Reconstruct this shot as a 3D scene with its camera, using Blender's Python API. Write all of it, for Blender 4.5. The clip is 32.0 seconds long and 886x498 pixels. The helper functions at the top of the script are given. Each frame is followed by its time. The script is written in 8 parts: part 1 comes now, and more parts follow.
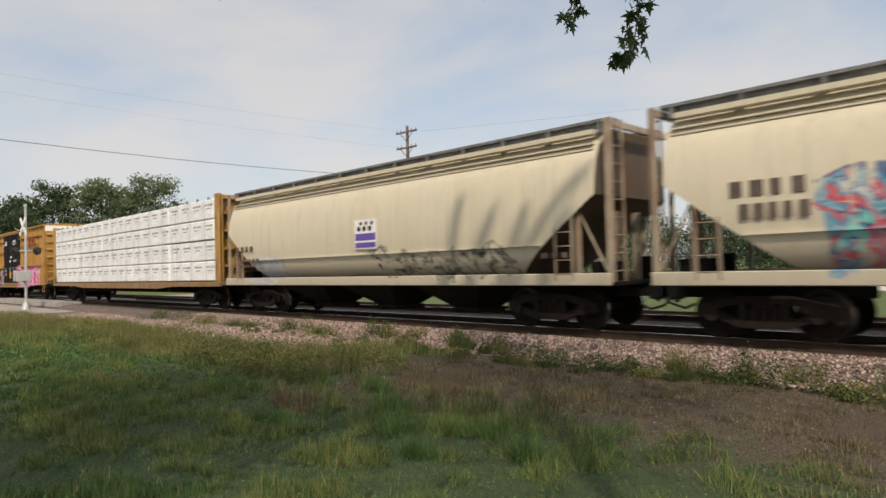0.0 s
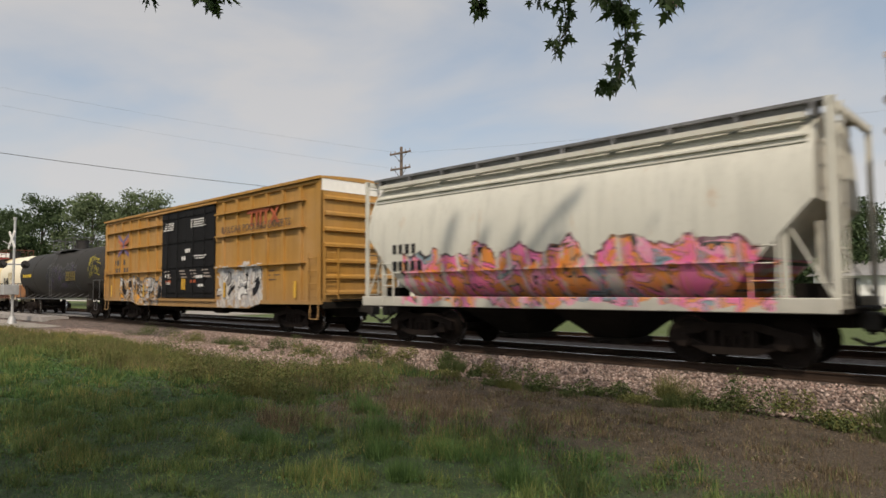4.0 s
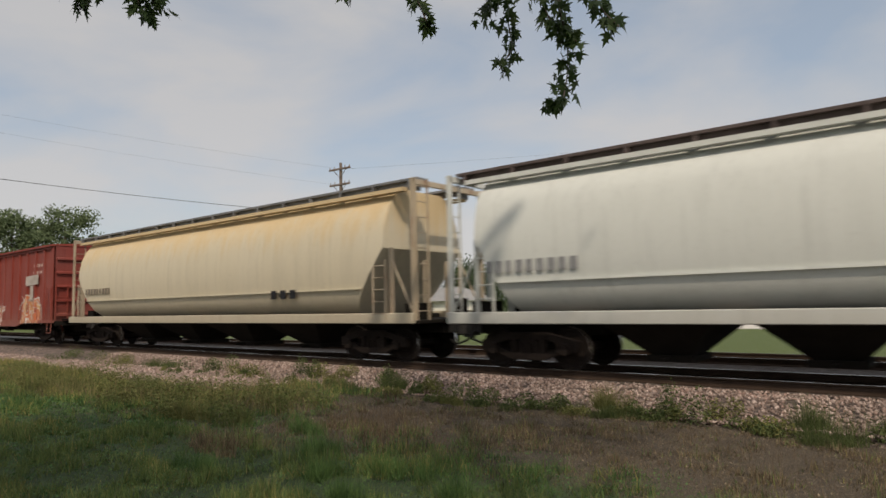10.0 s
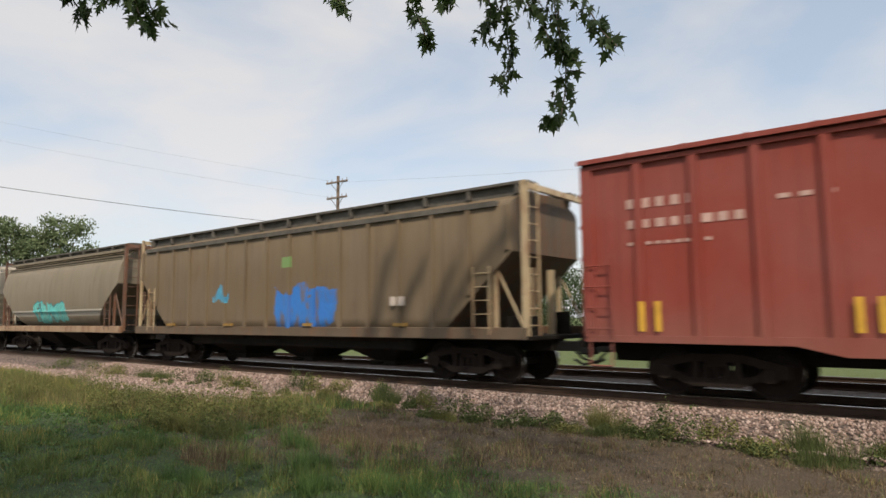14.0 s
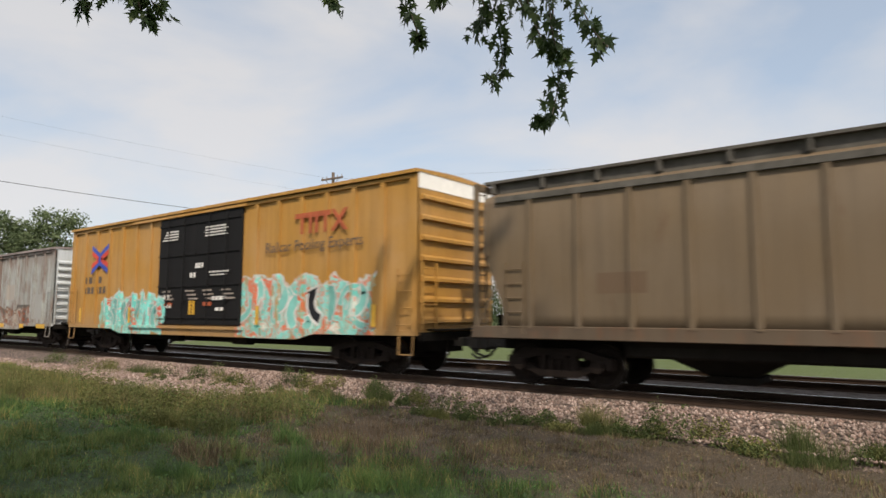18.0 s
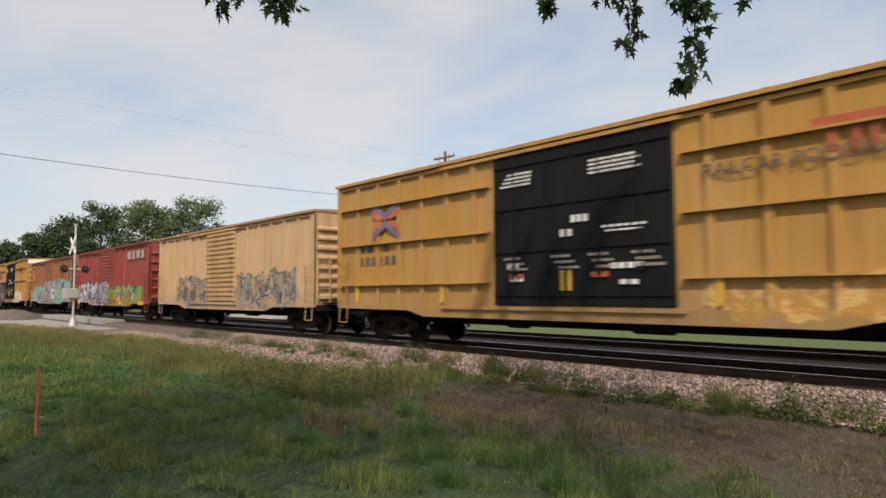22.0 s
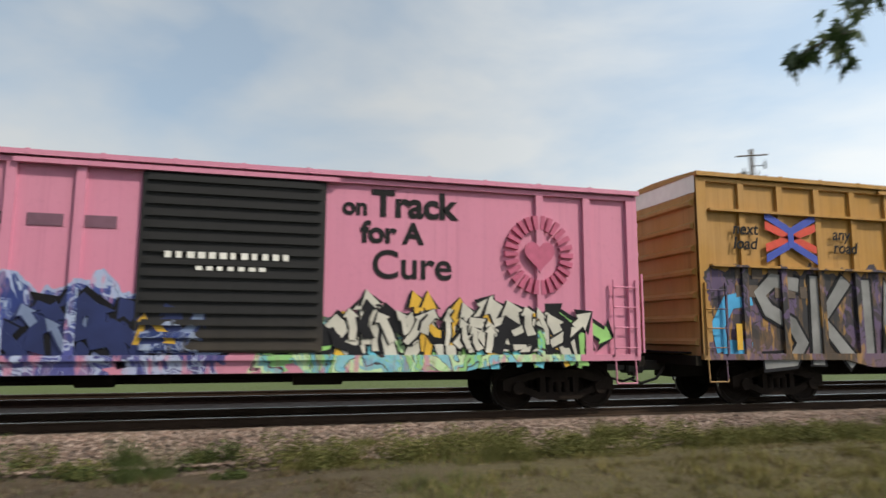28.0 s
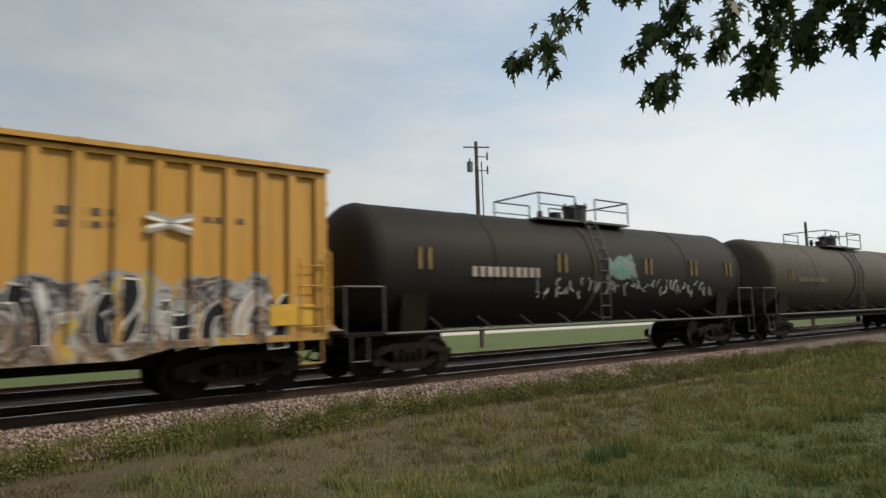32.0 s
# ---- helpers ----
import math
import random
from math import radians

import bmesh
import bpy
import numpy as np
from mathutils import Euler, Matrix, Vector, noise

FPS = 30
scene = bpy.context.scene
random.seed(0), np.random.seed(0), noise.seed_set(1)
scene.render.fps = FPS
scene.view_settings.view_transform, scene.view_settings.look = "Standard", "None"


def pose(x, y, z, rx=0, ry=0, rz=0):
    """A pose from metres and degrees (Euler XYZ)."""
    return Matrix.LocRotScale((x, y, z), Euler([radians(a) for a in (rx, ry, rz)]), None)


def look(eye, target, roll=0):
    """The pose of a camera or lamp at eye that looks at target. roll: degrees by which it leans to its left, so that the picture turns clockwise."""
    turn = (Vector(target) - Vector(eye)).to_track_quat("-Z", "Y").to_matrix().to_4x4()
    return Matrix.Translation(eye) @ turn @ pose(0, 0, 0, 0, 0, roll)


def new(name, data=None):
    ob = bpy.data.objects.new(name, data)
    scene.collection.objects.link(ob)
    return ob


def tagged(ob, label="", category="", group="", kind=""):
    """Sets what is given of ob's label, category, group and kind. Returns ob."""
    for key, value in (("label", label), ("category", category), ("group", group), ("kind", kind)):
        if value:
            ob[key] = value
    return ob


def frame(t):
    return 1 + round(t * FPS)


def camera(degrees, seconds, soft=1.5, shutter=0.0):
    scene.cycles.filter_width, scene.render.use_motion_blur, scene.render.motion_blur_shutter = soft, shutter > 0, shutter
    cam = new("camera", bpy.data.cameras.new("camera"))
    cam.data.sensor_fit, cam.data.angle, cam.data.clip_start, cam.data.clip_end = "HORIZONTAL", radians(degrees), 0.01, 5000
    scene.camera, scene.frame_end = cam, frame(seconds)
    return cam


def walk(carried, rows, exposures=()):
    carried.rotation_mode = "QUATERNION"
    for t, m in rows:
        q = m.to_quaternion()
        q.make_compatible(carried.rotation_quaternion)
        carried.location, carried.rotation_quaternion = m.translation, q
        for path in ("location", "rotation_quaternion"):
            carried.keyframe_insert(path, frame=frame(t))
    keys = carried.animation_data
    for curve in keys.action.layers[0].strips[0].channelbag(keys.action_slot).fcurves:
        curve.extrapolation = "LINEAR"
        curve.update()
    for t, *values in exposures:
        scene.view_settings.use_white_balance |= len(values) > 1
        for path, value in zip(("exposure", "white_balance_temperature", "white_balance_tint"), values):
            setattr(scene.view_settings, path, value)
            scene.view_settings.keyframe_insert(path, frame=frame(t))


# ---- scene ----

# World: x runs along the track (the train rolls towards +x), y away from the viewer, z = 0 at the rail head.
EYE = 1.46
PATH = [
    (0.0, 44.94, 1.63, 1.51),
    (0.5, 45.34, 1.54, 1.35),
    (1.0, 45.23, 1.58, 1.19),
    (1.5, 45.45, 1.84, 0.88),
    (2.0, 45.07, 2.23, 0.70),
    (2.5, 45.16, 2.68, 0.84),
    (4.5, 43.74, 3.74, 0.46),
    (5.0, 43.45, 3.97, 0.49),
    (5.5, 43.31, 4.16, 0.25),
    (6.0, 42.86, 4.38, 0.18),
    (6.5, 41.38, 4.57, 0.05),
    (7.0, 40.27, 4.74, 0.25),
    (7.5, 39.52, 4.86, 0.44),
    (8.0, 39.14, 4.79, 0.75),
    (8.5, 38.85, 4.76, 0.83),
    (9.0, 38.72, 4.76, 1.18),
    (9.5, 38.72, 4.75, 1.25),
    (10.0, 38.97, 4.84, 1.27),
    (10.5, 39.34, 4.98, 1.08),
    (11.0, 39.52, 5.21, 0.90),
    (11.5, 39.62, 5.47, 0.87),
    (12.0, 39.62, 5.75, 0.69),
    (12.5, 38.98, 5.91, 0.41),
    (13.0, 38.69, 6.05, 0.49),
    (13.5, 38.40, 6.09, 0.47),
    (14.0, 38.53, 6.13, 0.39),
    (14.5, 38.87, 6.24, 0.30),
    (15.0, 38.95, 6.34, 0.13),
    (15.5, 38.92, 6.45, -0.12),
    (17.5, 38.16, 5.92, -0.12),
    (18.0, 37.99, 5.93, -0.12),
    (18.5, 38.03, 5.97, -0.08),
    (19.0, 38.16, 6.03, 0.02),
    (19.5, 38.29, 6.05, 0.11),
    (20.0, 38.71, 5.98, 0.08),
    (20.5, 40.49, 5.80, -0.35),
    (21.0, 44.29, 4.84, -0.34),
    (21.5, 46.61, 4.25, 0.26),
    (22.0, 48.08, 3.90, 0.39),
    (22.5, 49.27, 3.65, 0.26),
    (23.0, 50.33, 3.49, 0.19),
    (23.5, 51.34, 3.41, 0.10),
    (24.0, 52.24, 3.38, 0.16),
    (24.5, 52.91, 3.64, 0.05),
    (25.0, 52.80, 3.99, 0.18),
    (25.5, 52.78, 4.15, 0.28),
    (26.5, 49.50, 4.90, 0.30),
    (27.0, 37.00, 6.10, 0.40),
    (27.5, 13.41, 6.96, 0.33),
    (28.0, -15.28, 7.67, -0.25),
    (28.5, -33.34, 8.22, 0.59),
    (29.0, -46.30, 6.92, 0.39),
    (29.5, -50.96, 6.41, -0.35),
    (30.0, -47.10, 6.01, -0.97),
    (30.5, -43.84, 5.84, -0.76),
    (31.0, -41.94, 5.80, 0.27),
    (31.5, -39.89, 5.84, 1.17),
    (32.0, -37.92, 5.61, 1.57),
]
cam = camera(68.73, 32.0, soft=1.5, shutter=0.22)
walk(cam, [(t, pose(0, 0, EYE, 90 + p, r, y)) for t, y, p, r in PATH],
     exposures=((0.0, -0.08, 6900, 12), (1.0, -0.2, 6900, 12), (2.0, -0.38, 6900, 12), (3.0, -0.38, 6900, 12), (5.0, -0.08, 6900, 12), (6.0, -0.02, 6800, 11), (7.0, -0.22, 6800, 11), (8.2, -0.38, 6900, 12), (9.0, -0.08, 6900, 12), (10.0, -0.35, 6900, 12),
                (11.0, -0.36, 6900, 12), (12.0, -0.12, 6900, 12), (13.0, 0.06, 6900, 12), (15.0, 0.14, 6800, 12), (18.0, 0.05, 6800, 12), (20.0, -0.1, 6700, 12), (21.0, -0.03, 6750, 12), (22.0, 0.0, 6750, 12), (23.0, -0.1, 6800, 12), (24.0, -0.07, 6800, 12), (25.0, 0.02, 6800, 12), (26.2, -0.05, 6700, 11), (27.6, -0.1, 6600, 7), (28.1, -0.14, 6600, 6), (28.8, -0.4, 6700, 5), (29.8, -0.68, 6800, 5), (31.0, -0.5, 6800, 7), (32.0, -0.42, 6800, 7)))

TRACK_Y = 13.25
SPEED, GAIN = 16.401, 0.0084


def run(t):
    """How far the train has rolled since 16 s."""
    return SPEED * (t - 16) + GAIN * (t - 16) ** 2 / 2


# ---------- world and sun ----------
SUN_DIR = Vector((0.49, -0.51, 0.71)).normalized()
world = bpy.data.worlds.new("sky")
scene.world = world
world.use_nodes = True
wn = world.node_tree
wn.nodes.clear()
w_out = wn.nodes.new("ShaderNodeOutputWorld")
w_bg = wn.nodes.new("ShaderNodeBackground")
w_sky = wn.nodes.new("ShaderNodeTexSky")
w_sky.sky_type = "NISHITA"
w_sky.sun_disc = False
w_sky.sun_elevation = math.asin(SUN_DIR.z)
w_sky.sun_rotation = math.atan2(SUN_DIR.x, SUN_DIR.y)
w_sky.dust_density = 2.2
w_sky.air_density = 1.0
w_co = wn.nodes.new("ShaderNodeTexCoord")
w_map = wn.nodes.new("ShaderNodeMapping")
w_map.inputs["Scale"].default_value = (1.5, 1.5, 3.6)
w_map.inputs["Rotation"].default_value = (0.25, -0.3, 0.5)
w_noise = wn.nodes.new("ShaderNodeTexNoise")
w_noise.inputs["Scale"].default_value = 1.35
w_noise.inputs["Detail"].default_value = 7.0
w_noise.inputs["Roughness"].default_value = 0.5
w_noise.inputs["Distortion"].default_value = 0.35
w_ramp = wn.nodes.new("ShaderNodeValToRGB")
w_ramp.color_ramp.elements[0].position = 0.38
w_ramp.color_ramp.elements[0].color = (0.12, 0.12, 0.12, 1)
w_ramp.color_ramp.elements[1].position = 0.6
w_ramp.color_ramp.elements[1].color = (0.88, 0.88, 0.88, 1)
w_mix = wn.nodes.new("ShaderNodeMix")
w_mix.data_type = "RGBA"
w_bw = wn.nodes.new("ShaderNodeRGBToBW")
w_gain = wn.nodes.new("ShaderNodeMath")
w_gain.operation = "MULTIPLY_ADD"
w_gain.inputs[1].default_value = 0.35
w_gain.inputs[2].default_value = 6.3
w_tint = wn.nodes.new("ShaderNodeMix")
w_tint.data_type = "RGBA"
w_tint.blend_type = "MULTIPLY"
w_tint.inputs["Factor"].default_value = 1.0
w_tint.inputs["B"].default_value = (0.955, 0.975, 1.01, 1)
wn.links.new(w_sky.outputs["Color"], w_bw.inputs[0])
wn.links.new(w_bw.outputs[0], w_gain.inputs[0])
wn.links.new(w_gain.outputs[0], w_tint.inputs["A"])
wn.links.new(w_tint.outputs["Result"], w_mix.inputs["B"])
wn.links.new(w_co.outputs["Generated"], w_map.inputs["Vector"])
wn.links.new(w_map.outputs["Vector"], w_noise.inputs["Vector"])
wn.links.new(w_noise.outputs["Fac"], w_ramp.inputs["Fac"])
wn.links.new(w_ramp.outputs["Color"], w_mix.inputs["Factor"])
# Thin haze over the blue.
w_haze = wn.nodes.new("ShaderNodeVectorMath")
w_haze.operation = "ADD"
w_haze.inputs[1].default_value = (2.15, 2.6, 2.95)
wn.links.new(w_sky.outputs["Color"], w_haze.inputs[0])
wn.links.new(w_haze.outputs[0], w_mix.inputs["A"])
# The haze brightens towards the sun's side of the sky.
w_dot = wn.nodes.new("ShaderNodeVectorMath")
w_dot.operation = "DOT_PRODUCT"
w_dot.inputs[1].default_value = Vector((0.97, 0.0, 0.25)).normalized()
w_side = wn.nodes.new("ShaderNodeMapRange")
w_side.interpolation_type = "SMOOTHSTEP"
w_side.inputs["From Min"].default_value = 0.15
w_side.inputs["From Max"].default_value = 1.0
w_side.inputs["To Min"].default_value = 1.0
w_side.inputs["To Max"].default_value = 1.6
w_glow = wn.nodes.new("ShaderNodeVectorMath")
w_glow.operation = "SCALE"
wn.links.new(w_co.outputs["Generated"], w_dot.inputs[0])
wn.links.new(w_dot.outputs["Value"], w_side.inputs["Value"])
wn.links.new(w_mix.outputs["Result"], w_glow.inputs[0])
wn.links.new(w_side.outputs[0], w_glow.inputs["Scale"])
wn.links.new(w_glow.outputs[0], w_bg.inputs["Color"])
w_bg.inputs["Strength"].default_value = 0.1
wn.links.new(w_bg.outputs["Background"], w_out.inputs["Surface"])

sun = new("sun", bpy.data.lights.new("sun", "SUN"))
sun.data.energy = 3.45
sun.data.angle = radians(0.5)
sun.data.color = (1.0, 0.9, 0.76)
sun.matrix_world = look(SUN_DIR * 60, (0, 0, 0))
scene.view_settings.exposure = 0.0


# ---------- node helpers ----------
class Nodes:
    """Small helper to write node trees as expressions."""

    def __init__(self, name, rough=0.6, metal=0.0):
        self.mat = bpy.data.materials.new(name)
        self.mat.use_nodes = True
        self.t = self.mat.node_tree
        self.b = self.t.nodes["Principled BSDF"]
        self.b.inputs["Roughness"].default_value = rough
        self.b.inputs["Metallic"].default_value = metal
        self.co = self.t.nodes.new("ShaderNodeTexCoord").outputs["Object"]
        self.xyz = None

    def put(self, sock, v):
        if isinstance(v, bpy.types.NodeSocket):
            self.t.links.new(v, sock)
        elif isinstance(v, (tuple, list)) and len(v) == 3 and sock.type == "RGBA":
            sock.default_value = (*v, 1)
        else:
            sock.default_value = v

    def m(self, op, a, b=0.0, c=0.0):
        n = self.t.nodes.new("ShaderNodeMath")
        n.operation = op
        for s, v in zip(n.inputs, (a, b, c)):
            self.put(s, v)
        return n.outputs[0]

    def sep(self, v):
        n = self.t.nodes.new("ShaderNodeSeparateXYZ")
        self.put(n.inputs[0], v)
        return n.outputs

    def comb(self, x, y, z):
        n = self.t.nodes.new("ShaderNodeCombineXYZ")
        for s, v in zip(n.inputs, (x, y, z)):
            self.put(s, v)
        return n.outputs[0]

    def scaled(self, v, s, off=(0, 0, 0)):
        n = self.t.nodes.new("ShaderNodeMapping")
        self.put(n.inputs["Vector"], v)
        n.inputs["Scale"].default_value = s
        n.inputs["Location"].default_value = off
        return n.outputs[0]

    def noise(self, v, scale, detail=4.0, rough=0.55, distort=0.0, colour=False):
        n = self.t.nodes.new("ShaderNodeTexNoise")
        self.put(n.inputs["Vector"], v)
        n.inputs["Scale"].default_value = scale
        n.inputs["Detail"].default_value = detail
        n.inputs["Roughness"].default_value = rough
        n.inputs["Distortion"].default_value = distort
        return n.outputs["Color" if colour else "Fac"]

    def voronoi(self, v, scale, feature="F1", rnd=1.0):
        n = self.t.nodes.new("ShaderNodeTexVoronoi")
        n.feature = feature
        self.put(n.inputs["Vector"], v)
        n.inputs["Scale"].default_value = scale
        n.inputs["Randomness"].default_value = rnd
        return n.outputs

    def ramp(self, fac, stops, hard=False):
        n = self.t.nodes.new("ShaderNodeValToRGB")
        r = n.color_ramp
        r.interpolation = "CONSTANT" if hard else "LINEAR"
        while len(r.elements) < len(stops):
            r.elements.new(0.5)
        for e, (p, c) in zip(r.elements, stops):
            e.position = p
            e.color = (*c, 1) if len(c) == 3 else c
        self.put(n.inputs[0], fac)
        return n.outputs[0]

    def mix(self, f, a, b, mode="MIX"):
        n = self.t.nodes.new("ShaderNodeMix")
        n.data_type = "RGBA"
        n.blend_type = mode
        self.put(n.inputs["Factor"], f)
        self.put(n.inputs["A"], a)
        self.put(n.inputs["B"], b)
        return n.outputs["Result"]

    def ss(self, v, a, b):
        """A smooth step from a to b."""
        n = self.t.nodes.new("ShaderNodeMapRange")
        n.interpolation_type = "SMOOTHSTEP"
        self.put(n.inputs["Value"], v)
        n.inputs["From Min"].default_value = a
        n.inputs["From Max"].default_value = b
        return n.outputs[0]

    def bump(self, h, strength=0.3, dist=0.02):
        n = self.t.nodes.new("ShaderNodeBump")
        n.inputs["Strength"].default_value = strength
        n.inputs["Distance"].default_value = dist
        self.put(n.inputs["Height"], h)
        self.t.links.new(n.outputs[0], self.b.inputs["Normal"])

    def done(self, colour):
        self.put(self.b.inputs["Base Color"], colour)
        return self.mat


def plain(name, c, rough=0.6, metal=0.0, var=0.25, scale=6.0, bump=0.15):
    """A surface with two scales of tone and a fine relief."""
    n = Nodes(name, rough, metal)
    a = n.noise(n.co, scale, 6)
    b = n.noise(n.co, scale * 0.17, 3)
    f = n.m("ADD", n.m("MULTIPLY", a, 0.5), n.m("MULTIPLY", b, 0.5))
    n.b.inputs["Specular IOR Level"].default_value = 0.12 if max(c) < 0.1 and metal < 0.3 else 0.4
    dark = tuple(v * (1 - var) for v in c)
    lite = tuple(min(1, v * (1 + var)) for v in c)
    if bump:
        n.bump(a, bump)
    return n.done(n.ramp(f, [(0.3, dark), (0.7, lite)]))


def island(name, colours, rough=0.8, trans=0.0):
    """Pieces joined in one mesh, each with a tone of its own."""
    n = Nodes(name, rough)
    g = n.t.nodes.new("ShaderNodeNewGeometry").outputs["Random Per Island"]
    k = len(colours) - 1
    col = n.ramp(g, [(i / k, c) for i, c in enumerate(colours)])
    big = n.noise(n.co, 0.6, 3)
    col = n.mix(n.m("MULTIPLY", n.ss(big, 0.35, 0.7), 0.35), col, tuple(v * 0.6 for v in colours[0]))
    if trans:
        # Thin blades and leaves let part of the light through.
        tl = n.t.nodes.new("ShaderNodeBsdfTranslucent")
        n.put(tl.inputs["Color"], col)
        mx = n.t.nodes.new("ShaderNodeMixShader")
        mx.inputs[0].default_value = trans
        n.t.links.new(n.b.outputs[0], mx.inputs[1])
        n.t.links.new(tl.outputs[0], mx.inputs[2])
        n.t.links.new(mx.outputs[0], n.t.nodes["Material Output"].inputs["Surface"])
        n.b.inputs["Specular IOR Level"].default_value = 0.25
    return n.done(col)


def paint(name, c, rust=0.25, grime=0.35, zones=(), patches=(), fade=0.2, rustc=(0.16, 0.06, 0.025), low=0.0, rough=0.62, crest=None):
    """Weathered rolling-stock paint in the car's own space: vertical streaks, rust, dust low down, sprayed areas.
    zones: (x0, x1, z0, z1, scale, seed, outline, colours...); patches: (x0, x1, z0, z1, colour)."""
    n = Nodes(name, rough)
    n.b.inputs["Specular IOR Level"].default_value = 0.12 if max(c) < 0.07 else 0.3
    x, y, z = n.sep(n.co)
    streak = n.noise(n.scaled(n.co, (2.6, 2.6, 0.22)), 1.0, 6, 0.65)
    mottle = n.noise(n.co, 0.55, 4)
    drip = n.noise(n.scaled(n.co, (6.5, 6.5, 0.14)), 1.0, 5, 0.7)
    fine = n.noise(n.co, 9.0, 5, 0.7)
    base = n.mix(n.m("MULTIPLY", n.ss(mottle, 0.3, 0.75), fade), c, tuple(min(1, v * 0.6 + 0.25 * min(1, max(c) * 3)) for v in c))
    base = n.mix(n.m("MULTIPLY", n.ss(streak, 0.42, 0.8), grime), base, tuple(v * 0.35 + 0.015 for v in c))
    base = n.mix(n.m("MULTIPLY", n.ss(drip, 0.5, 0.72), 0.12 + grime * 0.45), base, tuple(v * 0.45 for v in c))
    rm = n.m("MULTIPLY", n.ss(n.noise(n.scaled(n.co, (1.6, 1.6, 0.5)), 1.7, 9, 0.72), 0.66 - rust * 0.35, 0.74), min(1, rust * 2.2))
    base = n.mix(rm, base, rustc)
    if crest:
        # Rust that runs down from the eaves.
        run_down = n.m("MULTIPLY", n.ss(n.m("ADD", z, n.m("MULTIPLY", streak, 2.4)), crest[0], crest[0] + 1.2), crest[1])
        base = n.mix(run_down, base, rustc)
    dust = n.m("MULTIPLY", n.m("SUBTRACT", 1.0, n.ss(n.m("ADD", z, n.m("MULTIPLY", streak, 0.8)), 1.1, 2.3)), 0.35 + low)
    base = n.mix(dust, base, (0.16, 0.125, 0.09))
    for x0, x1, z0, z1, pc in patches:
        k = n.m("MULTIPLY", n.m("MULTIPLY", n.m("GREATER_THAN", x, x0), n.m("LESS_THAN", x, x1)), n.m("MULTIPLY", n.m("GREATER_THAN", z, z0), n.m("LESS_THAN", z, z1)))
        base = n.mix(n.m("MULTIPLY", k, 0.9), base, pc)
    for zone in zones:
        x0, x1, z0, z1, sc, seed, outline, *cols = zone
        sc = sc * 1.45
        off = (seed * 3.71, seed * 1.3, seed * 2.17)
        wob = n.noise(n.scaled(n.co, (1, 0, 1), off), 1.3, 3, 0.5, 0.6, True)
        wx, wy, wz = n.sep(wob)
        px = n.m("ADD", x, n.m("MULTIPLY", n.m("SUBTRACT", wx, 0.5), 1.3))
        pz = n.m("ADD", z, n.m("MULTIPLY", n.m("SUBTRACT", wz, 0.5), 1.0))
        wig = n.noise(n.comb(n.m("ADD", x, seed * 5.0), 0.0, 0.0), 1.6, 2)
        top = n.m("ADD", z1, n.m("MULTIPLY", n.m("SUBTRACT", wig, 0.5), 0.9))
        k = n.m("MULTIPLY", n.m("MULTIPLY", n.m("GREATER_THAN", px, x0), n.m("LESS_THAN", px, x1)), n.m("MULTIPLY", n.m("GREATER_THAN", pz, z0), n.m("LESS_THAN", pz, top)))
        vec = n.comb(n.m("MULTIPLY", n.m("ADD", px, n.m("MULTIPLY", pz, 0.3)), 1.25), seed * 7.0, n.m("MULTIPLY", pz, 0.72))
        # Fills step with a smooth field; rims follow its level lines, and two sets of strokes cross it.
        field = n.noise(vec, sc * 0.95, 1.2, 0.4, 0.9)
        level = n.m("MULTIPLY", n.m("SUBTRACT", field, 0.28), 2.27)
        k2 = max(1, len(cols))
        col = n.ramp(level, [(i / k2, q) for i, q in enumerate(cols)], True)
        part_of = n.m("FRACT", n.m("MULTIPLY", level, float(k2)))
        rim = n.m("SUBTRACT", 1.0, n.ss(n.m("ABSOLUTE", n.m("SUBTRACT", part_of, 0.06)), 0.05, 0.10))
        for q, (kk, wd) in enumerate(((1.5, 0.018), (2.3, 0.012))):
            fld = n.noise(n.scaled(vec, (1.0, 1.0, 0.75), (seed * 1.9 + q * 9.1, q * 4.0, 2.0)), sc * kk, 1.0, 0.3, 1.4)
            line = n.m("SUBTRACT", 1.0, n.ss(n.m("ABSOLUTE", n.m("SUBTRACT", fld, 0.5)), wd, wd * 1.9))
            col = n.mix(n.m("MULTIPLY", line, 0.85), col, cols[(seed // 2 + q + 1) % len(cols)])
        col = n.mix(rim, col, outline)
        crown = n.m("LESS_THAN", n.m("SUBTRACT", top, pz), 0.07)
        col = n.mix(n.m("MULTIPLY", crown, 0.8), col, outline)
        grit = n.noise(n.scaled(n.co, (5.0, 1, 0.8), off), 1.5, 4, 0.6)
        col = n.mix(n.m("MULTIPLY", n.ss(grit, 0.5, 0.7), 0.5), col, n.mix(0.5, c, outline))
        gap = n.noise(n.scaled(n.co, (3.2, 1, 0.9), (seed * 1.7, 0, seed)), 1.2, 3, 0.55)
        k = n.m("MULTIPLY", k, n.m("SUBTRACT", 1.0, n.m("MULTIPLY", n.ss(gap, 0.55, 0.63), 0.8)))
        base = n.mix(n.m("MULTIPLY", k, n.m("SUBTRACT", 1.0, n.m("MULTIPLY", dust, 0.5))), base, col)
    base = n.mix(n.m("MULTIPLY", n.ss(fine, 0.5, 0.85), 0.12), base, (0.03, 0.025, 0.02))
    n.bump(n.m("ADD", n.m("MULTIPLY", fine, 0.3), mottle), 0.1, 0.03)
    return n.done(base)


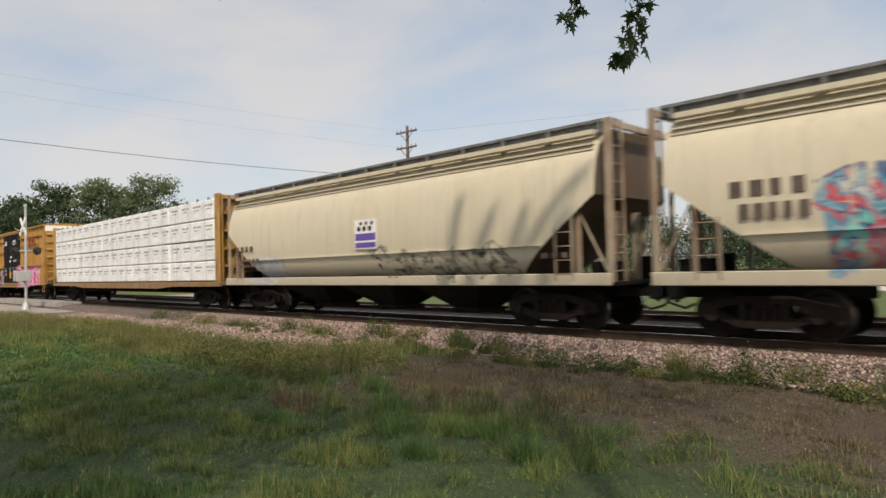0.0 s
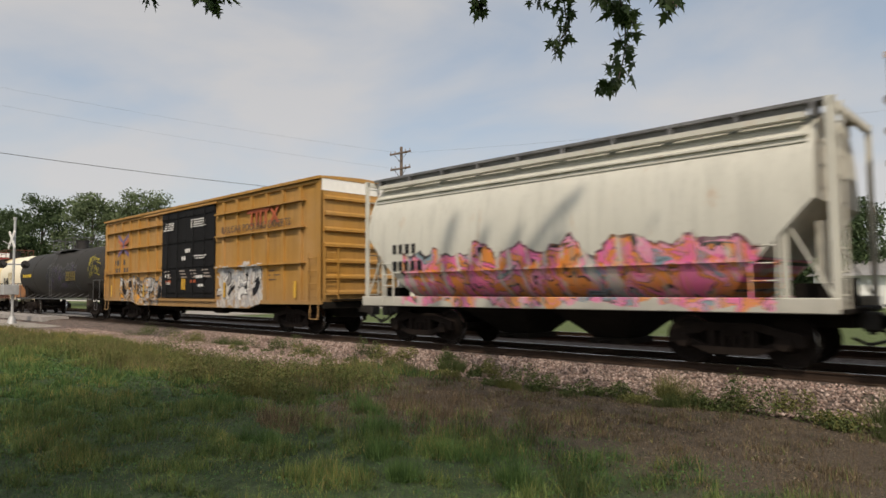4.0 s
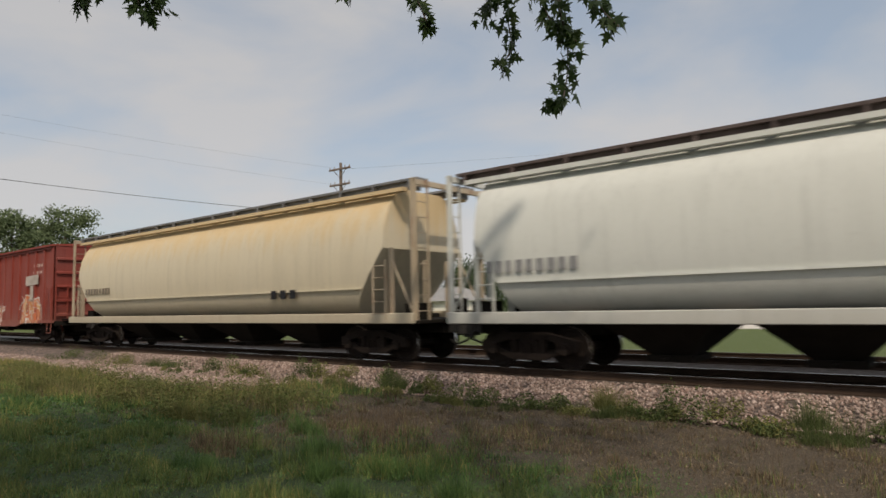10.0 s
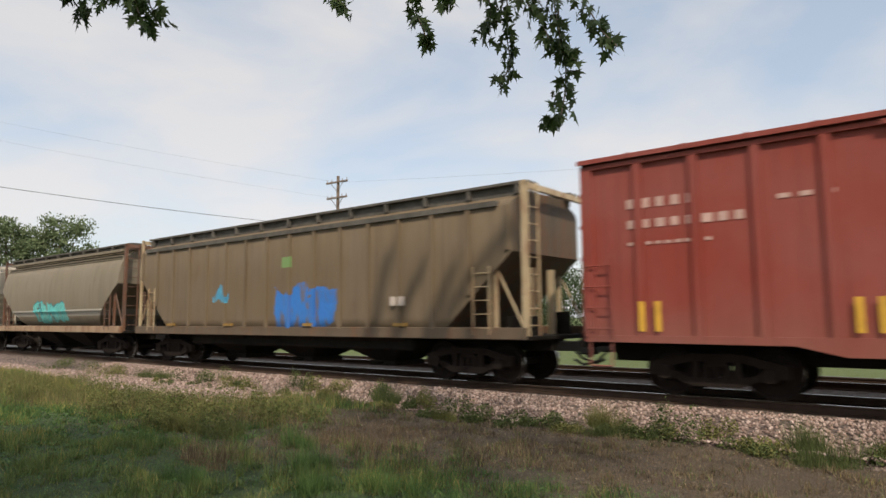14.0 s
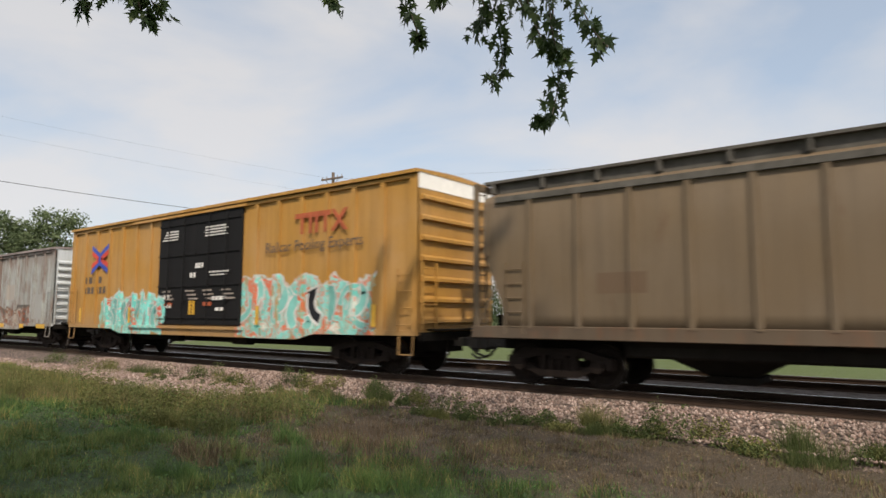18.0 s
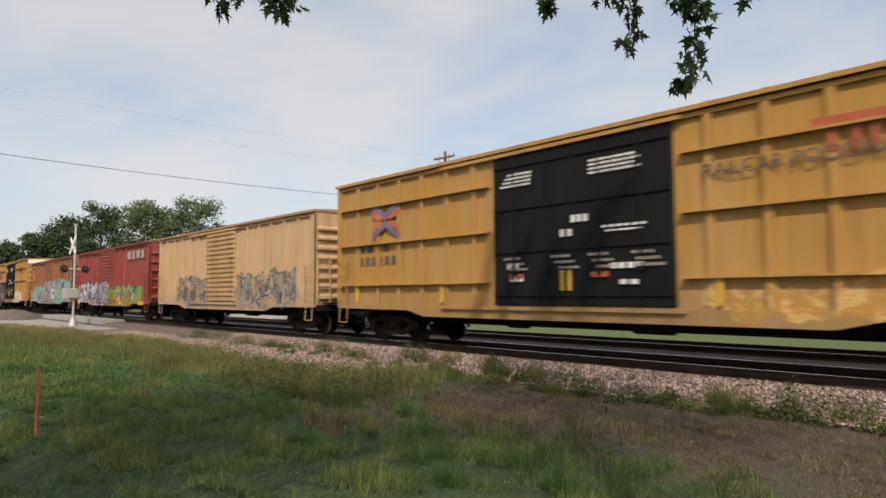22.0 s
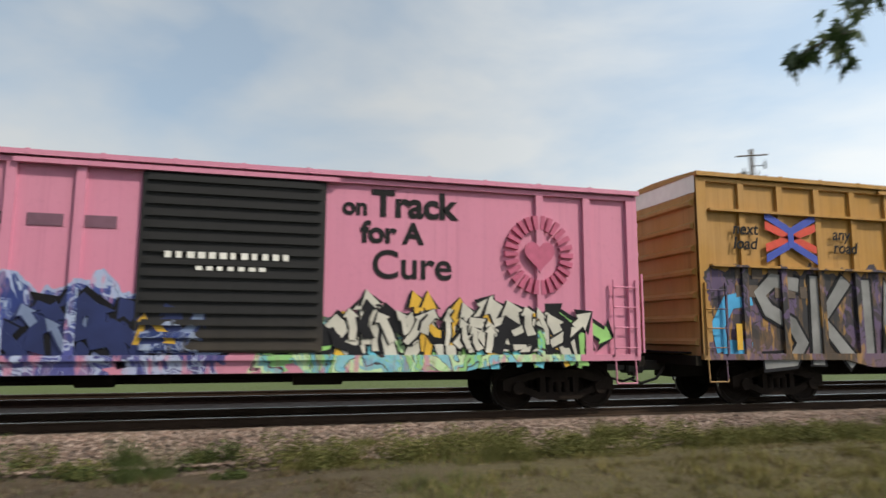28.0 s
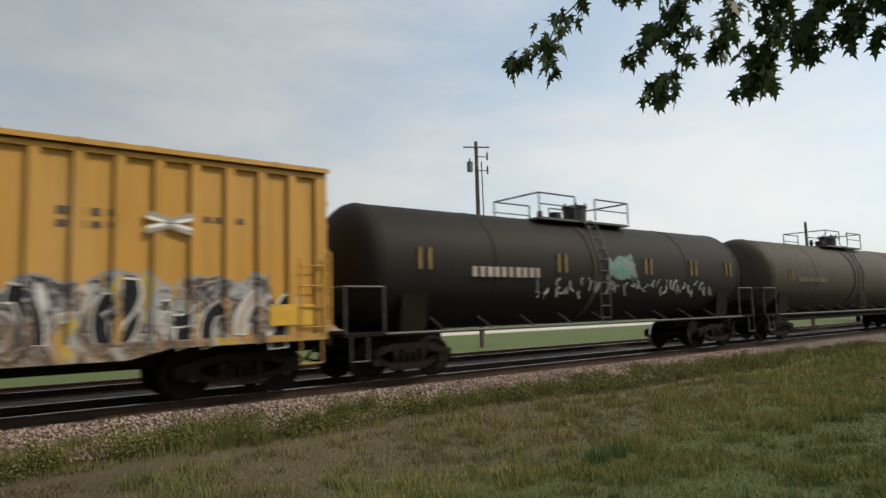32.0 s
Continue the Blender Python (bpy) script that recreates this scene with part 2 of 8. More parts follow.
# ---------- mesh helpers ----------
class G:
    """Gathers vertices and faces of one mesh."""

    def __init__(self):
        self.v, self.f, self.s, self.k = [], [], [], []
        self.mat = 0

    def add(self, vs, fs, smooth=False):
        o = len(self.v)
        self.v += [tuple(p) for p in vs]
        for f in fs:
            self.f.append([i + o for i in f])
            self.s.append(smooth)
            self.k.append(self.mat)
        return self

    def box(self, x0, x1, y0, y1, z0, z1):
        return self.add([(x, y, z) for x in (x0, x1) for y in (y0, y1) for z in (z0, z1)],
                        [(0, 1, 3, 2), (4, 6, 7, 5), (0, 4, 5, 1), (2, 3, 7, 6), (0, 2, 6, 4), (1, 5, 7, 3)])

    def bbox(self, x0, x1, y0, y1, z0, z1, b=0.02):
        """A box with chamfered edges along its longest outline."""
        dx, dy, dz = x1 - x0, y1 - y0, z1 - z0
        vs = []
        for x, s in ((x0, 0), (x0 + b, 1), (x1 - b, 1), (x1, 0)):
            g = 0 if s else b
            vs += [(x, y0 + g, z0 + b), (x, y0 + b, z0 + g), (x, y1 - b, z0 + g), (x, y1 - g, z0 + b),
                   (x, y1 - g, z1 - b), (x, y1 - b, z1 - g), (x, y0 + b, z1 - g), (x, y0 + g, z1 - b)]
        fs = [tuple(range(7, -1, -1)), tuple(range(24, 32))]
        for r in range(3):
            for i in range(8):
                j = (i + 1) % 8
                fs.append((r * 8 + i, r * 8 + j, r * 8 + 8 + j, r * 8 + 8 + i))
        return self.add(vs, fs)

    def cyl(self, p0, p1, r0, r1=None, n=10, caps=True, smooth=True):
        p0, p1 = Vector(p0), Vector(p1)
        r1 = r0 if r1 is None else r1
        d = (p1 - p0).normalized()
        u = d.orthogonal().normalized()
        w = d.cross(u)
        vs = []
        for p, r in ((p0, r0), (p1, r1)):
            vs += [p + (u * math.cos(2 * math.pi * i / n) + w * math.sin(2 * math.pi * i / n)) * r for i in range(n)]
        self.add(vs, [(i, (i + 1) % n, n + (i + 1) % n, n + i) for i in range(n)], smooth)
        if caps:
            self.add(vs[:n], [tuple(range(n - 1, -1, -1))])
            self.add(vs[n:], [tuple(range(n))])
        return self

    def pipe(self, pts, r, n=6):
        for a, b in zip(pts, pts[1:]):
            self.cyl(a, b, r, n=n)
        return self

    def prism(self, pts, y0, y1):
        """A polygon of (x, z), pushed from y0 to y1."""
        n = len(pts)
        self.add([(x, y0, z) for x, z in pts] + [(x, y1, z) for x, z in pts],
                 [tuple(range(n)), tuple(range(2 * n - 1, n - 1, -1))] + [(i, n + i, n + (i + 1) % n, (i + 1) % n) for i in range(n)])
        return self

    def loft(self, prof, x0, x1, smooth=True, caps=True):
        """A profile of (y, z), pushed along x; x0 and x1 may be functions of z."""
        n = len(prof)
        f0 = x0 if callable(x0) else lambda z: x0
        f1 = x1 if callable(x1) else lambda z: x1
        vs = [(f0(z), y, z) for y, z in prof] + [(f1(z), y, z) for y, z in prof]
        self.add(vs, [(i, n + i, n + (i + 1) % n, (i + 1) % n) for i in range(n)], smooth)
        if caps:
            self.add(vs, [tuple(range(n)), tuple(range(2 * n - 1, n - 1, -1))])
        return self

    def lathe(self, prof, n=32, cy=0.0, cz=0.0):
        """A profile of (x, radius), turned round the x axis through (cy, cz)."""
        vs = []
        for x, r in prof:
            vs += [(x, cy + r * math.sin(2 * math.pi * i / n), cz + r * math.cos(2 * math.pi * i / n)) for i in range(n)]
        fs = []
        for k in range(len(prof) - 1):
            for i in range(n):
                j = (i + 1) % n
                fs.append((k * n + i, k * n + j, k * n + n + j, k * n + n + i))
        return self.add(vs, fs, True)

    def mesh(self, name, mats):
        me = bpy.data.meshes.new(name)
        me.from_pydata(self.v, [], self.f)
        for m in mats if isinstance(mats, (list, tuple)) else [mats]:
            me.materials.append(m)
        me.polygons.foreach_set("use_smooth", self.s)
        me.polygons.foreach_set("material_index", self.k)
        me.update()
        return me


def part(name, g, mats, parent=None, label="", m=None):
    """One mesh object under a thing or under a part."""
    me = g if isinstance(g, bpy.types.Mesh) else g.mesh(name, mats)
    ob = new(name, me)
    if parent is not None:
        ob.parent = parent
    if m is not None:
        ob.matrix_basis = m
    if label:
        ob["label"] = label
    return ob


def arrays(name, verts, faces_n, mats):
    """A mesh of equal polygons from a vertex array (n, k, 3)."""
    n, k = verts.shape[:2]
    me = bpy.data.meshes.new(name)
    me.vertices.add(n * k)
    me.vertices.foreach_set("co", verts.astype(np.float32).ravel())
    me.loops.add(n * k)
    me.loops.foreach_set("vertex_index", np.arange(n * k, dtype=np.int32))
    me.polygons.add(n)
    me.polygons.foreach_set("loop_start", np.arange(0, n * k, k, dtype=np.int32))
    for m in mats if isinstance(mats, (list, tuple)) else [mats]:
        me.materials.append(m)
    me.update(calc_edges=True)
    return me
# ---------- materials of the train ----------
STEEL = plain("dark_steel", (0.035, 0.032, 0.03), 0.6, 0.3, 0.4)
# Near-black dirt and rust, with the shade under the cars put into the colour.
SHADED_GRIME = plain("shaded_underframe_grime", (0.013, 0.011, 0.009), 0.95, 0.0, 0.5, 3.0)
TRUCK = plain("shaded_rusty_truck", (0.016, 0.012, 0.01), 0.95, 0.0, 0.5, 4.0, 0.3)
WHEEL = plain("shaded_rusty_wheel", (0.016, 0.012, 0.01), 0.8, 0.1, 0.4, 5.0)
TREAD = plain("polished_tread", (0.45, 0.44, 0.43), 0.25, 0.95, 0.1)
RAILING = plain("handrail_steel", (0.09, 0.09, 0.09), 0.5, 0.4, 0.3)
WHITE = plain("white_lettering", (0.72, 0.71, 0.68), 0.6, 0, 0.15, 9)
BLACK = plain("black_lettering", (0.018, 0.018, 0.02), 0.6, 0, 0.3, 9)
RED = plain("red_lettering", (0.55, 0.06, 0.035), 0.6, 0, 0.2, 9)
BLUE = plain("blue_lettering", (0.04, 0.07, 0.38), 0.6, 0, 0.2, 9)
ORANGE = plain("reflector_yellow", (0.58, 0.34, 0.04), 0.45, 0, 0.2, 9)
PURPLE = plain("purple_marking", (0.12, 0.07, 0.32), 0.6, 0, 0.2, 9)
GRATE = plain("galvanised_grating", (0.2, 0.2, 0.2), 0.6, 0.5, 0.4, 12)
BROWNMARK = plain("worn_dark_lettering", (0.1, 0.075, 0.06), 0.7, 0, 0.35, 9)
ROSE = plain("rose_marking", (0.45, 0.1, 0.19), 0.6, 0, 0.2, 9)

# ---------- trucks, shared by all cars ----------
HALF = 1.6


def truck_mesh():
    g = G()
    for s in (-1, 1):
        y0, y1 = (s * 1.02 - 0.075, s * 1.02 + 0.075)
        g.prism([(-1.2, 0.40), (-1.2, 0.62), (-0.95, 0.68), (-0.45, 0.80), (0.45, 0.80), (0.95, 0.68), (1.2, 0.62), (1.2, 0.40), (0.92, 0.40), (0.80, 0.56), (0.42, 0.66), (-0.42, 0.66), (-0.80, 0.56), (-0.92, 0.40)], y0, y1)
        g.prism([(-0.92, 0.42), (-0.42, 0.22), (0.42, 0.22), (0.92, 0.42), (0.92, 0.54), (0.40, 0.36), (-0.40, 0.36), (-0.92, 0.54)], y0, y1)
        for q in (-0.36, 0.36):
            g.box(q - 0.06, q + 0.06, y0, y1, 0.30, 0.70)
        for q in (-0.18, 0.0, 0.18):
            g.cyl((q, s * 1.02, 0.34), (q, s * 1.02, 0.60), 0.075, n=8)
        for q in (-0.89, 0.89):
            g.cyl((q, s * 0.98, 0.457), (q, s * 1.16, 0.457), 0.13, n=10)
    g.bbox(-0.2, 0.2, -1.1, 1.1, 0.56, 0.78, 0.03)
    g.cyl((0, 0, 0.76), (0, 0, 0.9), 0.3, n=14)
    for q in (-0.42, 0.42):
        g.box(q - 0.05, q + 0.05, -0.95, 0.95, 0.3, 0.42)
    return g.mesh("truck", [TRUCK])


def wheel_mesh():
    g = G()
    n = 20
    for s in (-1, 1):
        prof = [(s * 0.66, 0.0), (s * 0.66, 0.16), (s * 0.70, 0.2), (s * 0.72, 0.36), (s * 0.69, 0.39), (s * 0.685, 0.475), (s * 0.72, 0.475), (s * 0.735, 0.457), (s * 0.82, 0.452), (s * 0.82, 0.39), (s * 0.78, 0.36), (s * 0.77, 0.2), (s * 0.84, 0.16), (s * 0.84, 0.0)]
        vs, fs = [], []
        for y, r in prof:
            vs += [(r * math.sin(2 * math.pi * i / n), y, r * math.cos(2 * math.pi * i / n)) for i in range(n)]
        for k in range(len(prof) - 1):
            fs = [(k * n + i, k * n + (i + 1) % n, k * n + n + (i + 1) % n, k * n + n + i) for i in range(n)]
            g.mat = 1 if k == 7 else 0
            g.add(vs, fs, False)
    g.mat = 0
    g.cyl((0, -1.0, 0), (0, 1.0, 0), 0.08, n=10)
    for a in range(3):
        c, s2 = math.cos(a * 2.094), math.sin(a * 2.094)
        g.cyl((c * 0.05, -1.17, s2 * 0.05), (c * 0.05, -1.1, s2 * 0.05), 0.018, n=6)
    return g.mesh("wheelset", [WHEEL, TREAD])


TRUCK_ME, WHEEL_ME = truck_mesh(), wheel_mesh()


def coupler_mesh():
    g = G()
    g.bbox(-0.1, 0.62, -0.11, 0.11, 0.72, 0.94, 0.02)
    g.bbox(0.52, 0.82, -0.2, 0.16, 0.66, 1.0, 0.04)
    g.cyl((0.72, -0.12, 0.6), (0.72, -0.12, 1.05), 0.06, n=8)
    g.pipe([(0.1, 0.3, 0.8), (0.35, 0.34, 0.55), (0.7, 0.3, 0.45), (0.95, 0.2, 0.55)], 0.03)
    return g.mesh("coupler", [STEEL])


COUPLER_ME = coupler_mesh()
CARS = []


def running_gear(root, length, inset):
    """Two trucks with their wheelsets, couplers, the centre sill and the brake gear."""
    wheels = []
    for s in (-1, 1):
        x = s * (length / 2 - inset)
        tr = part("truck", TRUCK_ME, None, root, m=pose(x, 0, 0))
        for q in (-0.89, 0.89):
            wheels.append(part("wheelset", WHEEL_ME, None, tr, m=pose(q, 0, 0.457)))
        part("coupler", COUPLER_ME, None, root, m=pose(s * (length / 2 - 0.05), 0, 0, 0, 0, 0 if s > 0 else 180))
    return wheels


def car(name, front, rear, label, inset):
    root = new(name)
    tagged(root, label, "freight car", "cars of the freight train")
    root.empty_display_size = 0.5
    length = front - rear
    wheels = running_gear(root, length, inset)
    CARS.append((root, (front + rear) / 2, length, wheels))
    return root, length


def bars(root, rows, mat, y=None, name="letter_bar"):
    """Rows of unreadable lettering: (x0, x1, z0, z1, letters); on a boxcar they lie on the panels between the posts."""
    if y is None:
        y = -HALF + 0.064 if root.name.startswith("boxcar") else -HALF - 0.012
    rnd = random.Random(len(rows) * 7 + int(abs(rows[0][0]) * 100))
    for x0, x1, z0, z1, k in rows:
        step = (x1 - x0) / k
        for i in range(k):
            a = x0 + i * step
            w = step * rnd.uniform(0.48, 0.7)
            g = G()
            g.box(a, a + w, y, y + 0.01, z0, z1)
            part(name, g, mat, root)


def words(root, text, x, z, size, mat, y=-HALF - 0.012, squeeze=1.0, shear=0.0, name="lettering", bold=0.0):
    cu = bpy.data.curves.new("text", "FONT")
    cu.body, cu.size, cu.extrude, cu.shear, cu.offset = text, size, 0.003, shear, bold
    ob = bpy.data.objects.new("text", cu)
    scene.collection.objects.link(ob)
    bpy.context.view_layer.update()
    me = bpy.data.meshes.new_from_object(ob.evaluated_get(bpy.context.evaluated_depsgraph_get()))
    bpy.data.objects.remove(ob)
    for v in me.vertices:
        a, b, c = v.co
        v.co = (x + a * squeeze, y - c, z + b)
    me.materials.clear()
    me.materials.append(mat)
    return part(name, me, None, root)


def emblem_x(root, x, z, w, h, y=-HALF - 0.012, a=RED, b=BLUE):
    """A crossed emblem: two colours side by side along each arm."""
    for k, (mat, za, zb, t) in enumerate(((a, 0.24, 0.02, 0.17), (b, 0.46, 0.16, 0.17))):
        for s in (-1, 1):
            for e in (-1, 1):
                g = G()
                xa, xb = x + s * w * 0.5, x + s * w * 0.04
                g.prism([(xa, z + e * h * za - t * h / 2), (xb, z + e * h * zb - t * h / 2), (xb, z + e * h * zb + t * h / 2), (xa, z + e * h * za + t * h / 2)], y - 0.004 * k, y + 0.006)
                part("emblem_arm", g, mat, root)
    g = G()
    g.box(x - w * 0.06, x + w * 0.05, y - 0.007, y + 0.006, z - h * 0.22, z + h * 0.22)
    part("emblem_core", g, b, root)


def marks(root, boxes, mat, name="reflector", y0=-HALF - 0.012, y1=-HALF):
    """Small plates, each a part: (x0, x1, z0, z1)."""
    for x0, x1, z0, z1 in boxes:
        g = G()
        g.box(x0, x1, y0, y1, z0, z1)
        part(name, g, mat, root)


def ladder(root, x0, x1, z0, z1, n, mat, y=-HALF - 0.05, axis="x"):
    g = G()
    for i in range(n):
        z = z0 + (z1 - z0) * i / max(1, n - 1)
        if axis == "x":
            g.pipe([(x0, -HALF + 0.02, z), (x0, y, z), (x1, y, z), (x1, -HALF + 0.02, z)], 0.014, 5)
        else:
            g.pipe([(y, x0, z), (y, x1, z)], 0.014, 5)
    if axis == "x":
        for x in (x0, x1):
            g.box(x - 0.02, x + 0.02, y + 0.01, y + 0.05, z0 - 0.15, z1 + 0.15)
    else:
        for x in (x0, x1):
            g.box(y - 0.02, y + 0.02, x - 0.02, x + 0.02, z0 - 0.15, z1 + 0.15)
    return part("ladder", g, mat, root)


# ---------- boxcars ----------
def boxcar(front, rear, label, eave, mat, door, doormat, style="corrugated", posts="wide", endmat=None, endtop=None, inset=2.3, belts=(), roofmat=None, endribs=7, ladders=None, sillmat=None, flat=()):
    """door: (x0, x1); style: corrugated, plug or panel; belts: heights of horizontal seams; flat: stretches with no posts."""
    root, L = car("boxcar", front, rear, label, inset)
    h = L / 2
    y0 = -HALF + 0.08
    g = G()
    g.bbox(-h + 0.07, h - 0.07, y0, -y0, 1.08, eave, 0.03)
    part("body", g, mat, root)
    # Roof with a shallow ridge, seams and an overhang.
    g = G()
    g.loft([(-HALF - 0.075, eave - 0.07), (-HALF - 0.075, eave + 0.02), (-0.9, eave + 0.07), (0, eave + 0.1), (0.9, eave + 0.07), (HALF + 0.075, eave + 0.02), (HALF + 0.075, eave - 0.07), (HALF - 0.1, eave - 0.04), (-HALF + 0.1, eave - 0.04)], -h, h, False)
    k = int(L / 1.05)
    for i in range(1, k):
        x = -h + L * i / k
        g.box(x - 0.035, x + 0.035, -HALF - 0.081, -HALF + 0.4, eave - 0.06, eave + 0.035)
    part("roof", g, roofmat or mat, root)
    # Side posts.
    step = 1.02 if posts == "wide" else 0.62
    n = int(round((L - 0.3) / step))
    for i in range(n + 1):
        x = -h + 0.15 + (L - 0.3) * i / n
        if door[0] - 0.1 < x < door[1] + 0.1 or any(a < x < b for a, b in flat):
            continue
        w = 0.075 if 0 < i < n else 0.12
        g = G()
        g.prism([(x - w, 1.12), (x + w, 1.12), (x + w, eave - 0.1), (x - w, eave - 0.1)], -HALF + 0.005, y0 + 0.01)
        part("side_post", g, mat, root)
    g = G()
    g.box(-h + 0.1, h - 0.1, -HALF, y0 + 0.02, eave - 0.18, eave - 0.1)
    part("top_chord", g, mat, root)
    for z in belts:
        for a, b in ((-h + 0.3, door[0] - 0.15), (door[1] + 0.15, h - 0.9)):
            g = G()
            g.box(a, b, -HALF - 0.075, y0 + 0.02, z, z + 0.05)
            part("side_belt", g, mat, root)
    # Side sill, deeper below the doorway.
    g = G()
    g.prism([(-h + 0.05, 1.12), (-h + 0.05, 1.0), (-h + inset + 1.4, 0.98), (-h + inset + 2.1, 0.82), (h - inset - 2.1, 0.82), (h - inset - 1.4, 0.98), (h - 0.05, 1.0), (h - 0.05, 1.12)], -HALF + 0.002, -HALF + 0.09)
    g.prism([(-h + 0.05, 1.12), (-h + 0.05, 1.0), (-h + inset + 2.1, 0.82), (h - inset - 2.1, 0.82), (h - 0.05, 1.0), (h - 0.05, 1.12)], HALF - 0.09, HALF - 0.002)
    part("side_sill", g, sillmat or mat, root)
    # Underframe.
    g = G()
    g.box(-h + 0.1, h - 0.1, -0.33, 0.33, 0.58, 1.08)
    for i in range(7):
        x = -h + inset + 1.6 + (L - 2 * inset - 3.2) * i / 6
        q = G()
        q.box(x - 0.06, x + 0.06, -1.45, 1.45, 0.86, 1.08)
        part("crossbearer", q, SHADED_GRIME, root)
    part("underframe", g, SHADED_GRIME, root)
    g = G()
    g.cyl((1.0, -0.75, 0.75), (1.9, -0.75, 0.75), 0.2, n=12)
    part("air_reservoir", g, SHADED_GRIME, root)
    g = G()
    g.box(-1.6, -1.1, -0.95, -0.6, 0.62, 0.9)
    part("control_valve", g, SHADED_GRIME, root)
    g = G()
    g.cyl((-2.6, -0.8, 0.72), (-2.0, -0.8, 0.72), 0.16, n=12)
    part("brake_cylinder", g, SHADED_GRIME, root)
    g = G()
    g.pipe([(-4.2, -0.6, 0.66), (4.2, -0.6, 0.66)], 0.025)
    part("brake_pipe", g, SHADED_GRIME, root)
    # Doors.
    d0, d1 = door
    dz0, dz1 = 1.16, eave - 0.2
    leaves = [(d0, d1)] if style == "corrugated" else [(d0, (d0 + d1) / 2), ((d0 + d1) / 2, d1)]
    for a, b in leaves:
        g = G()
        g.bbox(a + 0.03, b - 0.03, -HALF - 0.0, y0 + 0.02, dz0, dz1, 0.02)
        dr = part("door", g, doormat, root)
        if style == "corrugated":
            m = 15
            for i in range(m):
                z = dz0 + 0.1 + (dz1 - dz0 - 0.2) * i / (m - 1)
                g = G()
                g.prism([(a + 0.12, z - 0.05), (b - 0.12, z - 0.05), (b - 0.15, z + 0.05), (a + 0.15, z + 0.05)], -HALF - 0.05, -HALF + 0.005)
                part("door_corrugation", g, doormat, dr)
        elif style == "ribbed":
            m = 9
            for i in range(m):
                z = dz0 + 0.15 + (dz1 - dz0 - 0.3) * i / (m - 1)
                g = G()
                g.box(a + 0.1, b - 0.1, -HALF - 0.045, -HALF + 0.005, z - 0.03, z + 0.03)
                part("door_rib", g, doormat, dr)
        else:
            for i in range(4):
                z = dz0 + 0.25 + (dz1 - dz0 - 0.5) * i / 3
                g = G()
                g.box(a + 0.06, b - 0.06, -HALF - 0.04, -HALF + 0.005, z - 0.035, z + 0.035)
                part("door_rib", g, doormat, dr)
            for x in (a + (b - a) * 0.3, a + (b - a) * 0.7):
                g = G()
                g.cyl((x, -HALF - 0.06, dz0), (x, -HALF - 0.06, dz1), 0.02, n=6)
                g.box(x - 0.1, x + 0.1, -HALF - 0.08, -HALF + 0.0, 1.9, 1.98)
                part("locking_rod", g, doormat, dr)
    if len(leaves) > 1:
        g = G()
        g.box(leaves[0][1] - 0.05, leaves[0][1] + 0.05, -HALF + 0.002, y0 + 0.015, dz0, dz1)
        part("door_seam", g, doormat, root)
    for dy, za, zb in ((0.07, 1.04, 1.13), (0.06, dz1 + 0.01, dz1 + 0.09)):
        g = G()
        g.box(d0 - 1.9, d1 + 0.2, -HALF - dy, y0, za, zb)
        part("door_track", g, sillmat or mat, root)
    # Ends with pressed ribs.
    em = endmat or mat
    for s in (-1, 1):
        g = G()
        g.bbox(min(s * (h - 0.075), s * (h - 0.03)), max(s * (h - 0.075), s * (h - 0.03)), -HALF + 0.02, HALF - 0.02, 1.0, eave, 0.01)
        en = part("end_wall", g, em, root)
        for i in range(endribs):
            z = 1.35 + (eave - 2.0) * i / (endribs - 1)
            g = G()
            g.prism([(s * (h - 0.035), z - 0.07), (s * (h + 0.07), z - 0.04), (s * (h + 0.07), z + 0.03), (s * (h - 0.035), z + 0.1)][::s], -HALF + 0.14, HALF - 0.14)
            part("end_rib", g, em, en)
        if endtop is not None:
            g = G()
            x = s * (h - 0.028)
            g.loft([(-HALF + 0.05, eave - 0.42), (-HALF + 0.05, eave - 0.02), (0, eave + 0.07), (HALF - 0.05, eave - 0.02), (HALF - 0.05, eave - 0.42)], min(x, x + s * 0.012), max(x, x + s * 0.012), False)
            part("end_top_panel", g, endtop, en)
    lm = ladders or mat
    ladder(root, h - 0.62, h - 0.12, 1.25, 2.45, 4, lm)
    ladder(root, -h + 0.12, -h + 0.62, 1.25, 2.45, 4, lm)
    ladder(root, -HALF + 0.1, -HALF + 0.6, 1.3, 2.6, 4, lm, y=h + 0.09, axis="y")
    for s in (-1, 1):
        g = G()
        x = s * (h - 0.37)
        g.pipe([(x - 0.22, -HALF + 0.03, 1.05), (x - 0.22, -HALF + 0.0, 0.55), (x + 0.22, -HALF + 0.0, 0.55), (x + 0.22, -HALF + 0.03, 1.05)], 0.018, 5)
        part("sill_step", g, lm, root)
        g = G()
        g.box(min(s * (h - 0.02), s * (h + 0.25)), max(s * (h - 0.02), s * (h + 0.25)), -1.2, 1.2, 1.12, 1.16)
        g.box(min(s * (h - 0.05), s * (h + 0.1)), max(s * (h - 0.05), s * (h + 0.1)), -1.5, 1.5, 0.88, 1.08)
        part("end_platform", g, SHADED_GRIME, root)
    return root


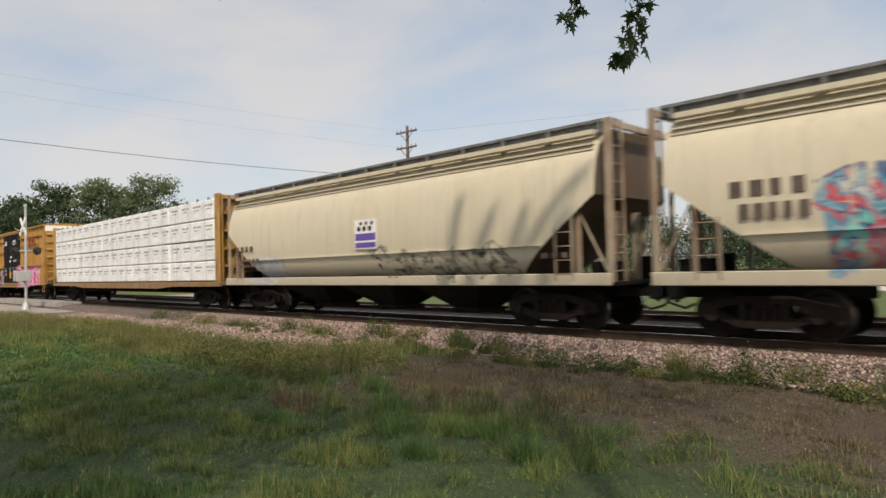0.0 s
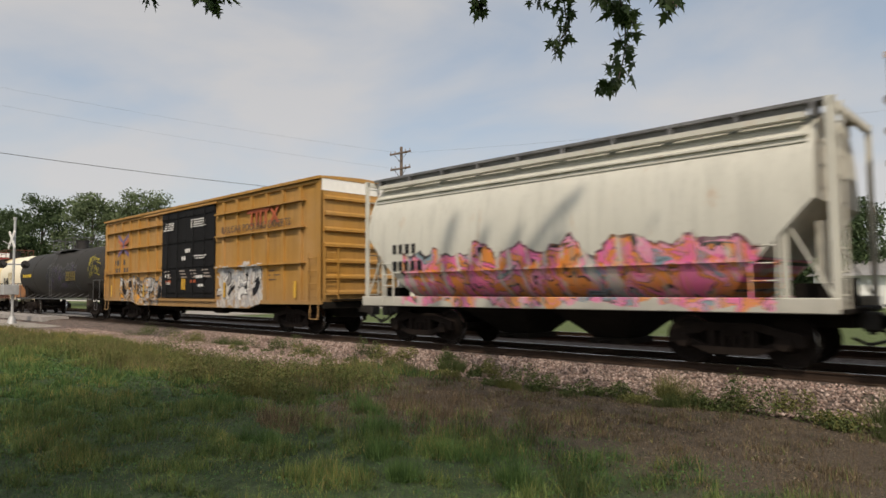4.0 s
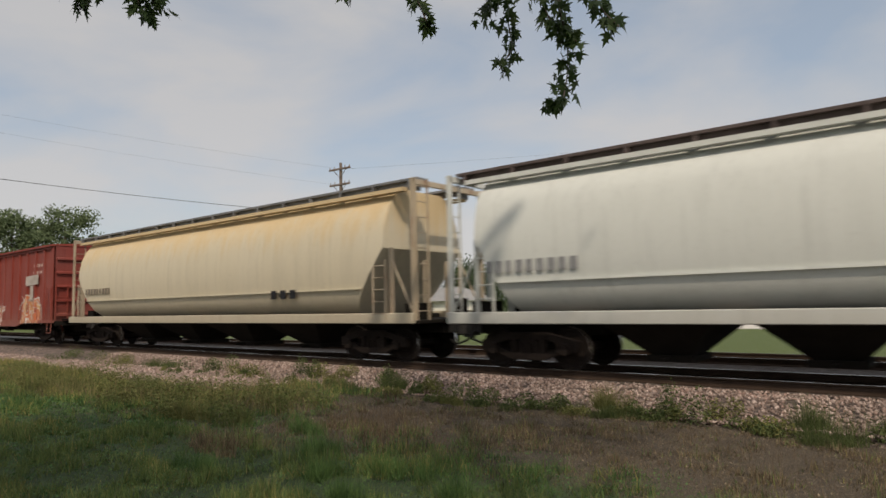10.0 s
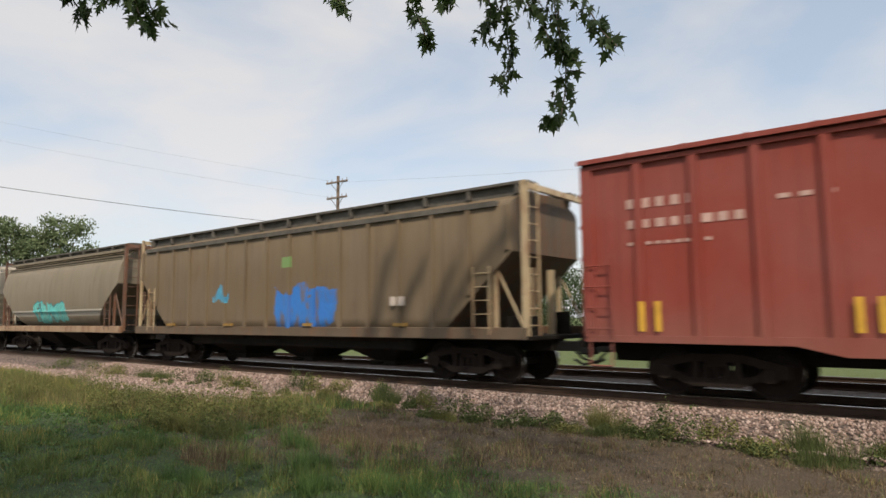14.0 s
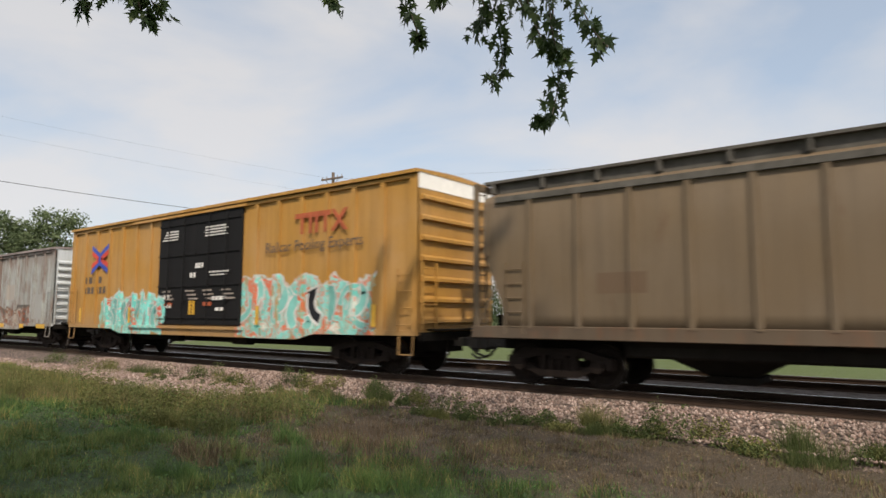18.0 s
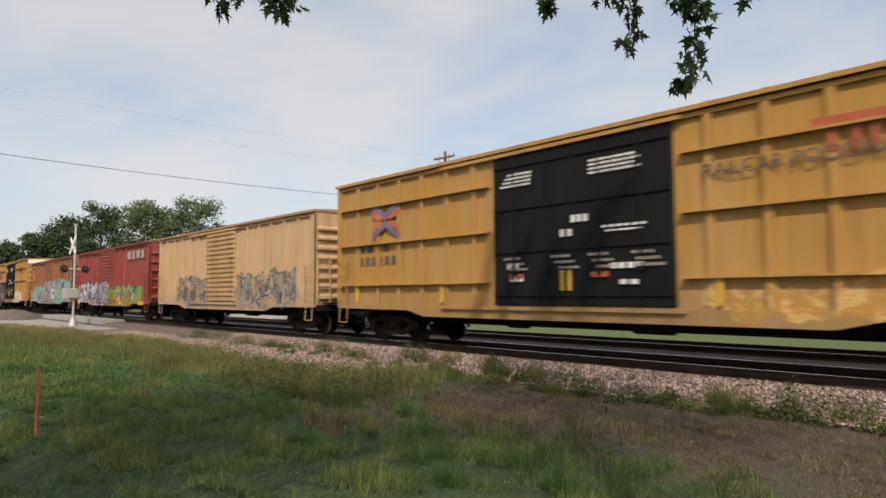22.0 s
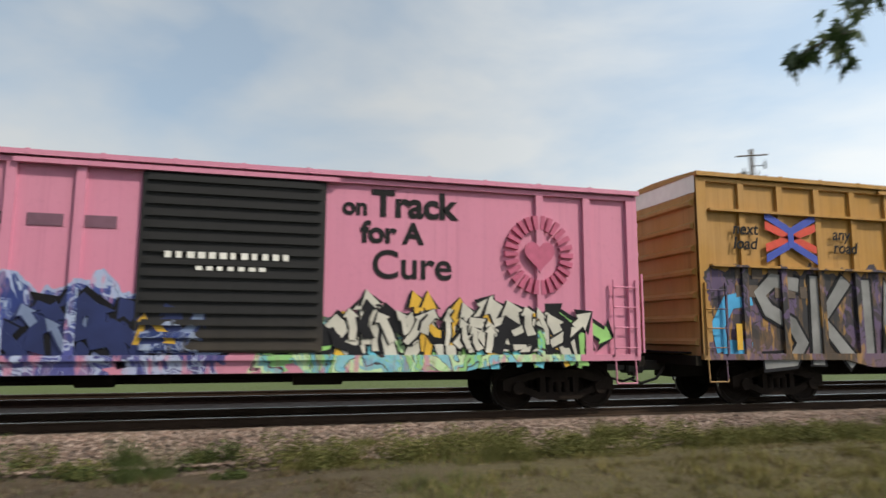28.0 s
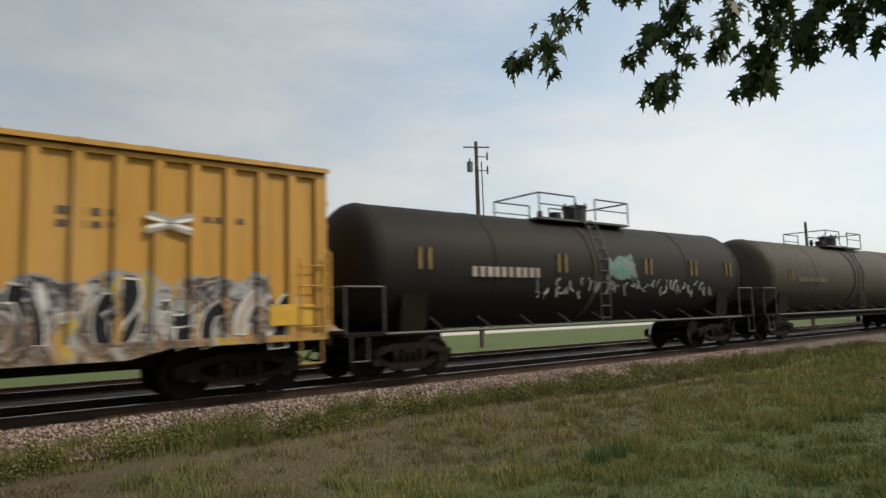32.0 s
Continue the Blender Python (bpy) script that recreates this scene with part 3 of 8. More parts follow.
# ---------- covered hoppers ----------
def hopper(front, rear, label, top, mat, kind="curved", bays=4, inset=1.9, roofmat=None, sillmat=None, cut=2.1, endmat=None, baymat=None, cage=None, over=0.35, zc=2.9, seam=False):
    """kind: curved (bellied sides) or ribbed (flat sides with posts)."""
    root, L = car("covered_hopper", front, rear, label, inset)
    h = L / 2
    endmat, roofmat, sillmat, cage = endmat or mat, roofmat or GRATE, sillmat or mat, cage or mat
    zs = 1.22

    def reach(z):
        if z > zc:
            return h - over
        return h - over - (zc - z) / (zc - zs) * (cut - over)

    if kind == "curved":
        prof = [(-1.02, zs), (-1.2, 1.33), (-1.36, 1.5), (-1.46, 1.68), (-1.525, 1.86), (-1.56, 2.05), (-1.59, 2.35), (-1.595, zc - 0.15), (-1.585, zc), (-1.55, 3.25), (-1.47, 3.62), (-1.33, 3.95), (-1.16, top - 0.3), (-1.0, top - 0.1), (-0.75, top)]
    else:
        prof = [(-1.5, zs), (-1.53, 1.5), (-1.53, zc), (-1.53, top - 0.42), (-1.46, top - 0.3), (-0.8, top)]
    ring = prof + [(-y, z) for y, z in prof[::-1]]
    g = G()
    g.loft(ring, lambda z: -reach(z), reach, True, False)
    part("body", g, mat, root)
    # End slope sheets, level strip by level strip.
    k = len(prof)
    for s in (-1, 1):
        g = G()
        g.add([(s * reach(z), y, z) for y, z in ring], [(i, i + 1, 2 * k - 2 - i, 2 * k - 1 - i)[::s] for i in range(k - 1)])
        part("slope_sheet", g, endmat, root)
    if kind == "curved":
        g = G()
        g.box(-reach(1.9) + 0.05, reach(1.9) - 0.05, -1.585, -1.52, 1.88, 1.93)
        part("side_seam", g, mat, root)
    if kind == "ribbed":
        n = int(L / 1.1)
        for i in range(n + 1):
            x = -h + over + 0.1 + (L - 2 * over - 0.2) * i / n
            zb = zs if abs(x) < reach(zs) else zs + (abs(x) - reach(zs)) / (cut - over) * (zc - zs) + 0.12
            if zb > zc + 0.15:
                continue
            g = G()
            g.prism([(x - 0.05, zb), (x + 0.05, zb), (x + 0.05, top - 0.42), (x - 0.05, top - 0.42)], -HALF + 0.01, -1.52)
            part("side_post", g, mat, root)
        g = G()
        g.box(-h + 0.7, h - 0.7, -HALF, -1.4, top - 0.42, top - 0.3)
        part("top_chord", g, roofmat, root)
    else:
        g = G()
        g.box(-h + 0.5, h - 0.5, -1.34, -1.15, top - 0.16, top - 0.06)
        g.box(-h + 0.5, h - 0.5, 1.15, 1.34, top - 0.16, top - 0.06)
        part("top_chord", g, mat, root)
    if seam:
        for zz in (3.86, 3.97):
            g = G()
            yy = 1.36 if kind == "curved" else 1.55
            g.box(-h + over + 0.1, h - over - 0.1, -yy - 0.04, -yy + 0.06, zz, zz + 0.035)
            part("side_seam", g, mat, root)
    # Side sill and end sills.
    g = G()
    g.bbox(-h + 0.05, h - 0.05, -HALF + 0.03, -HALF + 0.15, 1.0, 1.26, 0.015)
    g.bbox(-h + 0.05, h - 0.05, HALF - 0.15, HALF - 0.03, 1.0, 1.26, 0.015)
    part("side_sill", g, sillmat, root)
    for s in (-1, 1):
        xs = s * (h - inset)
        g = G()
        g.bbox(min(s * (h - inset - 1.5), s * (h - 0.1)), max(s * (h - inset - 1.5), s * (h - 0.1)), -0.3, 0.3, 0.72, 0.975, 0.02)
        part("stub_sill", g, SHADED_GRIME, root)
        g = G()
        g.bbox(min(s * (h - 1.9), s * h), max(s * (h - 1.9), s * h), -1.44, 1.44, 0.98, 1.08, 0.02)
        part("end_deck", g, SHADED_GRIME, root)
        g = G()
        g.bbox(xs - 0.3, xs + 0.3, -1.43, 1.43, 0.98, 1.2, 0.02)
        part("bolster", g, SHADED_GRIME, root)
    # Discharge bays.
    span = 2 * (h - inset - 1.5)
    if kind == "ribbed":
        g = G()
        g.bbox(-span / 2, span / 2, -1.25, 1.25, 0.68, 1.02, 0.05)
        part("underside", g, SHADED_GRIME, root)
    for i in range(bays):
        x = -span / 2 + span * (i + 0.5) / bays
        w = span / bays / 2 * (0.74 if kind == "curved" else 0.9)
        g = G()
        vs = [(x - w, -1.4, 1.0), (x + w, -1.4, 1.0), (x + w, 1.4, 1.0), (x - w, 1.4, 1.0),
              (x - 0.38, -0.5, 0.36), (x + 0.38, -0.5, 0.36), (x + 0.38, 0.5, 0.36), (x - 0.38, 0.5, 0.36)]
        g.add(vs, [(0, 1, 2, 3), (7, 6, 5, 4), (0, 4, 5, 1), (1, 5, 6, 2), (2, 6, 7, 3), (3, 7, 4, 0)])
        by = part("discharge_bay", g, baymat or SHADED_GRIME, root)
        g = G()
        g.box(x - 0.46, x + 0.46, -0.6, 0.6, 0.24, 0.36)
        g.cyl((x, -0.95, 0.3), (x, 0.95, 0.3), 0.03, n=6)
        part("outlet_gate", g, SHADED_GRIME, by)
    # Roof hatches and running boards.
    n = max(3, int(L / 3.4))
    for i in range(n):
        x = -h + 1.9 + (L - 3.8) * i / (n - 1)
        g = G()
        g.cyl((x, 0, top - 0.02), (x, 0, top + 0.16), 0.42, n=14)
        g.cyl((x, 0, top + 0.16), (x, 0, top + 0.22), 0.46, n=14)
        g.box(x - 0.5, x + 0.5, -0.04, 0.04, top + 0.2, top + 0.26)
        part("roof_hatch", g, roofmat, root)
    for s in (-1, 1):
        g = G()
        g.box(-h + 0.15, h - 0.15, min(s * 0.78, s * 1.22), max(s * 0.78, s * 1.22), top + 0.1, top + 0.16)
        g.box(-h + 0.5, h - 0.5, min(s * 1.04, s * 1.1), max(s * 1.04, s * 1.1), top - (0.2 if kind == "ribbed" else 0.02), top + 0.1)
        k = int(L / 1.3)
        for i in range(k + 1):
            x = -h + 0.4 + (L - 0.8) * i / k
            g.box(x - 0.03, x + 0.03, min(s * 0.8, s * 1.24), max(s * 0.8, s * 1.24), top - 0.12, top + 0.14)
        part("running_board", g, roofmat, root)
    # End cages: corner posts, slanted struts, ladders, cross bars.
    for s in (-1, 1):
        g = G()
        for y in (-1.42, 1.42):
            g.box(min(s * (h - 0.16), s * (h - 0.06)), max(s * (h - 0.16), s * (h - 0.06)), y - 0.035, y + 0.035, 1.05, top + 0.1)
            g.box(min(s * (h - 0.9), s * (h - 0.8)), max(s * (h - 0.9), s * (h - 0.8)), y - 0.035, y + 0.035, 1.05, 2.9)
            g.pipe([(s * (h - 0.12), y, 1.2), (s * (h - 0.85), y, 2.6)], 0.025)
        g.box(min(s * (h - 0.16), s * (h - 0.06)), max(s * (h - 0.16), s * (h - 0.06)), -1.45, 1.45, top - 0.05, top + 0.08)
        for y in (-0.45, 0.45):
            g.box(min(s * (h - 0.6), s * (h - 0.45)), max(s * (h - 0.6), s * (h - 0.45)), y - 0.05, y + 0.05, 1.05, 2.6)
        part("end_frame", g, cage, root)
        g = G()
        x = s * (h - 1.15)
        for q in (-0.22, 0.22):
            g.box(x + q - 0.02, x + q + 0.02, -HALF + 0.02, -HALF + 0.06, 1.1, 2.6)
        for i in range(5):
            g.pipe([(x - 0.22, -HALF + 0.03, 1.25 + i * 0.3), (x + 0.22, -HALF + 0.03, 1.25 + i * 0.3)], 0.014, 5)
        part("ladder", g, cage, root)
        g = G()
        for q in (-1.4, -0.95):
            g.box(s * (h - 0.03) - 0.02, s * (h - 0.03) + 0.02, q - 0.02, q + 0.02, 1.05, top + 0.1)
        for i in range(9):
            z = 1.3 + i * (top - 1.4) / 8
            g.pipe([(s * (h - 0.03), -1.4, z), (s * (h - 0.03), -0.95, z)], 0.014, 5)
        part("end_ladder", g, cage, root)
        g = G()
        g.cyl((s * (h - 0.5), 0.9, 1.08), (s * (h - 0.5), 0.9, 1.6), 0.22, n=12)
        part("air_reservoir", g, SHADED_GRIME, root)
        g = G()
        g.box(s * (h - 0.6) - 0.3, s * (h - 0.6) + 0.3, -0.9, -0.5, 1.08, 1.5)
        part("brake_gear", g, SHADED_GRIME, root)
    return root


# ---------- tank cars ----------
def tankcar(front, rear, label, mat, radius=1.5, cz=2.58, inset=1.9, bands=(), railmat=None, saddlemat=None, rings=True, keel=False):
    root, L = car("tank_car", front, rear, label, inset)
    h = L / 2
    b = h - 0.4
    prof = [(-b + (1 - math.cos(math.pi / 2 * i / 8)) * 0.6, radius * math.sin(math.pi / 2 * i / 8)) for i in range(9)]
    prof += [(-x, r) for x, r in prof[::-1]]
    g = G()
    g.lathe(prof, 40, 0, cz)
    part("tank", g, mat, root)
    for x0, x1, bm in bands:
        g = G()
        g.lathe([(x0, radius + 0.002), (x0, radius + 0.014), (x1, radius + 0.014), (x1, radius + 0.002)], 40, 0, cz)
        part("band", g, bm, root)
    if rings:
        for x in (-b * 0.52, b * 0.52, -b + 0.65, b - 0.65):
            g = G()
            g.lathe([(x - 0.03, radius), (x - 0.03, radius + 0.012), (x + 0.03, radius + 0.012), (x + 0.03, radius)], 40, 0, cz)
            part("weld_seam", g, mat, root)
    sm = saddlemat or SHADED_GRIME
    rl = railmat or RAILING
    for s in (-1, 1):
        x = s * (h - inset)
        g = G()
        g.loft([(-1.25, 1.06), (-1.35, 1.95), (-0.9, 1.4), (0.9, 1.4), (1.35, 1.95), (1.25, 1.06)], x - 0.35, x + 0.35, False)
        part("saddle", g, sm, root)
        g = G()
        g.bbox(min(s * (h - 3.4), s * h), max(s * (h - 3.4), s * h), -0.35, 0.35, 0.72, 1.08, 0.02)
        g.box(min(s * (h - 1.3), s * h), max(s * (h - 1.3), s * h), -1.5, 1.5, 1.0, 1.08)
        part("stub_sill", g, sm, root)
        g = G()
        for y in (-1.45, 1.45):
            g.pipe([(s * (h - 0.05), y, 1.08), (s * (h - 0.05), y, 2.05), (s * (h - 1.0), y, 2.05), (s * (h - 1.0), y, 1.08)], 0.025)
        g.pipe([(s * (h - 0.05), -1.45, 2.05), (s * (h - 0.05), 1.45, 2.05)], 0.025)
        part("end_rail", g, rl, root)
        g = G()
        g.cyl((s * (h - 0.55), -0.7, 1.5), (s * (h - 0.55), 0.7, 1.5), 0.16, n=10)
        part("brake_gear", g, SHADED_GRIME, root)
        g = G()
        xx = s * (h - 0.35)
        g.pipe([(xx - 0.2, -1.52, 1.0), (xx - 0.2, -1.52, 0.5), (xx + 0.2, -1.52, 0.5), (xx + 0.2, -1.52, 1.0)], 0.018, 5)
        part("sill_step", g, rl, root)
    # Side rail with stand-offs, low down.
    g = G()
    for y in (-1.52, 1.52):
        g.pipe([(-h + 1.0, y, 1.04), (h - 1.0, y, 1.04)], 0.035)
        for i in range(9):
            x = -h + 2.6 + (L - 5.2) * i / 8
            g.pipe([(x, y, 1.04), (x, y * 0.62, 1.36)], 0.022)
    part("side_rail", g, rl, root)
    if keel:
        # Insulated pipework slung under the tank.
        g = G()
        g.bbox(-h + 2.6, h - 2.6, -0.5, 0.5, 0.82, 1.16, 0.06)
        g.pipe([(-h + 2.6, -0.9, 0.8), (h - 2.6, -0.9, 0.8)], 0.05)
        part("under_pipe", g, SHADED_GRIME, root)
    # Top platform, manway and railing.
    zt = cz + radius
    g = G()
    g.box(-2.0, 2.0, -0.95, 0.95, zt - 0.1, zt - 0.04)
    part("platform", g, rl, root)
    g = G()
    g.cyl((0.55, 0, zt - 0.1), (0.55, 0, zt + 0.5), 0.36, n=16)
    g.cyl((0.55, 0, zt + 0.5), (0.55, 0, zt + 0.56), 0.4, n=16)
    for a in range(6):
        g.cyl((0.55 + 0.37 * math.cos(a), 0.37 * math.sin(a), zt + 0.44), (0.55 + 0.37 * math.cos(a), 0.37 * math.sin(a), zt + 0.64), 0.03, n=6)
    part("manway", g, STEEL, root)
    g = G()
    g.cyl((-0.35, 0, zt), (-0.35, 0, zt + 0.3), 0.2, n=12)
    g.cyl((-0.8, 0.2, zt), (-0.8, 0.2, zt + 0.35), 0.08, n=8)
    part("valve", g, STEEL, root)
    g = G()
    for y in (-0.92, 0.92):
        for a, c in ((-2.0, -0.5), (0.4, 2.0)):
            g.pipe([(a, y, zt), (a, y, zt + 0.64), (c, y, zt + 0.64), (c, y, zt)], 0.024)
            g.pipe([(a, y, zt + 0.33), (c, y, zt + 0.33)], 0.018)
    for x in (-2.0, 2.0):
        g.pipe([(x, -0.92, zt + 0.64), (x, 0.92, zt + 0.64)], 0.024)
    part("railing", g, rl, root)
    g = G()
    pts = [(-0.92 - 0.0, zt), (-1.2, zt - 0.25), (-1.52, cz + 0.3), (-1.55, cz - 0.5), (-1.53, 1.05)]
    for x in (-0.3, 0.12):
        g.pipe([(x, y, z) for y, z in pts], 0.02)
    for i in range(9):
        z = 1.2 + i * 0.33
        y = -1.53 if z < cz + 0.4 else -1.53 + (z - cz - 0.4) * 0.5
        g.pipe([(-0.3, y, z), (0.12, y, z)], 0.013, 5)
    part("ladder", g, rl, root)
    return root
# ---------- ground, track and road ----------
def ground_z(x, y):
    """Height of the grass: a little rise under the viewer, a flat strip before the track, a lawn behind it."""
    s = min(max((y - 1.0) / 6.0, 0.0), 1.0)
    z = -0.26 - 0.22 * s * s * (3 - 2 * s)
    z += 0.04 * math.sin(x * 0.35 + y * 0.5) + 0.03 * math.sin(x * 0.9 - y * 0.7)
    return z


def ground_material():
    n = Nodes("grass_ground", 0.95)
    x, y, z = n.sep(n.co)
    big = n.noise(n.co, 0.25, 4)
    mid = n.noise(n.co, 1.6, 5, 0.6)
    fine = n.noise(n.co, 26.0, 4, 0.7)
    green = n.ramp(fine, [(0.3, (0.012, 0.024, 0.007)), (0.7, (0.05, 0.085, 0.022))])
    litter = n.noise(n.scaled(n.co, (1.0, 1.6, 1.0)), 75.0, 3, 0.75, 0.8)
    dry = n.ramp(fine, [(0.3, (0.018, 0.0135, 0.009)), (0.7, (0.092, 0.068, 0.044))])
    dry = n.mix(n.ss(litter, 0.56, 0.62), dry, (0.23, 0.18, 0.12))
    yb = n.m("ADD", y, n.m("MULTIPLY", n.m("SUBTRACT", mid, 0.5), 4.0))
    k = n.m("MULTIPLY", n.ss(yb, 5.0, 7.0), n.m("SUBTRACT", 1.0, n.ss(y, 11.0, 14.0)))
    k = n.m("MULTIPLY", k, n.ss(n.m("ADD", x, n.m("MULTIPLY", big, 6.0)), -16.0, -8.0))
    k = n.m("MULTIPLY", k, n.m("SUBTRACT", 1.0, n.m("MULTIPLY", n.ss(x, 12.0, 22.0), 0.6)))
    sunny = n.ramp(fine, [(0.3, (0.03, 0.04, 0.011)), (0.7, (0.11, 0.13, 0.034))])
    green = n.mix(n.ss(x, 2.0, 6.0), green, sunny)
    olive = n.ramp(fine, [(0.3, (0.03, 0.027, 0.011)), (0.7, (0.17, 0.145, 0.06))])
    dry = n.mix(n.m("MULTIPLY", n.ss(x, -1.0, 5.0), 0.8), dry, olive)
    col = n.mix(k, green, dry)
    lawn = n.ramp(fine, [(0.3, (0.05, 0.078, 0.018)), (0.7, (0.105, 0.135, 0.034))])
    col = n.mix(n.ss(y, 15.0, 18.0), col, lawn)
    col = n.mix(n.m("MULTIPLY", n.ss(mid, 0.6, 0.8), 0.4), col, (0.12, 0.09, 0.055))
    n.bump(n.m("ADD", fine, mid), 0.8, 0.05)
    return n.done(col)


def ground():
    xs = [-3000, -1200, -500, -250, -120, -80] + [-60 + i * 1.0 for i in range(111)] + [60, 80, 120, 250, 500, 1200, 3000]
    ys = [-2000, -400, -100, -40, -20, -12] + [-8 + i * 0.5 for i in range(41)] + [13.25, 14.5, 16, 18, 22, 30, 40, 60, 100, 200, 500, 1200, 3500]
    g = G()
    vs = [(x, y, ground_z(max(-60, min(50, x)), y) if y < 12.5 else -0.5) for y in ys for x in xs]
    n = len(xs)
    fs = [(j * n + i, j * n + i + 1, (j + 1) * n + i + 1, (j + 1) * n + i) for j in range(len(ys) - 1) for i in range(n - 1)]
    g.add(vs, fs, True)
    return tagged(part("ground", g, ground_material()), "patchy green and dry grass beside the track", "ground", kind="structure")


ground()

BALLAST = island("ballast_stone", [(0.09, 0.062, 0.05), (0.23, 0.16, 0.132), (0.46, 0.36, 0.31), (0.15, 0.11, 0.09), (0.33, 0.22, 0.18)], 0.9)


def ballast_bed_material():
    n = Nodes("ballast_bed", 0.95)
    v = n.voronoi(n.co, 16.0)
    c = n.sep(v["Color"])[0]
    big = n.noise(n.co, 0.4, 3)
    col = n.ramp(c, [(0.0, (0.04, 0.03, 0.025)), (0.5, (0.12, 0.088, 0.075)), (1.0, (0.26, 0.195, 0.165))])
    col = n.mix(n.m("MULTIPLY", n.ss(big, 0.4, 0.7), 0.4), col, (0.13, 0.10, 0.085))
    x, y, z = n.sep(n.co)
    # The bed is darker in a band across both tracks.
    track_band = n.m("MULTIPLY", n.ss(y, TRACK_Y - 1.3, TRACK_Y - 0.9), n.m("SUBTRACT", 1.0, n.ss(y, TRACK_Y + 5.6, TRACK_Y + 6.4)))
    col = n.mix(n.m("MULTIPLY", track_band, 0.7), col, (0.045, 0.036, 0.03))
    n.bump(v["Distance"], 1.0, 0.05)
    return n.done(col)


g = G()
g.loft([(TRACK_Y - 3.1, -0.62), (TRACK_Y - 2.7, -0.44), (TRACK_Y - 1.75, -0.2), (TRACK_Y - 1.3, -0.17), (TRACK_Y + 6.0, -0.17), (TRACK_Y + 6.5, -0.2), (TRACK_Y + 7.4, -0.44), (TRACK_Y + 7.8, -0.62)], -600, 600, False)
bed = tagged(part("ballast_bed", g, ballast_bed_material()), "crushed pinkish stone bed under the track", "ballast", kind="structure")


def stones(x0, x1, y0, y1, count, seed, size=(0.025, 0.05), dz=0.0):
    rng = np.random.default_rng(seed)
    x = rng.uniform(x0, x1, count)
    y = rng.uniform(y0, y1, count)
    d = np.abs(y - TRACK_Y)
    z = np.where(d < 1.3, -0.17, np.where(d < 1.75, -0.17 - 0.03 * (d - 1.3) / 0.45, np.where(d < 2.7, -0.2 - 0.24 * (d - 1.75) / 0.95, -0.44)))
    base = np.array([[1, 0, 0], [-1, 0, 0], [0, 1, 0], [0, -1, 0], [0, 0, 0.8], [0, 0, -0.8]], float)
    tri = np.array([[0, 2, 4], [2, 1, 4], [1, 3, 4], [3, 0, 4], [2, 0, 5], [1, 2, 5], [3, 1, 5], [0, 3, 5]])
    s = rng.uniform(size[0], size[1], (count, 1, 1)) * rng.uniform(0.6, 1.25, (count, 6, 3))
    a = rng.uniform(0, 6.28, count)
    c, q = np.cos(a), np.sin(a)
    p = base[None] * s
    px = p[:, :, 0] * c[:, None] - p[:, :, 1] * q[:, None]
    py = p[:, :, 0] * q[:, None] + p[:, :, 1] * c[:, None]
    v = np.stack([px + x[:, None], py + y[:, None], p[:, :, 2] + (z + 0.012 + dz)[:, None]], -1).reshape(-1, 3)
    f = (tri[None] + 6 * np.arange(count)[:, None, None]).reshape(-1, 3)
    me = bpy.data.meshes.new("stones")
    me.vertices.add(len(v))
    me.vertices.foreach_set("co", v.astype(np.float32).ravel())
    me.loops.add(f.size)
    me.loops.foreach_set("vertex_index", f.astype(np.int32).ravel())
    me.polygons.add(len(f))
    me.polygons.foreach_set("loop_start", np.arange(0, f.size, 3, dtype=np.int32))
    me.materials.append(BALLAST)
    me.update(calc_edges=True)
    return me


tagged(part("ballast_stones", stones(-26, 24, TRACK_Y - 2.9, TRACK_Y - 1.15, 26000, 3), None), "loose crushed pink and grey stones on the track shoulder", "ballast", kind="stuff")

g = G()
g.loft([(8.1, -0.6), (8.5, -0.44), (9.2, -0.385), (10.5, -0.38), (10.9, -0.6)], -41.0, -13.0, False)
tagged(part("gravel_shoulder", g, bed.data.materials[0]), "gravel shoulder spreading beside the track", "gravel", kind="structure")
tagged(part("gravel_stones", stones(-36, -13, 8.4, 10.6, 9000, 9, (0.03, 0.06), 0.06), None), "loose stones on the gravel shoulder", "gravel", kind="stuff")
# A low heap of brown gravel beside the crossing.
g = G()
rings = [(1.0, 0.0), (0.8, 0.28), (0.55, 0.6), (0.28, 0.82), (0.0, 0.9)]
for k, (r, z) in enumerate(rings[:-1]):
    g.add([(-63 + 5.0 * q * math.cos(6.2832 * i / 18) * (1 + 0.1 * math.sin(i * 2.3)), 9.3 + 2.4 * q * math.sin(6.2832 * i / 18), -0.5 + w) for q, w in ((r, z), rings[k + 1]) for i in range(18)],
          [(i, (i + 1) % 18, 18 + (i + 1) % 18, 18 + i) for i in range(18)], True)
tagged(part("gravel_heap", g, plain("brown_gravel", (0.12, 0.095, 0.08), 0.95, 0, 0.4, 9, 0.8)), "low heap of brown gravel beside the crossing", "gravel heap")

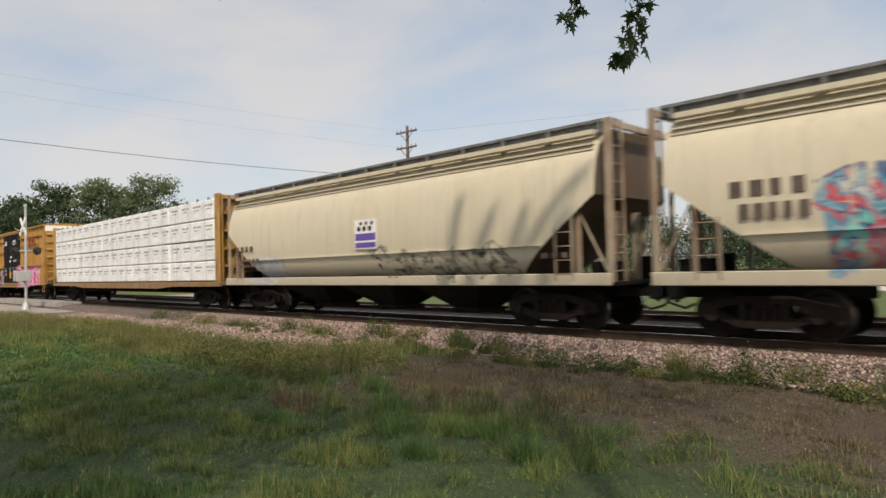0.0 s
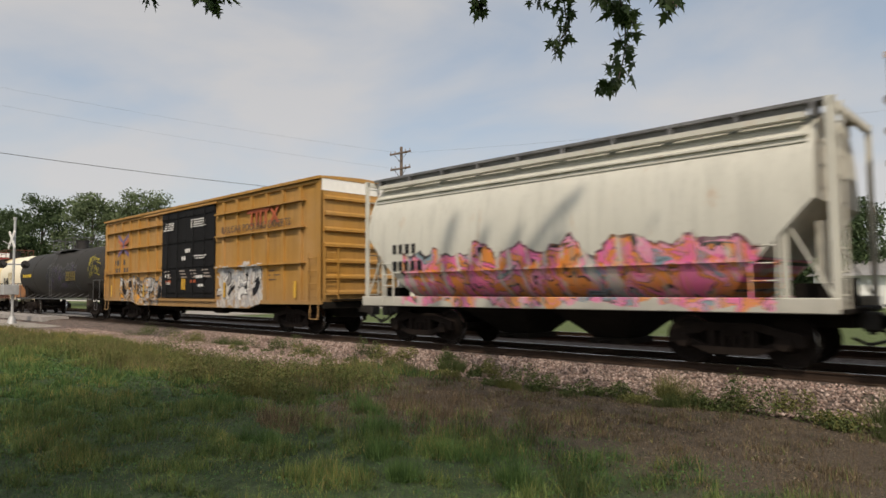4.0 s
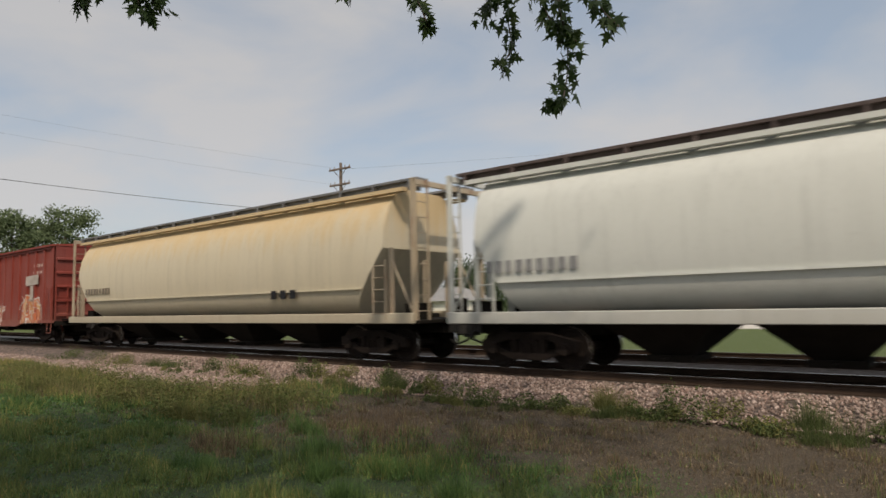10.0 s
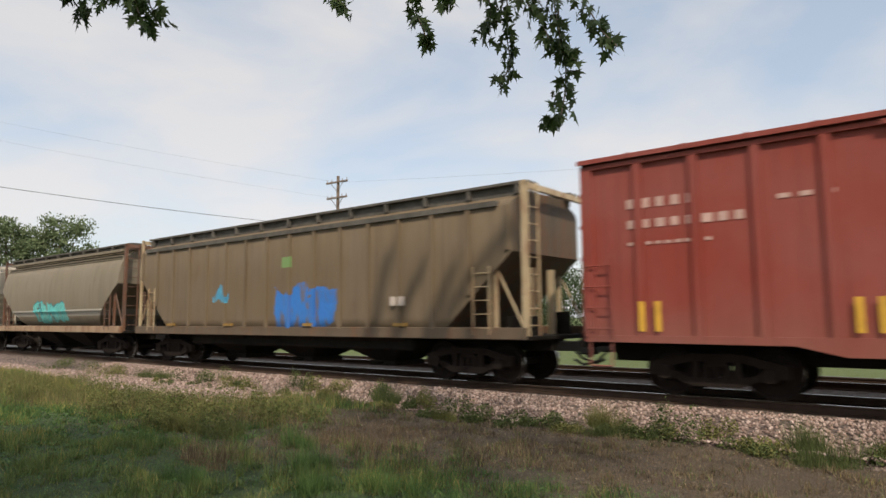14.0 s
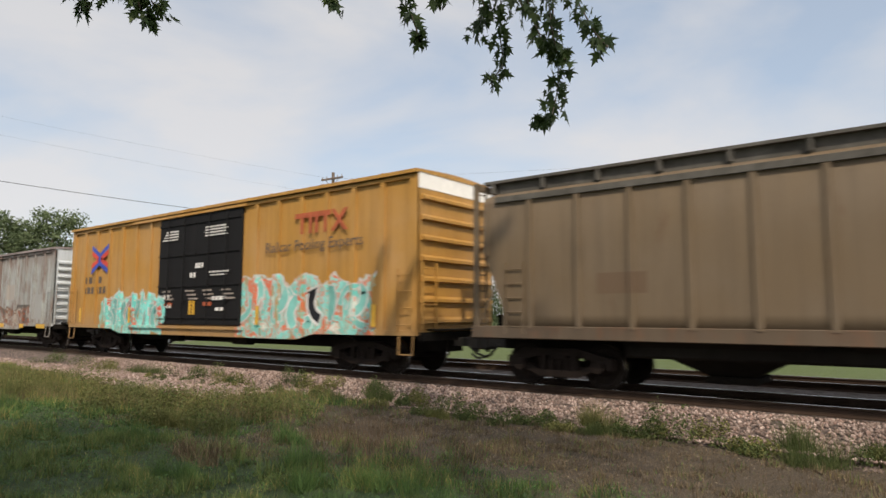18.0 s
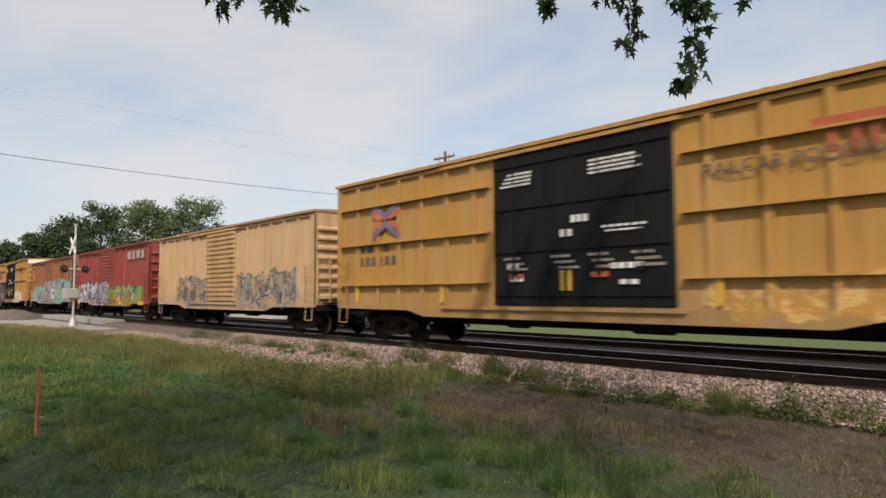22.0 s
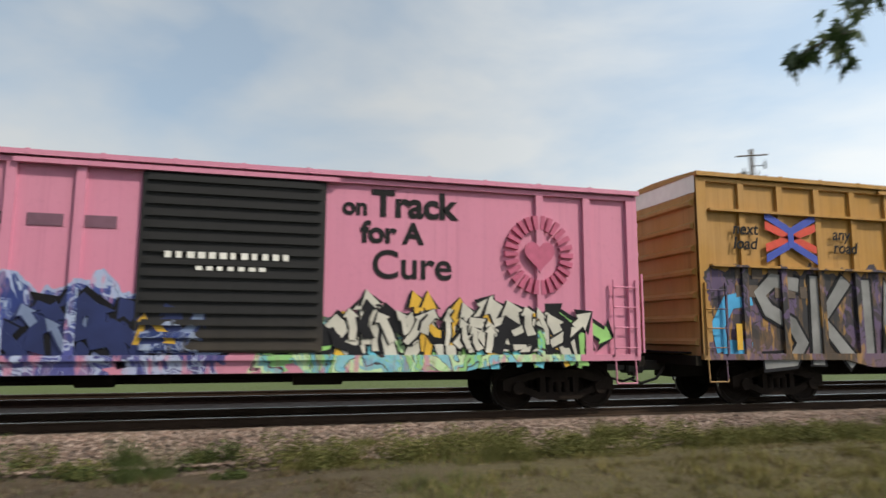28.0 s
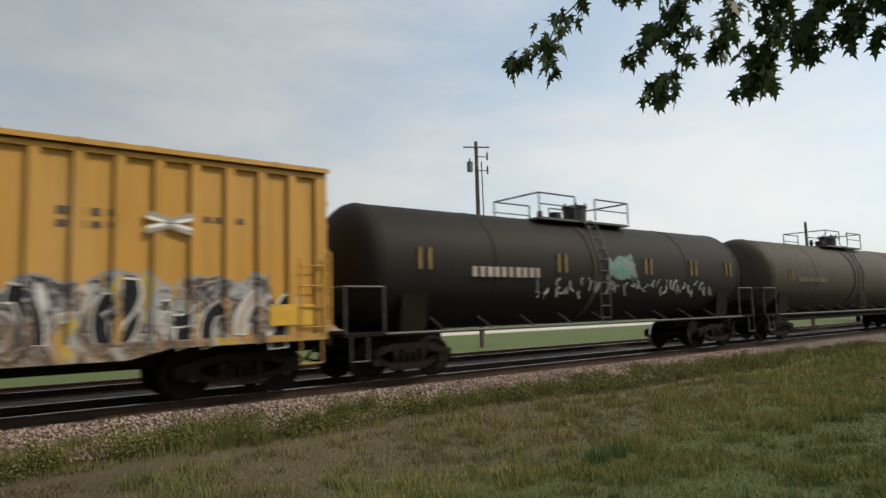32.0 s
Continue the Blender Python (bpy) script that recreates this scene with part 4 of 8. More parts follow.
RAIL = plain("rusty_rail_web", (0.045, 0.03, 0.022), 0.8, 0.2, 0.4, 4)
HEAD = plain("shiny_rail_head", (0.4, 0.39, 0.38), 0.25, 0.9, 0.15, 3)
SIDING_Y = TRACK_Y + 4.35
for cy in (TRACK_Y - 0.7525, TRACK_Y + 0.7525, SIDING_Y - 0.7525, SIDING_Y + 0.7525):
    g = G()
    g.loft([(cy - 0.075, -0.172), (cy - 0.075, -0.155), (cy - 0.012, -0.13), (cy - 0.012, -0.045), (cy - 0.036, -0.035), (cy - 0.036, -0.003), (cy + 0.036, -0.003), (cy + 0.036, -0.035), (cy + 0.012, -0.045), (cy + 0.012, -0.13), (cy + 0.075, -0.155), (cy + 0.075, -0.172)], -600, 600, False)
    rl = tagged(part("rail", g, RAIL), "rusty steel rail with a worn bright head", "rail", "rails of the track", "structure")
    g = G()
    g.box(-600, 600, cy - 0.034, cy + 0.034, -0.0035, 0.0)
    part("rail_head", g, HEAD, rl)

TIE = plain("weathered_tie", (0.075, 0.06, 0.05), 0.9, 0, 0.5, 5, 0.4)
g = G()
g.bbox(-0.115, 0.115, -1.3, 1.3, -0.34, -0.165, 0.012)
tie_me = g.mesh("tie", [TIE])
for i in range(180):
    x = -62 + i * 0.51
    part("tie", tie_me, None, bed, m=pose(x + 0.02 * math.sin(i * 7), TRACK_Y, 0.004 * math.sin(i * 3), 0, 0, 0.5 * math.sin(i * 5)))

for i in range(120):
    x = -45 + i * 0.6
    part("tie", tie_me, None, bed, m=pose(x + 0.03 * math.sin(i * 5), SIDING_Y, 0.0, 0, 0, 0.6 * math.sin(i * 3)))

# The crossing road and the street behind the track.
ROADM = plain("pale_gravel_road", (0.29, 0.265, 0.23), 0.95, 0, 0.2, 8, 0.4)
g = G()
pts = [(-50, 42.9), (-46, 22), (-44, 16.6), (-40.5, 13.6), (-38.4, 9.9), (-39.5, 8.4), (-47, 7.2), (-55, 6.1), (-64, 5.2), (-80, 2.5), (-80, 5.0), (-66, 8.2), (-60, 11), (-62, 16), (-60, 22), (-58, 42.9)]
k = len(pts)
g.add([(x, y, -0.38 if y < 17 else -0.42) for x, y in pts] + [(x, y, -0.7) for x, y in pts], [tuple(range(k))] + [(i, i + k, (i + 1) % k + k, (i + 1) % k) for i in range(k)])
tagged(part("road", g, ROADM), "pale gravel road curving up to the crossing", "road", kind="structure")
g = G()
g.box(-60.5, -43.5, TRACK_Y - 2.3, TRACK_Y - 0.85, -0.3, -0.03)
g.box(-60.5, -43.5, TRACK_Y - 0.66, TRACK_Y + 0.66, -0.3, -0.03)
g.box(-60.5, -43.5, TRACK_Y + 0.85, TRACK_Y + 2.3, -0.3, -0.03)
tagged(part("crossing_panel", g, plain("grey_crossing_panel", (0.3, 0.28, 0.26), 0.9)), "grey level-crossing panels between the rails", "crossing", kind="structure")
g = G()
g.box(-400, 300, 43.0, 49.0, -0.7, -0.46)
tagged(part("street", g, plain("pale_concrete_street", (0.5, 0.47, 0.42), 0.9, 0, 0.15, 2, 0.1)), "pale concrete street running behind the track", "road", kind="structure")

# ---------- grass ----------
def blade_mesh(name, x, y, height, width, lean, mat, seed):
    rng = np.random.default_rng(seed)
    n = len(x)
    s = np.clip((y - 1.0) / 6.0, 0, 1)
    z = -0.26 - 0.22 * s * s * (3 - 2 * s) + 0.04 * np.sin(x * 0.35 + y * 0.5) + 0.03 * np.sin(x * 0.9 - y * 0.7)
    d = np.abs(y - TRACK_Y)
    bedz = np.where(d < 1.75, -0.2, np.where(d < 2.7, -0.2 - 0.24 * (d - 1.75) / 0.95, -0.44 - 0.45 * (d - 2.7)))
    z = np.maximum(z, bedz) - 0.01
    a = rng.uniform(0, 6.283, n)
    l = rng.uniform(0, 1, n) * lean
    la = rng.uniform(0, 6.283, n)
    ax, ay = np.cos(a) * width / 2, np.sin(a) * width / 2
    tip = np.stack([x + np.cos(la) * l * height, y + np.sin(la) * l * height, z + height * np.sqrt(np.maximum(0.1, 1 - l * l * 0.8))], -1)
    p0 = np.stack([x - ax, y - ay, z], -1)
    p1 = np.stack([x + ax, y + ay, z], -1)
    return arrays(name, np.stack([p0, p1, tip], 1), 3, mat)


GRASS_DARK = island("deep_green_grass", [(0.03, 0.068, 0.019), (0.074, 0.138, 0.037), (0.14, 0.22, 0.06)], 0.65, 0.15)
GRASS = island("green_grass_blade", [(0.046, 0.084, 0.022), (0.11, 0.158, 0.042), (0.2, 0.25, 0.075), (0.085, 0.108, 0.034)], 0.65, 0.15)
GRASS_YELLOW = island("yellow_green_grass", [(0.135, 0.142, 0.038), (0.243, 0.223, 0.068), (0.378, 0.311, 0.121)], 0.75, 0.15)
DRYG = island("dry_grass_blade", [(0.05, 0.036, 0.022), (0.115, 0.083, 0.05), (0.27, 0.205, 0.125), (0.08, 0.07, 0.034)], 0.85, 0.15)
STALK = island("dry_seed_stalk", [(0.07, 0.047, 0.03), (0.14, 0.098, 0.062), (0.26, 0.195, 0.12)], 0.85, 0.2)
CLOVER = island("small_ground_leaf", [(0.032, 0.082, 0.025), (0.064, 0.14, 0.04), (0.12, 0.22, 0.066)], 0.6, 0.2)
WEED = island("weed_leaf", [(0.036, 0.058, 0.016), (0.075, 0.1, 0.032), (0.135, 0.155, 0.055)], 0.75, 0.2)


def meadow_z(x, y):
    s = np.clip((y - 1.0) / 6.0, 0, 1)
    z = -0.26 - 0.22 * s * s * (3 - 2 * s) + 0.04 * np.sin(x * 0.35 + y * 0.5) + 0.03 * np.sin(x * 0.9 - y * 0.7)
    d = np.abs(y - TRACK_Y)
    return np.maximum(z, np.where(d < 1.75, -0.2, np.where(d < 2.7, -0.2 - 0.24 * (d - 1.75) / 0.95, -0.44 - 0.45 * (d - 2.7))))


def leaf_quads(name, x, y, z, size, flat, mat, seed):
    """Small pointed leaves, each a bent quad; flat: how level they lie."""
    rng = np.random.default_rng(seed)
    n = len(x)
    u = rng.normal(size=(n, 3)) * np.array([1, 1, 1 - flat])
    u /= np.linalg.norm(u, axis=1)[:, None]
    v = np.cross(u, rng.normal(size=(n, 3)) * (1 - flat) + np.array([0, 0, 1.0]) * flat)
    v /= np.linalg.norm(v, axis=1)[:, None]
    p = np.stack([x, y, z], -1)
    sz = np.asarray(size)[:, None]
    return arrays(name, np.stack([p - u * sz, p + v * sz * 0.55, p + u * sz, p - v * sz * 0.55], 1), 4, mat)


def patches(x, y, cell, seed):
    """Smooth random patches in 0..1 with the given size in metres."""
    rng = np.random.default_rng(seed)
    lat = rng.random((256, 256))
    u, v = x / cell + 100.37, y / cell + 77.21
    i, j = np.floor(u).astype(int), np.floor(v).astype(int)
    f, g = u - i, v - j
    f, g = f * f * (3 - 2 * f), g * g * (3 - 2 * g)
    a = lat[i % 256, j % 256] * (1 - f) + lat[(i + 1) % 256, j % 256] * f
    b = lat[i % 256, (j + 1) % 256] * (1 - f) + lat[(i + 1) % 256, (j + 1) % 256] * f
    return a * (1 - g) + b * g


def grass():
    rng = np.random.default_rng(11)
    n = 1250000
    # Denser towards the viewer, over the wedge that the views cover.
    y = -1.5 + 12.1 * rng.random(n) ** 1.18
    x = rng.uniform(-1, 1, n) * (16 + y * 1.9)
    big = patches(x, y, 2.4, 1)
    mid = patches(x, y, 0.8, 2)
    small = patches(x, y, 0.28, 3)
    dry = np.clip((y + 3.2 * (big - 0.5) + 1.6 * (mid - 0.5) - 5.6) / 1.4, 0, 1) * np.clip((x + 13 + 5 * (big - 0.5)) / 4, 0, 1) * np.clip((19 - x) / 8, 0.35, 1)
    tuft = np.clip((small * 0.6 + mid * 0.5 - 0.42) * 3.2, 0, 1)
    keep = (y > 1.2 - 0.35 * np.abs(x)) & (rng.random(n) < (0.3 + 0.7 * tuft) * (1 - 0.2 * dry * (1 - mid)))
    keep &= ((x > -14 + 2 * mid) | (y < 9.3 - 0.8 * mid))
    keep &= (y < TRACK_Y - 2.75 - 0.5 * mid - 0.15 * (x > 0)) & ((x < 0) | (np.abs(y - (9.35 + 0.25 * big)) > 0.22 * mid + 0.05))
    x, y, dry, tuft, mid, big, small = (q[keep] for q in (x, y, dry, tuft, mid, big, small))
    n = len(x)
    pick = rng.random(n)
    yellow = 0.6 * np.clip((-10 - x) / 5, 0, 1) * np.clip((y - 5.5) / 2, 0, 1) * np.clip(2.2 * mid, 0, 1)
    kind = np.where(pick < 0.05 + 0.86 * dry * np.where(x > 1.5, 0.5, 1.0), 3, np.where(rng.random(n) < 0.07 + 0.38 * (x > 3) + 0.65 * yellow + 0.2 * (mid > 0.7) + 0.5 * np.clip(x / 5, 0, 1) * np.clip((y - 4.0) / 2.5, 0, 1), 2, np.where(big + 0.5 * small < np.where(x > 2, 0.3, 0.75), 0, 1)))
    hh = (0.036 + 0.085 * np.where(x > 3, 0.55, 1.0) * tuft ** 1.6 * (1 - 0.3 * dry) + 0.12 * yellow + 0.05 * (small > 0.72)) * rng.uniform(0.5, 1.5, n)
    hh = hh * np.where(x > 1.5, 1.35, 1.0)
    far_off = np.hypot(x, y)
    for k, (mat, lb, sc, lean) in enumerate(((GRASS_DARK, "deep green grass growing in uneven tufts", 1.0, 0.85), (GRASS, "bright green grass growing in uneven tufts", 1.0, 0.85), (GRASS_YELLOW, "yellowing seed grass among the green", 1.1, 0.7), (DRYG, "short dry straw-coloured grass on bare soil", 0.8, 1.0))):
        q = kind == k
        me = blade_mesh("grass", x[q], y[q], hh[q] * sc, rng.uniform(0.6, 1.5, q.sum()) * (0.003 + 0.0008 * far_off[q]), lean, mat, 5 + k)
        tagged(part("grass", me, None), lb, "grass", kind="stuff")
    # A low carpet of small round leaves between the blades where the grass is green.
    q = (dry < 0.45) & (rng.random(n) < 0.26) & (y < 8.5)
    lx, ly = x[q] + rng.normal(size=q.sum()) * 0.03, y[q] + rng.normal(size=q.sum()) * 0.03
    me = leaf_quads("ground_leaves", lx, ly, meadow_z(lx, ly) + rng.uniform(0.01, 0.075, q.sum()), rng.uniform(0.6, 1.3, q.sum()) * (0.008 + 0.0011 * far_off[q]), 0.72, CLOVER, 51)
    tagged(part("ground_leaves", me, None), "low carpet of small green leaves among the grass", "ground cover", kind="stuff")
    # Straw litter lying on the dry soil.
    q = (dry > 0.4) & (rng.random(n) < 0.3)
    lx, ly = x[q] + rng.normal(size=q.sum()) * 0.04, y[q] + rng.normal(size=q.sum()) * 0.04
    me = leaf_quads("litter", lx, ly, meadow_z(lx, ly) + rng.uniform(0.004, 0.03, q.sum()), rng.uniform(0.4, 1.5, q.sum()) * (0.006 + 0.0012 * far_off[q]), 0.85, island("straw_litter", [(0.03, 0.022, 0.014), (0.1, 0.075, 0.047), (0.3, 0.235, 0.155), (0.06, 0.046, 0.03), (0.19, 0.145, 0.09)], 0.9, 0.0), 53)
    tagged(part("litter", me, None), "brown straw litter on bare soil", "litter", kind="stuff")
    # Thin brown seed stalks over the dry stretch.
    n = 70000
    x = rng.uniform(-26, 16, n)
    y = rng.uniform(4.6, 10.3, n)
    haze = patches(x, y, 1.7, 61) * 0.7 + patches(x, y, 0.5, 62) * 0.3
    q = (haze > 0.42) & (y + 2.4 * (patches(x, y, 2.4, 1) - 0.5) > 5.4) & (x > -24 + y * 0.6) & ((x > -14) | (y < 8.8)) & (rng.random(n) < np.where(x > -3, 0.45, 1.0))
    x, y, haze = x[q], y[q], haze[q]
    me = blade_mesh("seed_stalks", x, y, (0.06 + 0.28 * np.clip(haze - 0.4, 0, 1)) * rng.uniform(0.5, 1.5, len(x)) * np.where(x > -4, 0.6, 1.25), rng.uniform(0.004, 0.011, len(x)), 0.7, STALK, 63)
    tagged(part("seed_stalks", me, None), "thin brown seed stalks over the dry grass", "grass", kind="stuff")
    # A ragged strip of olive weeds on the toe of the ballast, where the meadow runs up to it.
    n = 46000
    x = rng.uniform(0.3, 46, n)
    y = 10.45 + 0.38 * rng.normal(size=n) * (0.5 + patches(x, x * 0, 3.0, 21)) + 0.25 * (patches(x, x * 0 + 5, 2.2, 22) - 0.5)
    q = (patches(x, y, 0.55, 23) > 0.38) & (y > 9.85) & (y < 11.15)
    x, y = x[q], y[q]
    me = blade_mesh("weeds", x, y, (0.07 + 0.26 * patches(x, y, 0.7, 24)) * rng.uniform(0.4, 1.2, len(x)), rng.uniform(0.008, 0.02, len(x)), 0.8, island("olive_weed_blade", [(0.075, 0.078, 0.023), (0.144, 0.138, 0.044), (0.230, 0.201, 0.071)], 0.8, 0.15), 25)
    tagged(part("weeds", me, None), "ragged olive weeds on the toe of the stone bed", "weeds", kind="stuff")
    # Long arching blades that stand in single tufts.
    n = 130
    cx, cy = rng.uniform(-9, 9, n), 1.6 + 3.6 * rng.random(n) ** 1.3
    cx, cy = np.repeat(cx, 70), np.repeat(cy, 70)
    size = np.repeat(rng.uniform(0.12, 0.26, n), 70)
    a, r = rng.uniform(0, 6.283, n * 70), rng.random(n * 70)
    me = blade_mesh("tufts", cx + np.cos(a) * r * size * 0.4, cy + np.sin(a) * r * size * 0.4, size * rng.uniform(0.5, 1.15, n * 70), rng.uniform(0.005, 0.011, n * 70), 1.0, GRASS, 26)
    tagged(part("grass", me, None), "long arching grass blades in loose tufts", "grass", kind="stuff")
    # Longer grass on the verges farther off.
    n = 120000
    x = np.concatenate([rng.uniform(-60, -20, n * 2 // 3), rng.uniform(20, 70, n // 3)])
    y = rng.uniform(-2, 10.4, n)
    shoulder = (y > 8.9 - 0.5 * patches(x, y, 1.1, 41)) & (x < 0)
    road = shoulder | (x < -37.5) & (y > 4.6) & (y > 11.8 + x * 0.085)
    k = ~road & (patches(x, y, 0.9, 8) > 0.3)
    x, y = x[k], y[k]
    far = patches(x, y, 3.0, 9) > 0.5
    for k, (q, mat) in enumerate(((far, GRASS), (~far, GRASS_YELLOW))):
        me = blade_mesh("grass", x[q], y[q], rng.uniform(0.1, 0.36, q.sum()), rng.uniform(0.02, 0.05, q.sum()), 0.8, mat, 17 + k)
        tagged(part("grass", me, None), "longer grass along the verge farther off", "grass", kind="stuff")
    # Tall seeding grass before the crossing.
    n = 70000
    x = rng.uniform(-40, -9, n)
    y = rng.uniform(3.5, 10.0, n)
    k = (patches(x, y, 1.2, 12) > 0.42) & (y > 8.4 + x * 0.14) & ((x > -13) | (y < 8.7)) & (rng.random(n) < np.clip((-8 - x) / 6, 0.08, 1))
    x, y = x[k], y[k]
    me = blade_mesh("grass", x, y, rng.uniform(0.15, 0.48, len(x)), rng.uniform(0.006, 0.016, len(x)), 0.7, island("seed_grass_blade", [(0.13, 0.105, 0.05), (0.27, 0.205, 0.1), (0.09, 0.11, 0.034), (0.16, 0.17, 0.06)], 0.8, 0.15), 8)
    tagged(part("grass", me, None), "tall yellowing seed grass before the crossing", "grass", kind="stuff")


grass()


WEED_PALE = island("pale_weed_leaf", [(0.08, 0.09, 0.026), (0.145, 0.152, 0.048), (0.23, 0.21, 0.08)], 0.8, 0.2)


def weed_clump(x, y, height, radius, count, seed, mat=WEED, leafy=True):
    """A bushy weed: thin stems and many small leaves in an uneven dome."""
    rng = np.random.default_rng(seed)
    k = 5
    sx, sy = x + rng.normal(size=k) * radius * 0.85, y + rng.normal(size=k) * radius * 0.35
    sh = height * rng.uniform(0.7, 1.45, k)
    pick = rng.integers(0, k, count)
    r = radius * 0.55 * rng.random(count) ** 0.6
    a = rng.uniform(0, 6.283, count)
    px, py = sx[pick] + r * np.cos(a), sy[pick] + r * np.sin(a) * 0.8
    if leafy:
        t = rng.random(count) ** 0.8
        top = sh[pick] * np.sqrt(np.maximum(0.05, 1 - (r / (radius * 0.6)) ** 2))
        me = leaf_quads("weed", px, py, meadow_z(px, py) + top * t, rng.uniform(0.012, 0.03, count), 0.3, mat, seed + 1)
    else:
        me = blade_mesh("weed", px, py, sh[pick] * rng.uniform(0.4, 1.1, count), rng.uniform(0.005, 0.011, count), 0.9, mat, seed + 1)
    return tagged(part("weed_clump", me, None), "bushy green weeds at the foot of the ballast", "weeds", "weeds along the ballast", "stuff")


rw = random.Random(17)
WEEDS = [(-13.4, 10.9, 0.4, 0.4), (-12.4, 11.1, 0.32, 0.4), (-10.7, 11.0, 0.36, 0.35), (-10.1, 10.7, 0.3, 0.25), (-8.9, 10.6, 0.28, 0.3), (-7.6, 10.5, 0.42, 0.4), (-5.9, 10.4, 0.24, 0.4), (-4.9, 10.45, 0.42, 0.25), (-4.2, 10.3, 0.22, 0.25),
         (-3.4, 10.35, 0.46, 0.3), (-2.4, 10.3, 0.2, 0.3), (-1.4, 10.4, 0.44, 0.4), (-0.7, 10.5, 0.34, 0.25), (-15.5, 10.7, 0.36, 0.5), (-17.5, 10.8, 0.38, 0.6), (-20.0, 10.7, 0.36, 0.7), (-23.0, 10.8, 0.4, 0.8), (-26.5, 10.7, 0.4, 0.9)]
for i in range(34):
    WEEDS.append((0.2 + i * 0.62 + rw.uniform(-0.25, 0.25), 10.25 + rw.uniform(-0.3, 0.2), rw.uniform(0.22, 0.44), rw.uniform(0.25, 0.5)))
for i in range(26):
    WEEDS.append((-19 + i * 0.75 + rw.uniform(-0.3, 0.3), 10.2 + rw.uniform(-0.45, 0.55), rw.uniform(0.12, 0.26), rw.uniform(0.15, 0.35)))
for i in range(30):
    WEEDS.append((1.0 + i * 1.0 + rw.uniform(-0.4, 0.4), 10.75 + rw.uniform(-0.35, 0.25), rw.uniform(0.12, 0.32), rw.uniform(0.2, 0.5)))
for i, (x, y, hh, rr) in enumerate(WEEDS):
    weed_clump(x, y, hh, rr, int(500 + 1800 * rr), 100 + i * 3, WEED_PALE if i % 3 == 1 or x > 0 else WEED, i % 4 != 3)
MEADOW_WEED = island("meadow_weed_leaf", [(0.05, 0.075, 0.02), (0.1, 0.13, 0.035), (0.17, 0.18, 0.06), (0.12, 0.09, 0.045)], 0.75, 0.2)
for i in range(70):
    u = rw.random()
    x = -9.5 - 22 * u
    y = rw.uniform(6.2, 8.8) - 3.2 * max(0.0, u - 0.4)
    c = weed_clump(x, y, rw.uniform(0.25, 0.5), rw.uniform(0.3, 0.8), 900, 1200 + i * 3, MEADOW_WEED if i % 3 else WEED_PALE, i % 5 != 4)
    tagged(c, "leafy green and brown weeds on the verge", "weeds", "weeds of the verge", "stuff")
for i, (x, y) in enumerate(((-6.6, 5.6), (-5.6, 4.9), (-5.1, 5.4), (-8.0, 6.4), (-3.9, 5.0), (6.5, 5.4), (-7.2, 4.2), (-4.6, 4.3), (-10.2, 5.2))):
    c = weed_clump(x, y, 0.26, 0.26, 620, 800 + i * 5, GRASS_DARK, False)
    tagged(c, "tuft of long green grass in the meadow", "grass tuft", "grass tufts", "stuff")
c = weed_clump(-7.7, 4.9, 0.3, 0.32, 620, 950, DRYG, False)
tagged(c, "tuft of dry straw-coloured stalks", "grass tuft", "grass tufts", "stuff")

# ---------- trees ----------
BARK = plain("grey_brown_bark", (0.11, 0.085, 0.065), 0.95, 0, 0.4, 5, 0.8)
LEAVES = island("tree_leaf", [(0.034, 0.058, 0.024), (0.062, 0.095, 0.04), (0.10, 0.14, 0.062)], 0.65, 0.3)
LEAVES_PALE = island("pale_tree_leaf", [(0.07, 0.10, 0.046), (0.13, 0.17, 0.082), (0.2, 0.25, 0.13)], 0.65, 0.3)


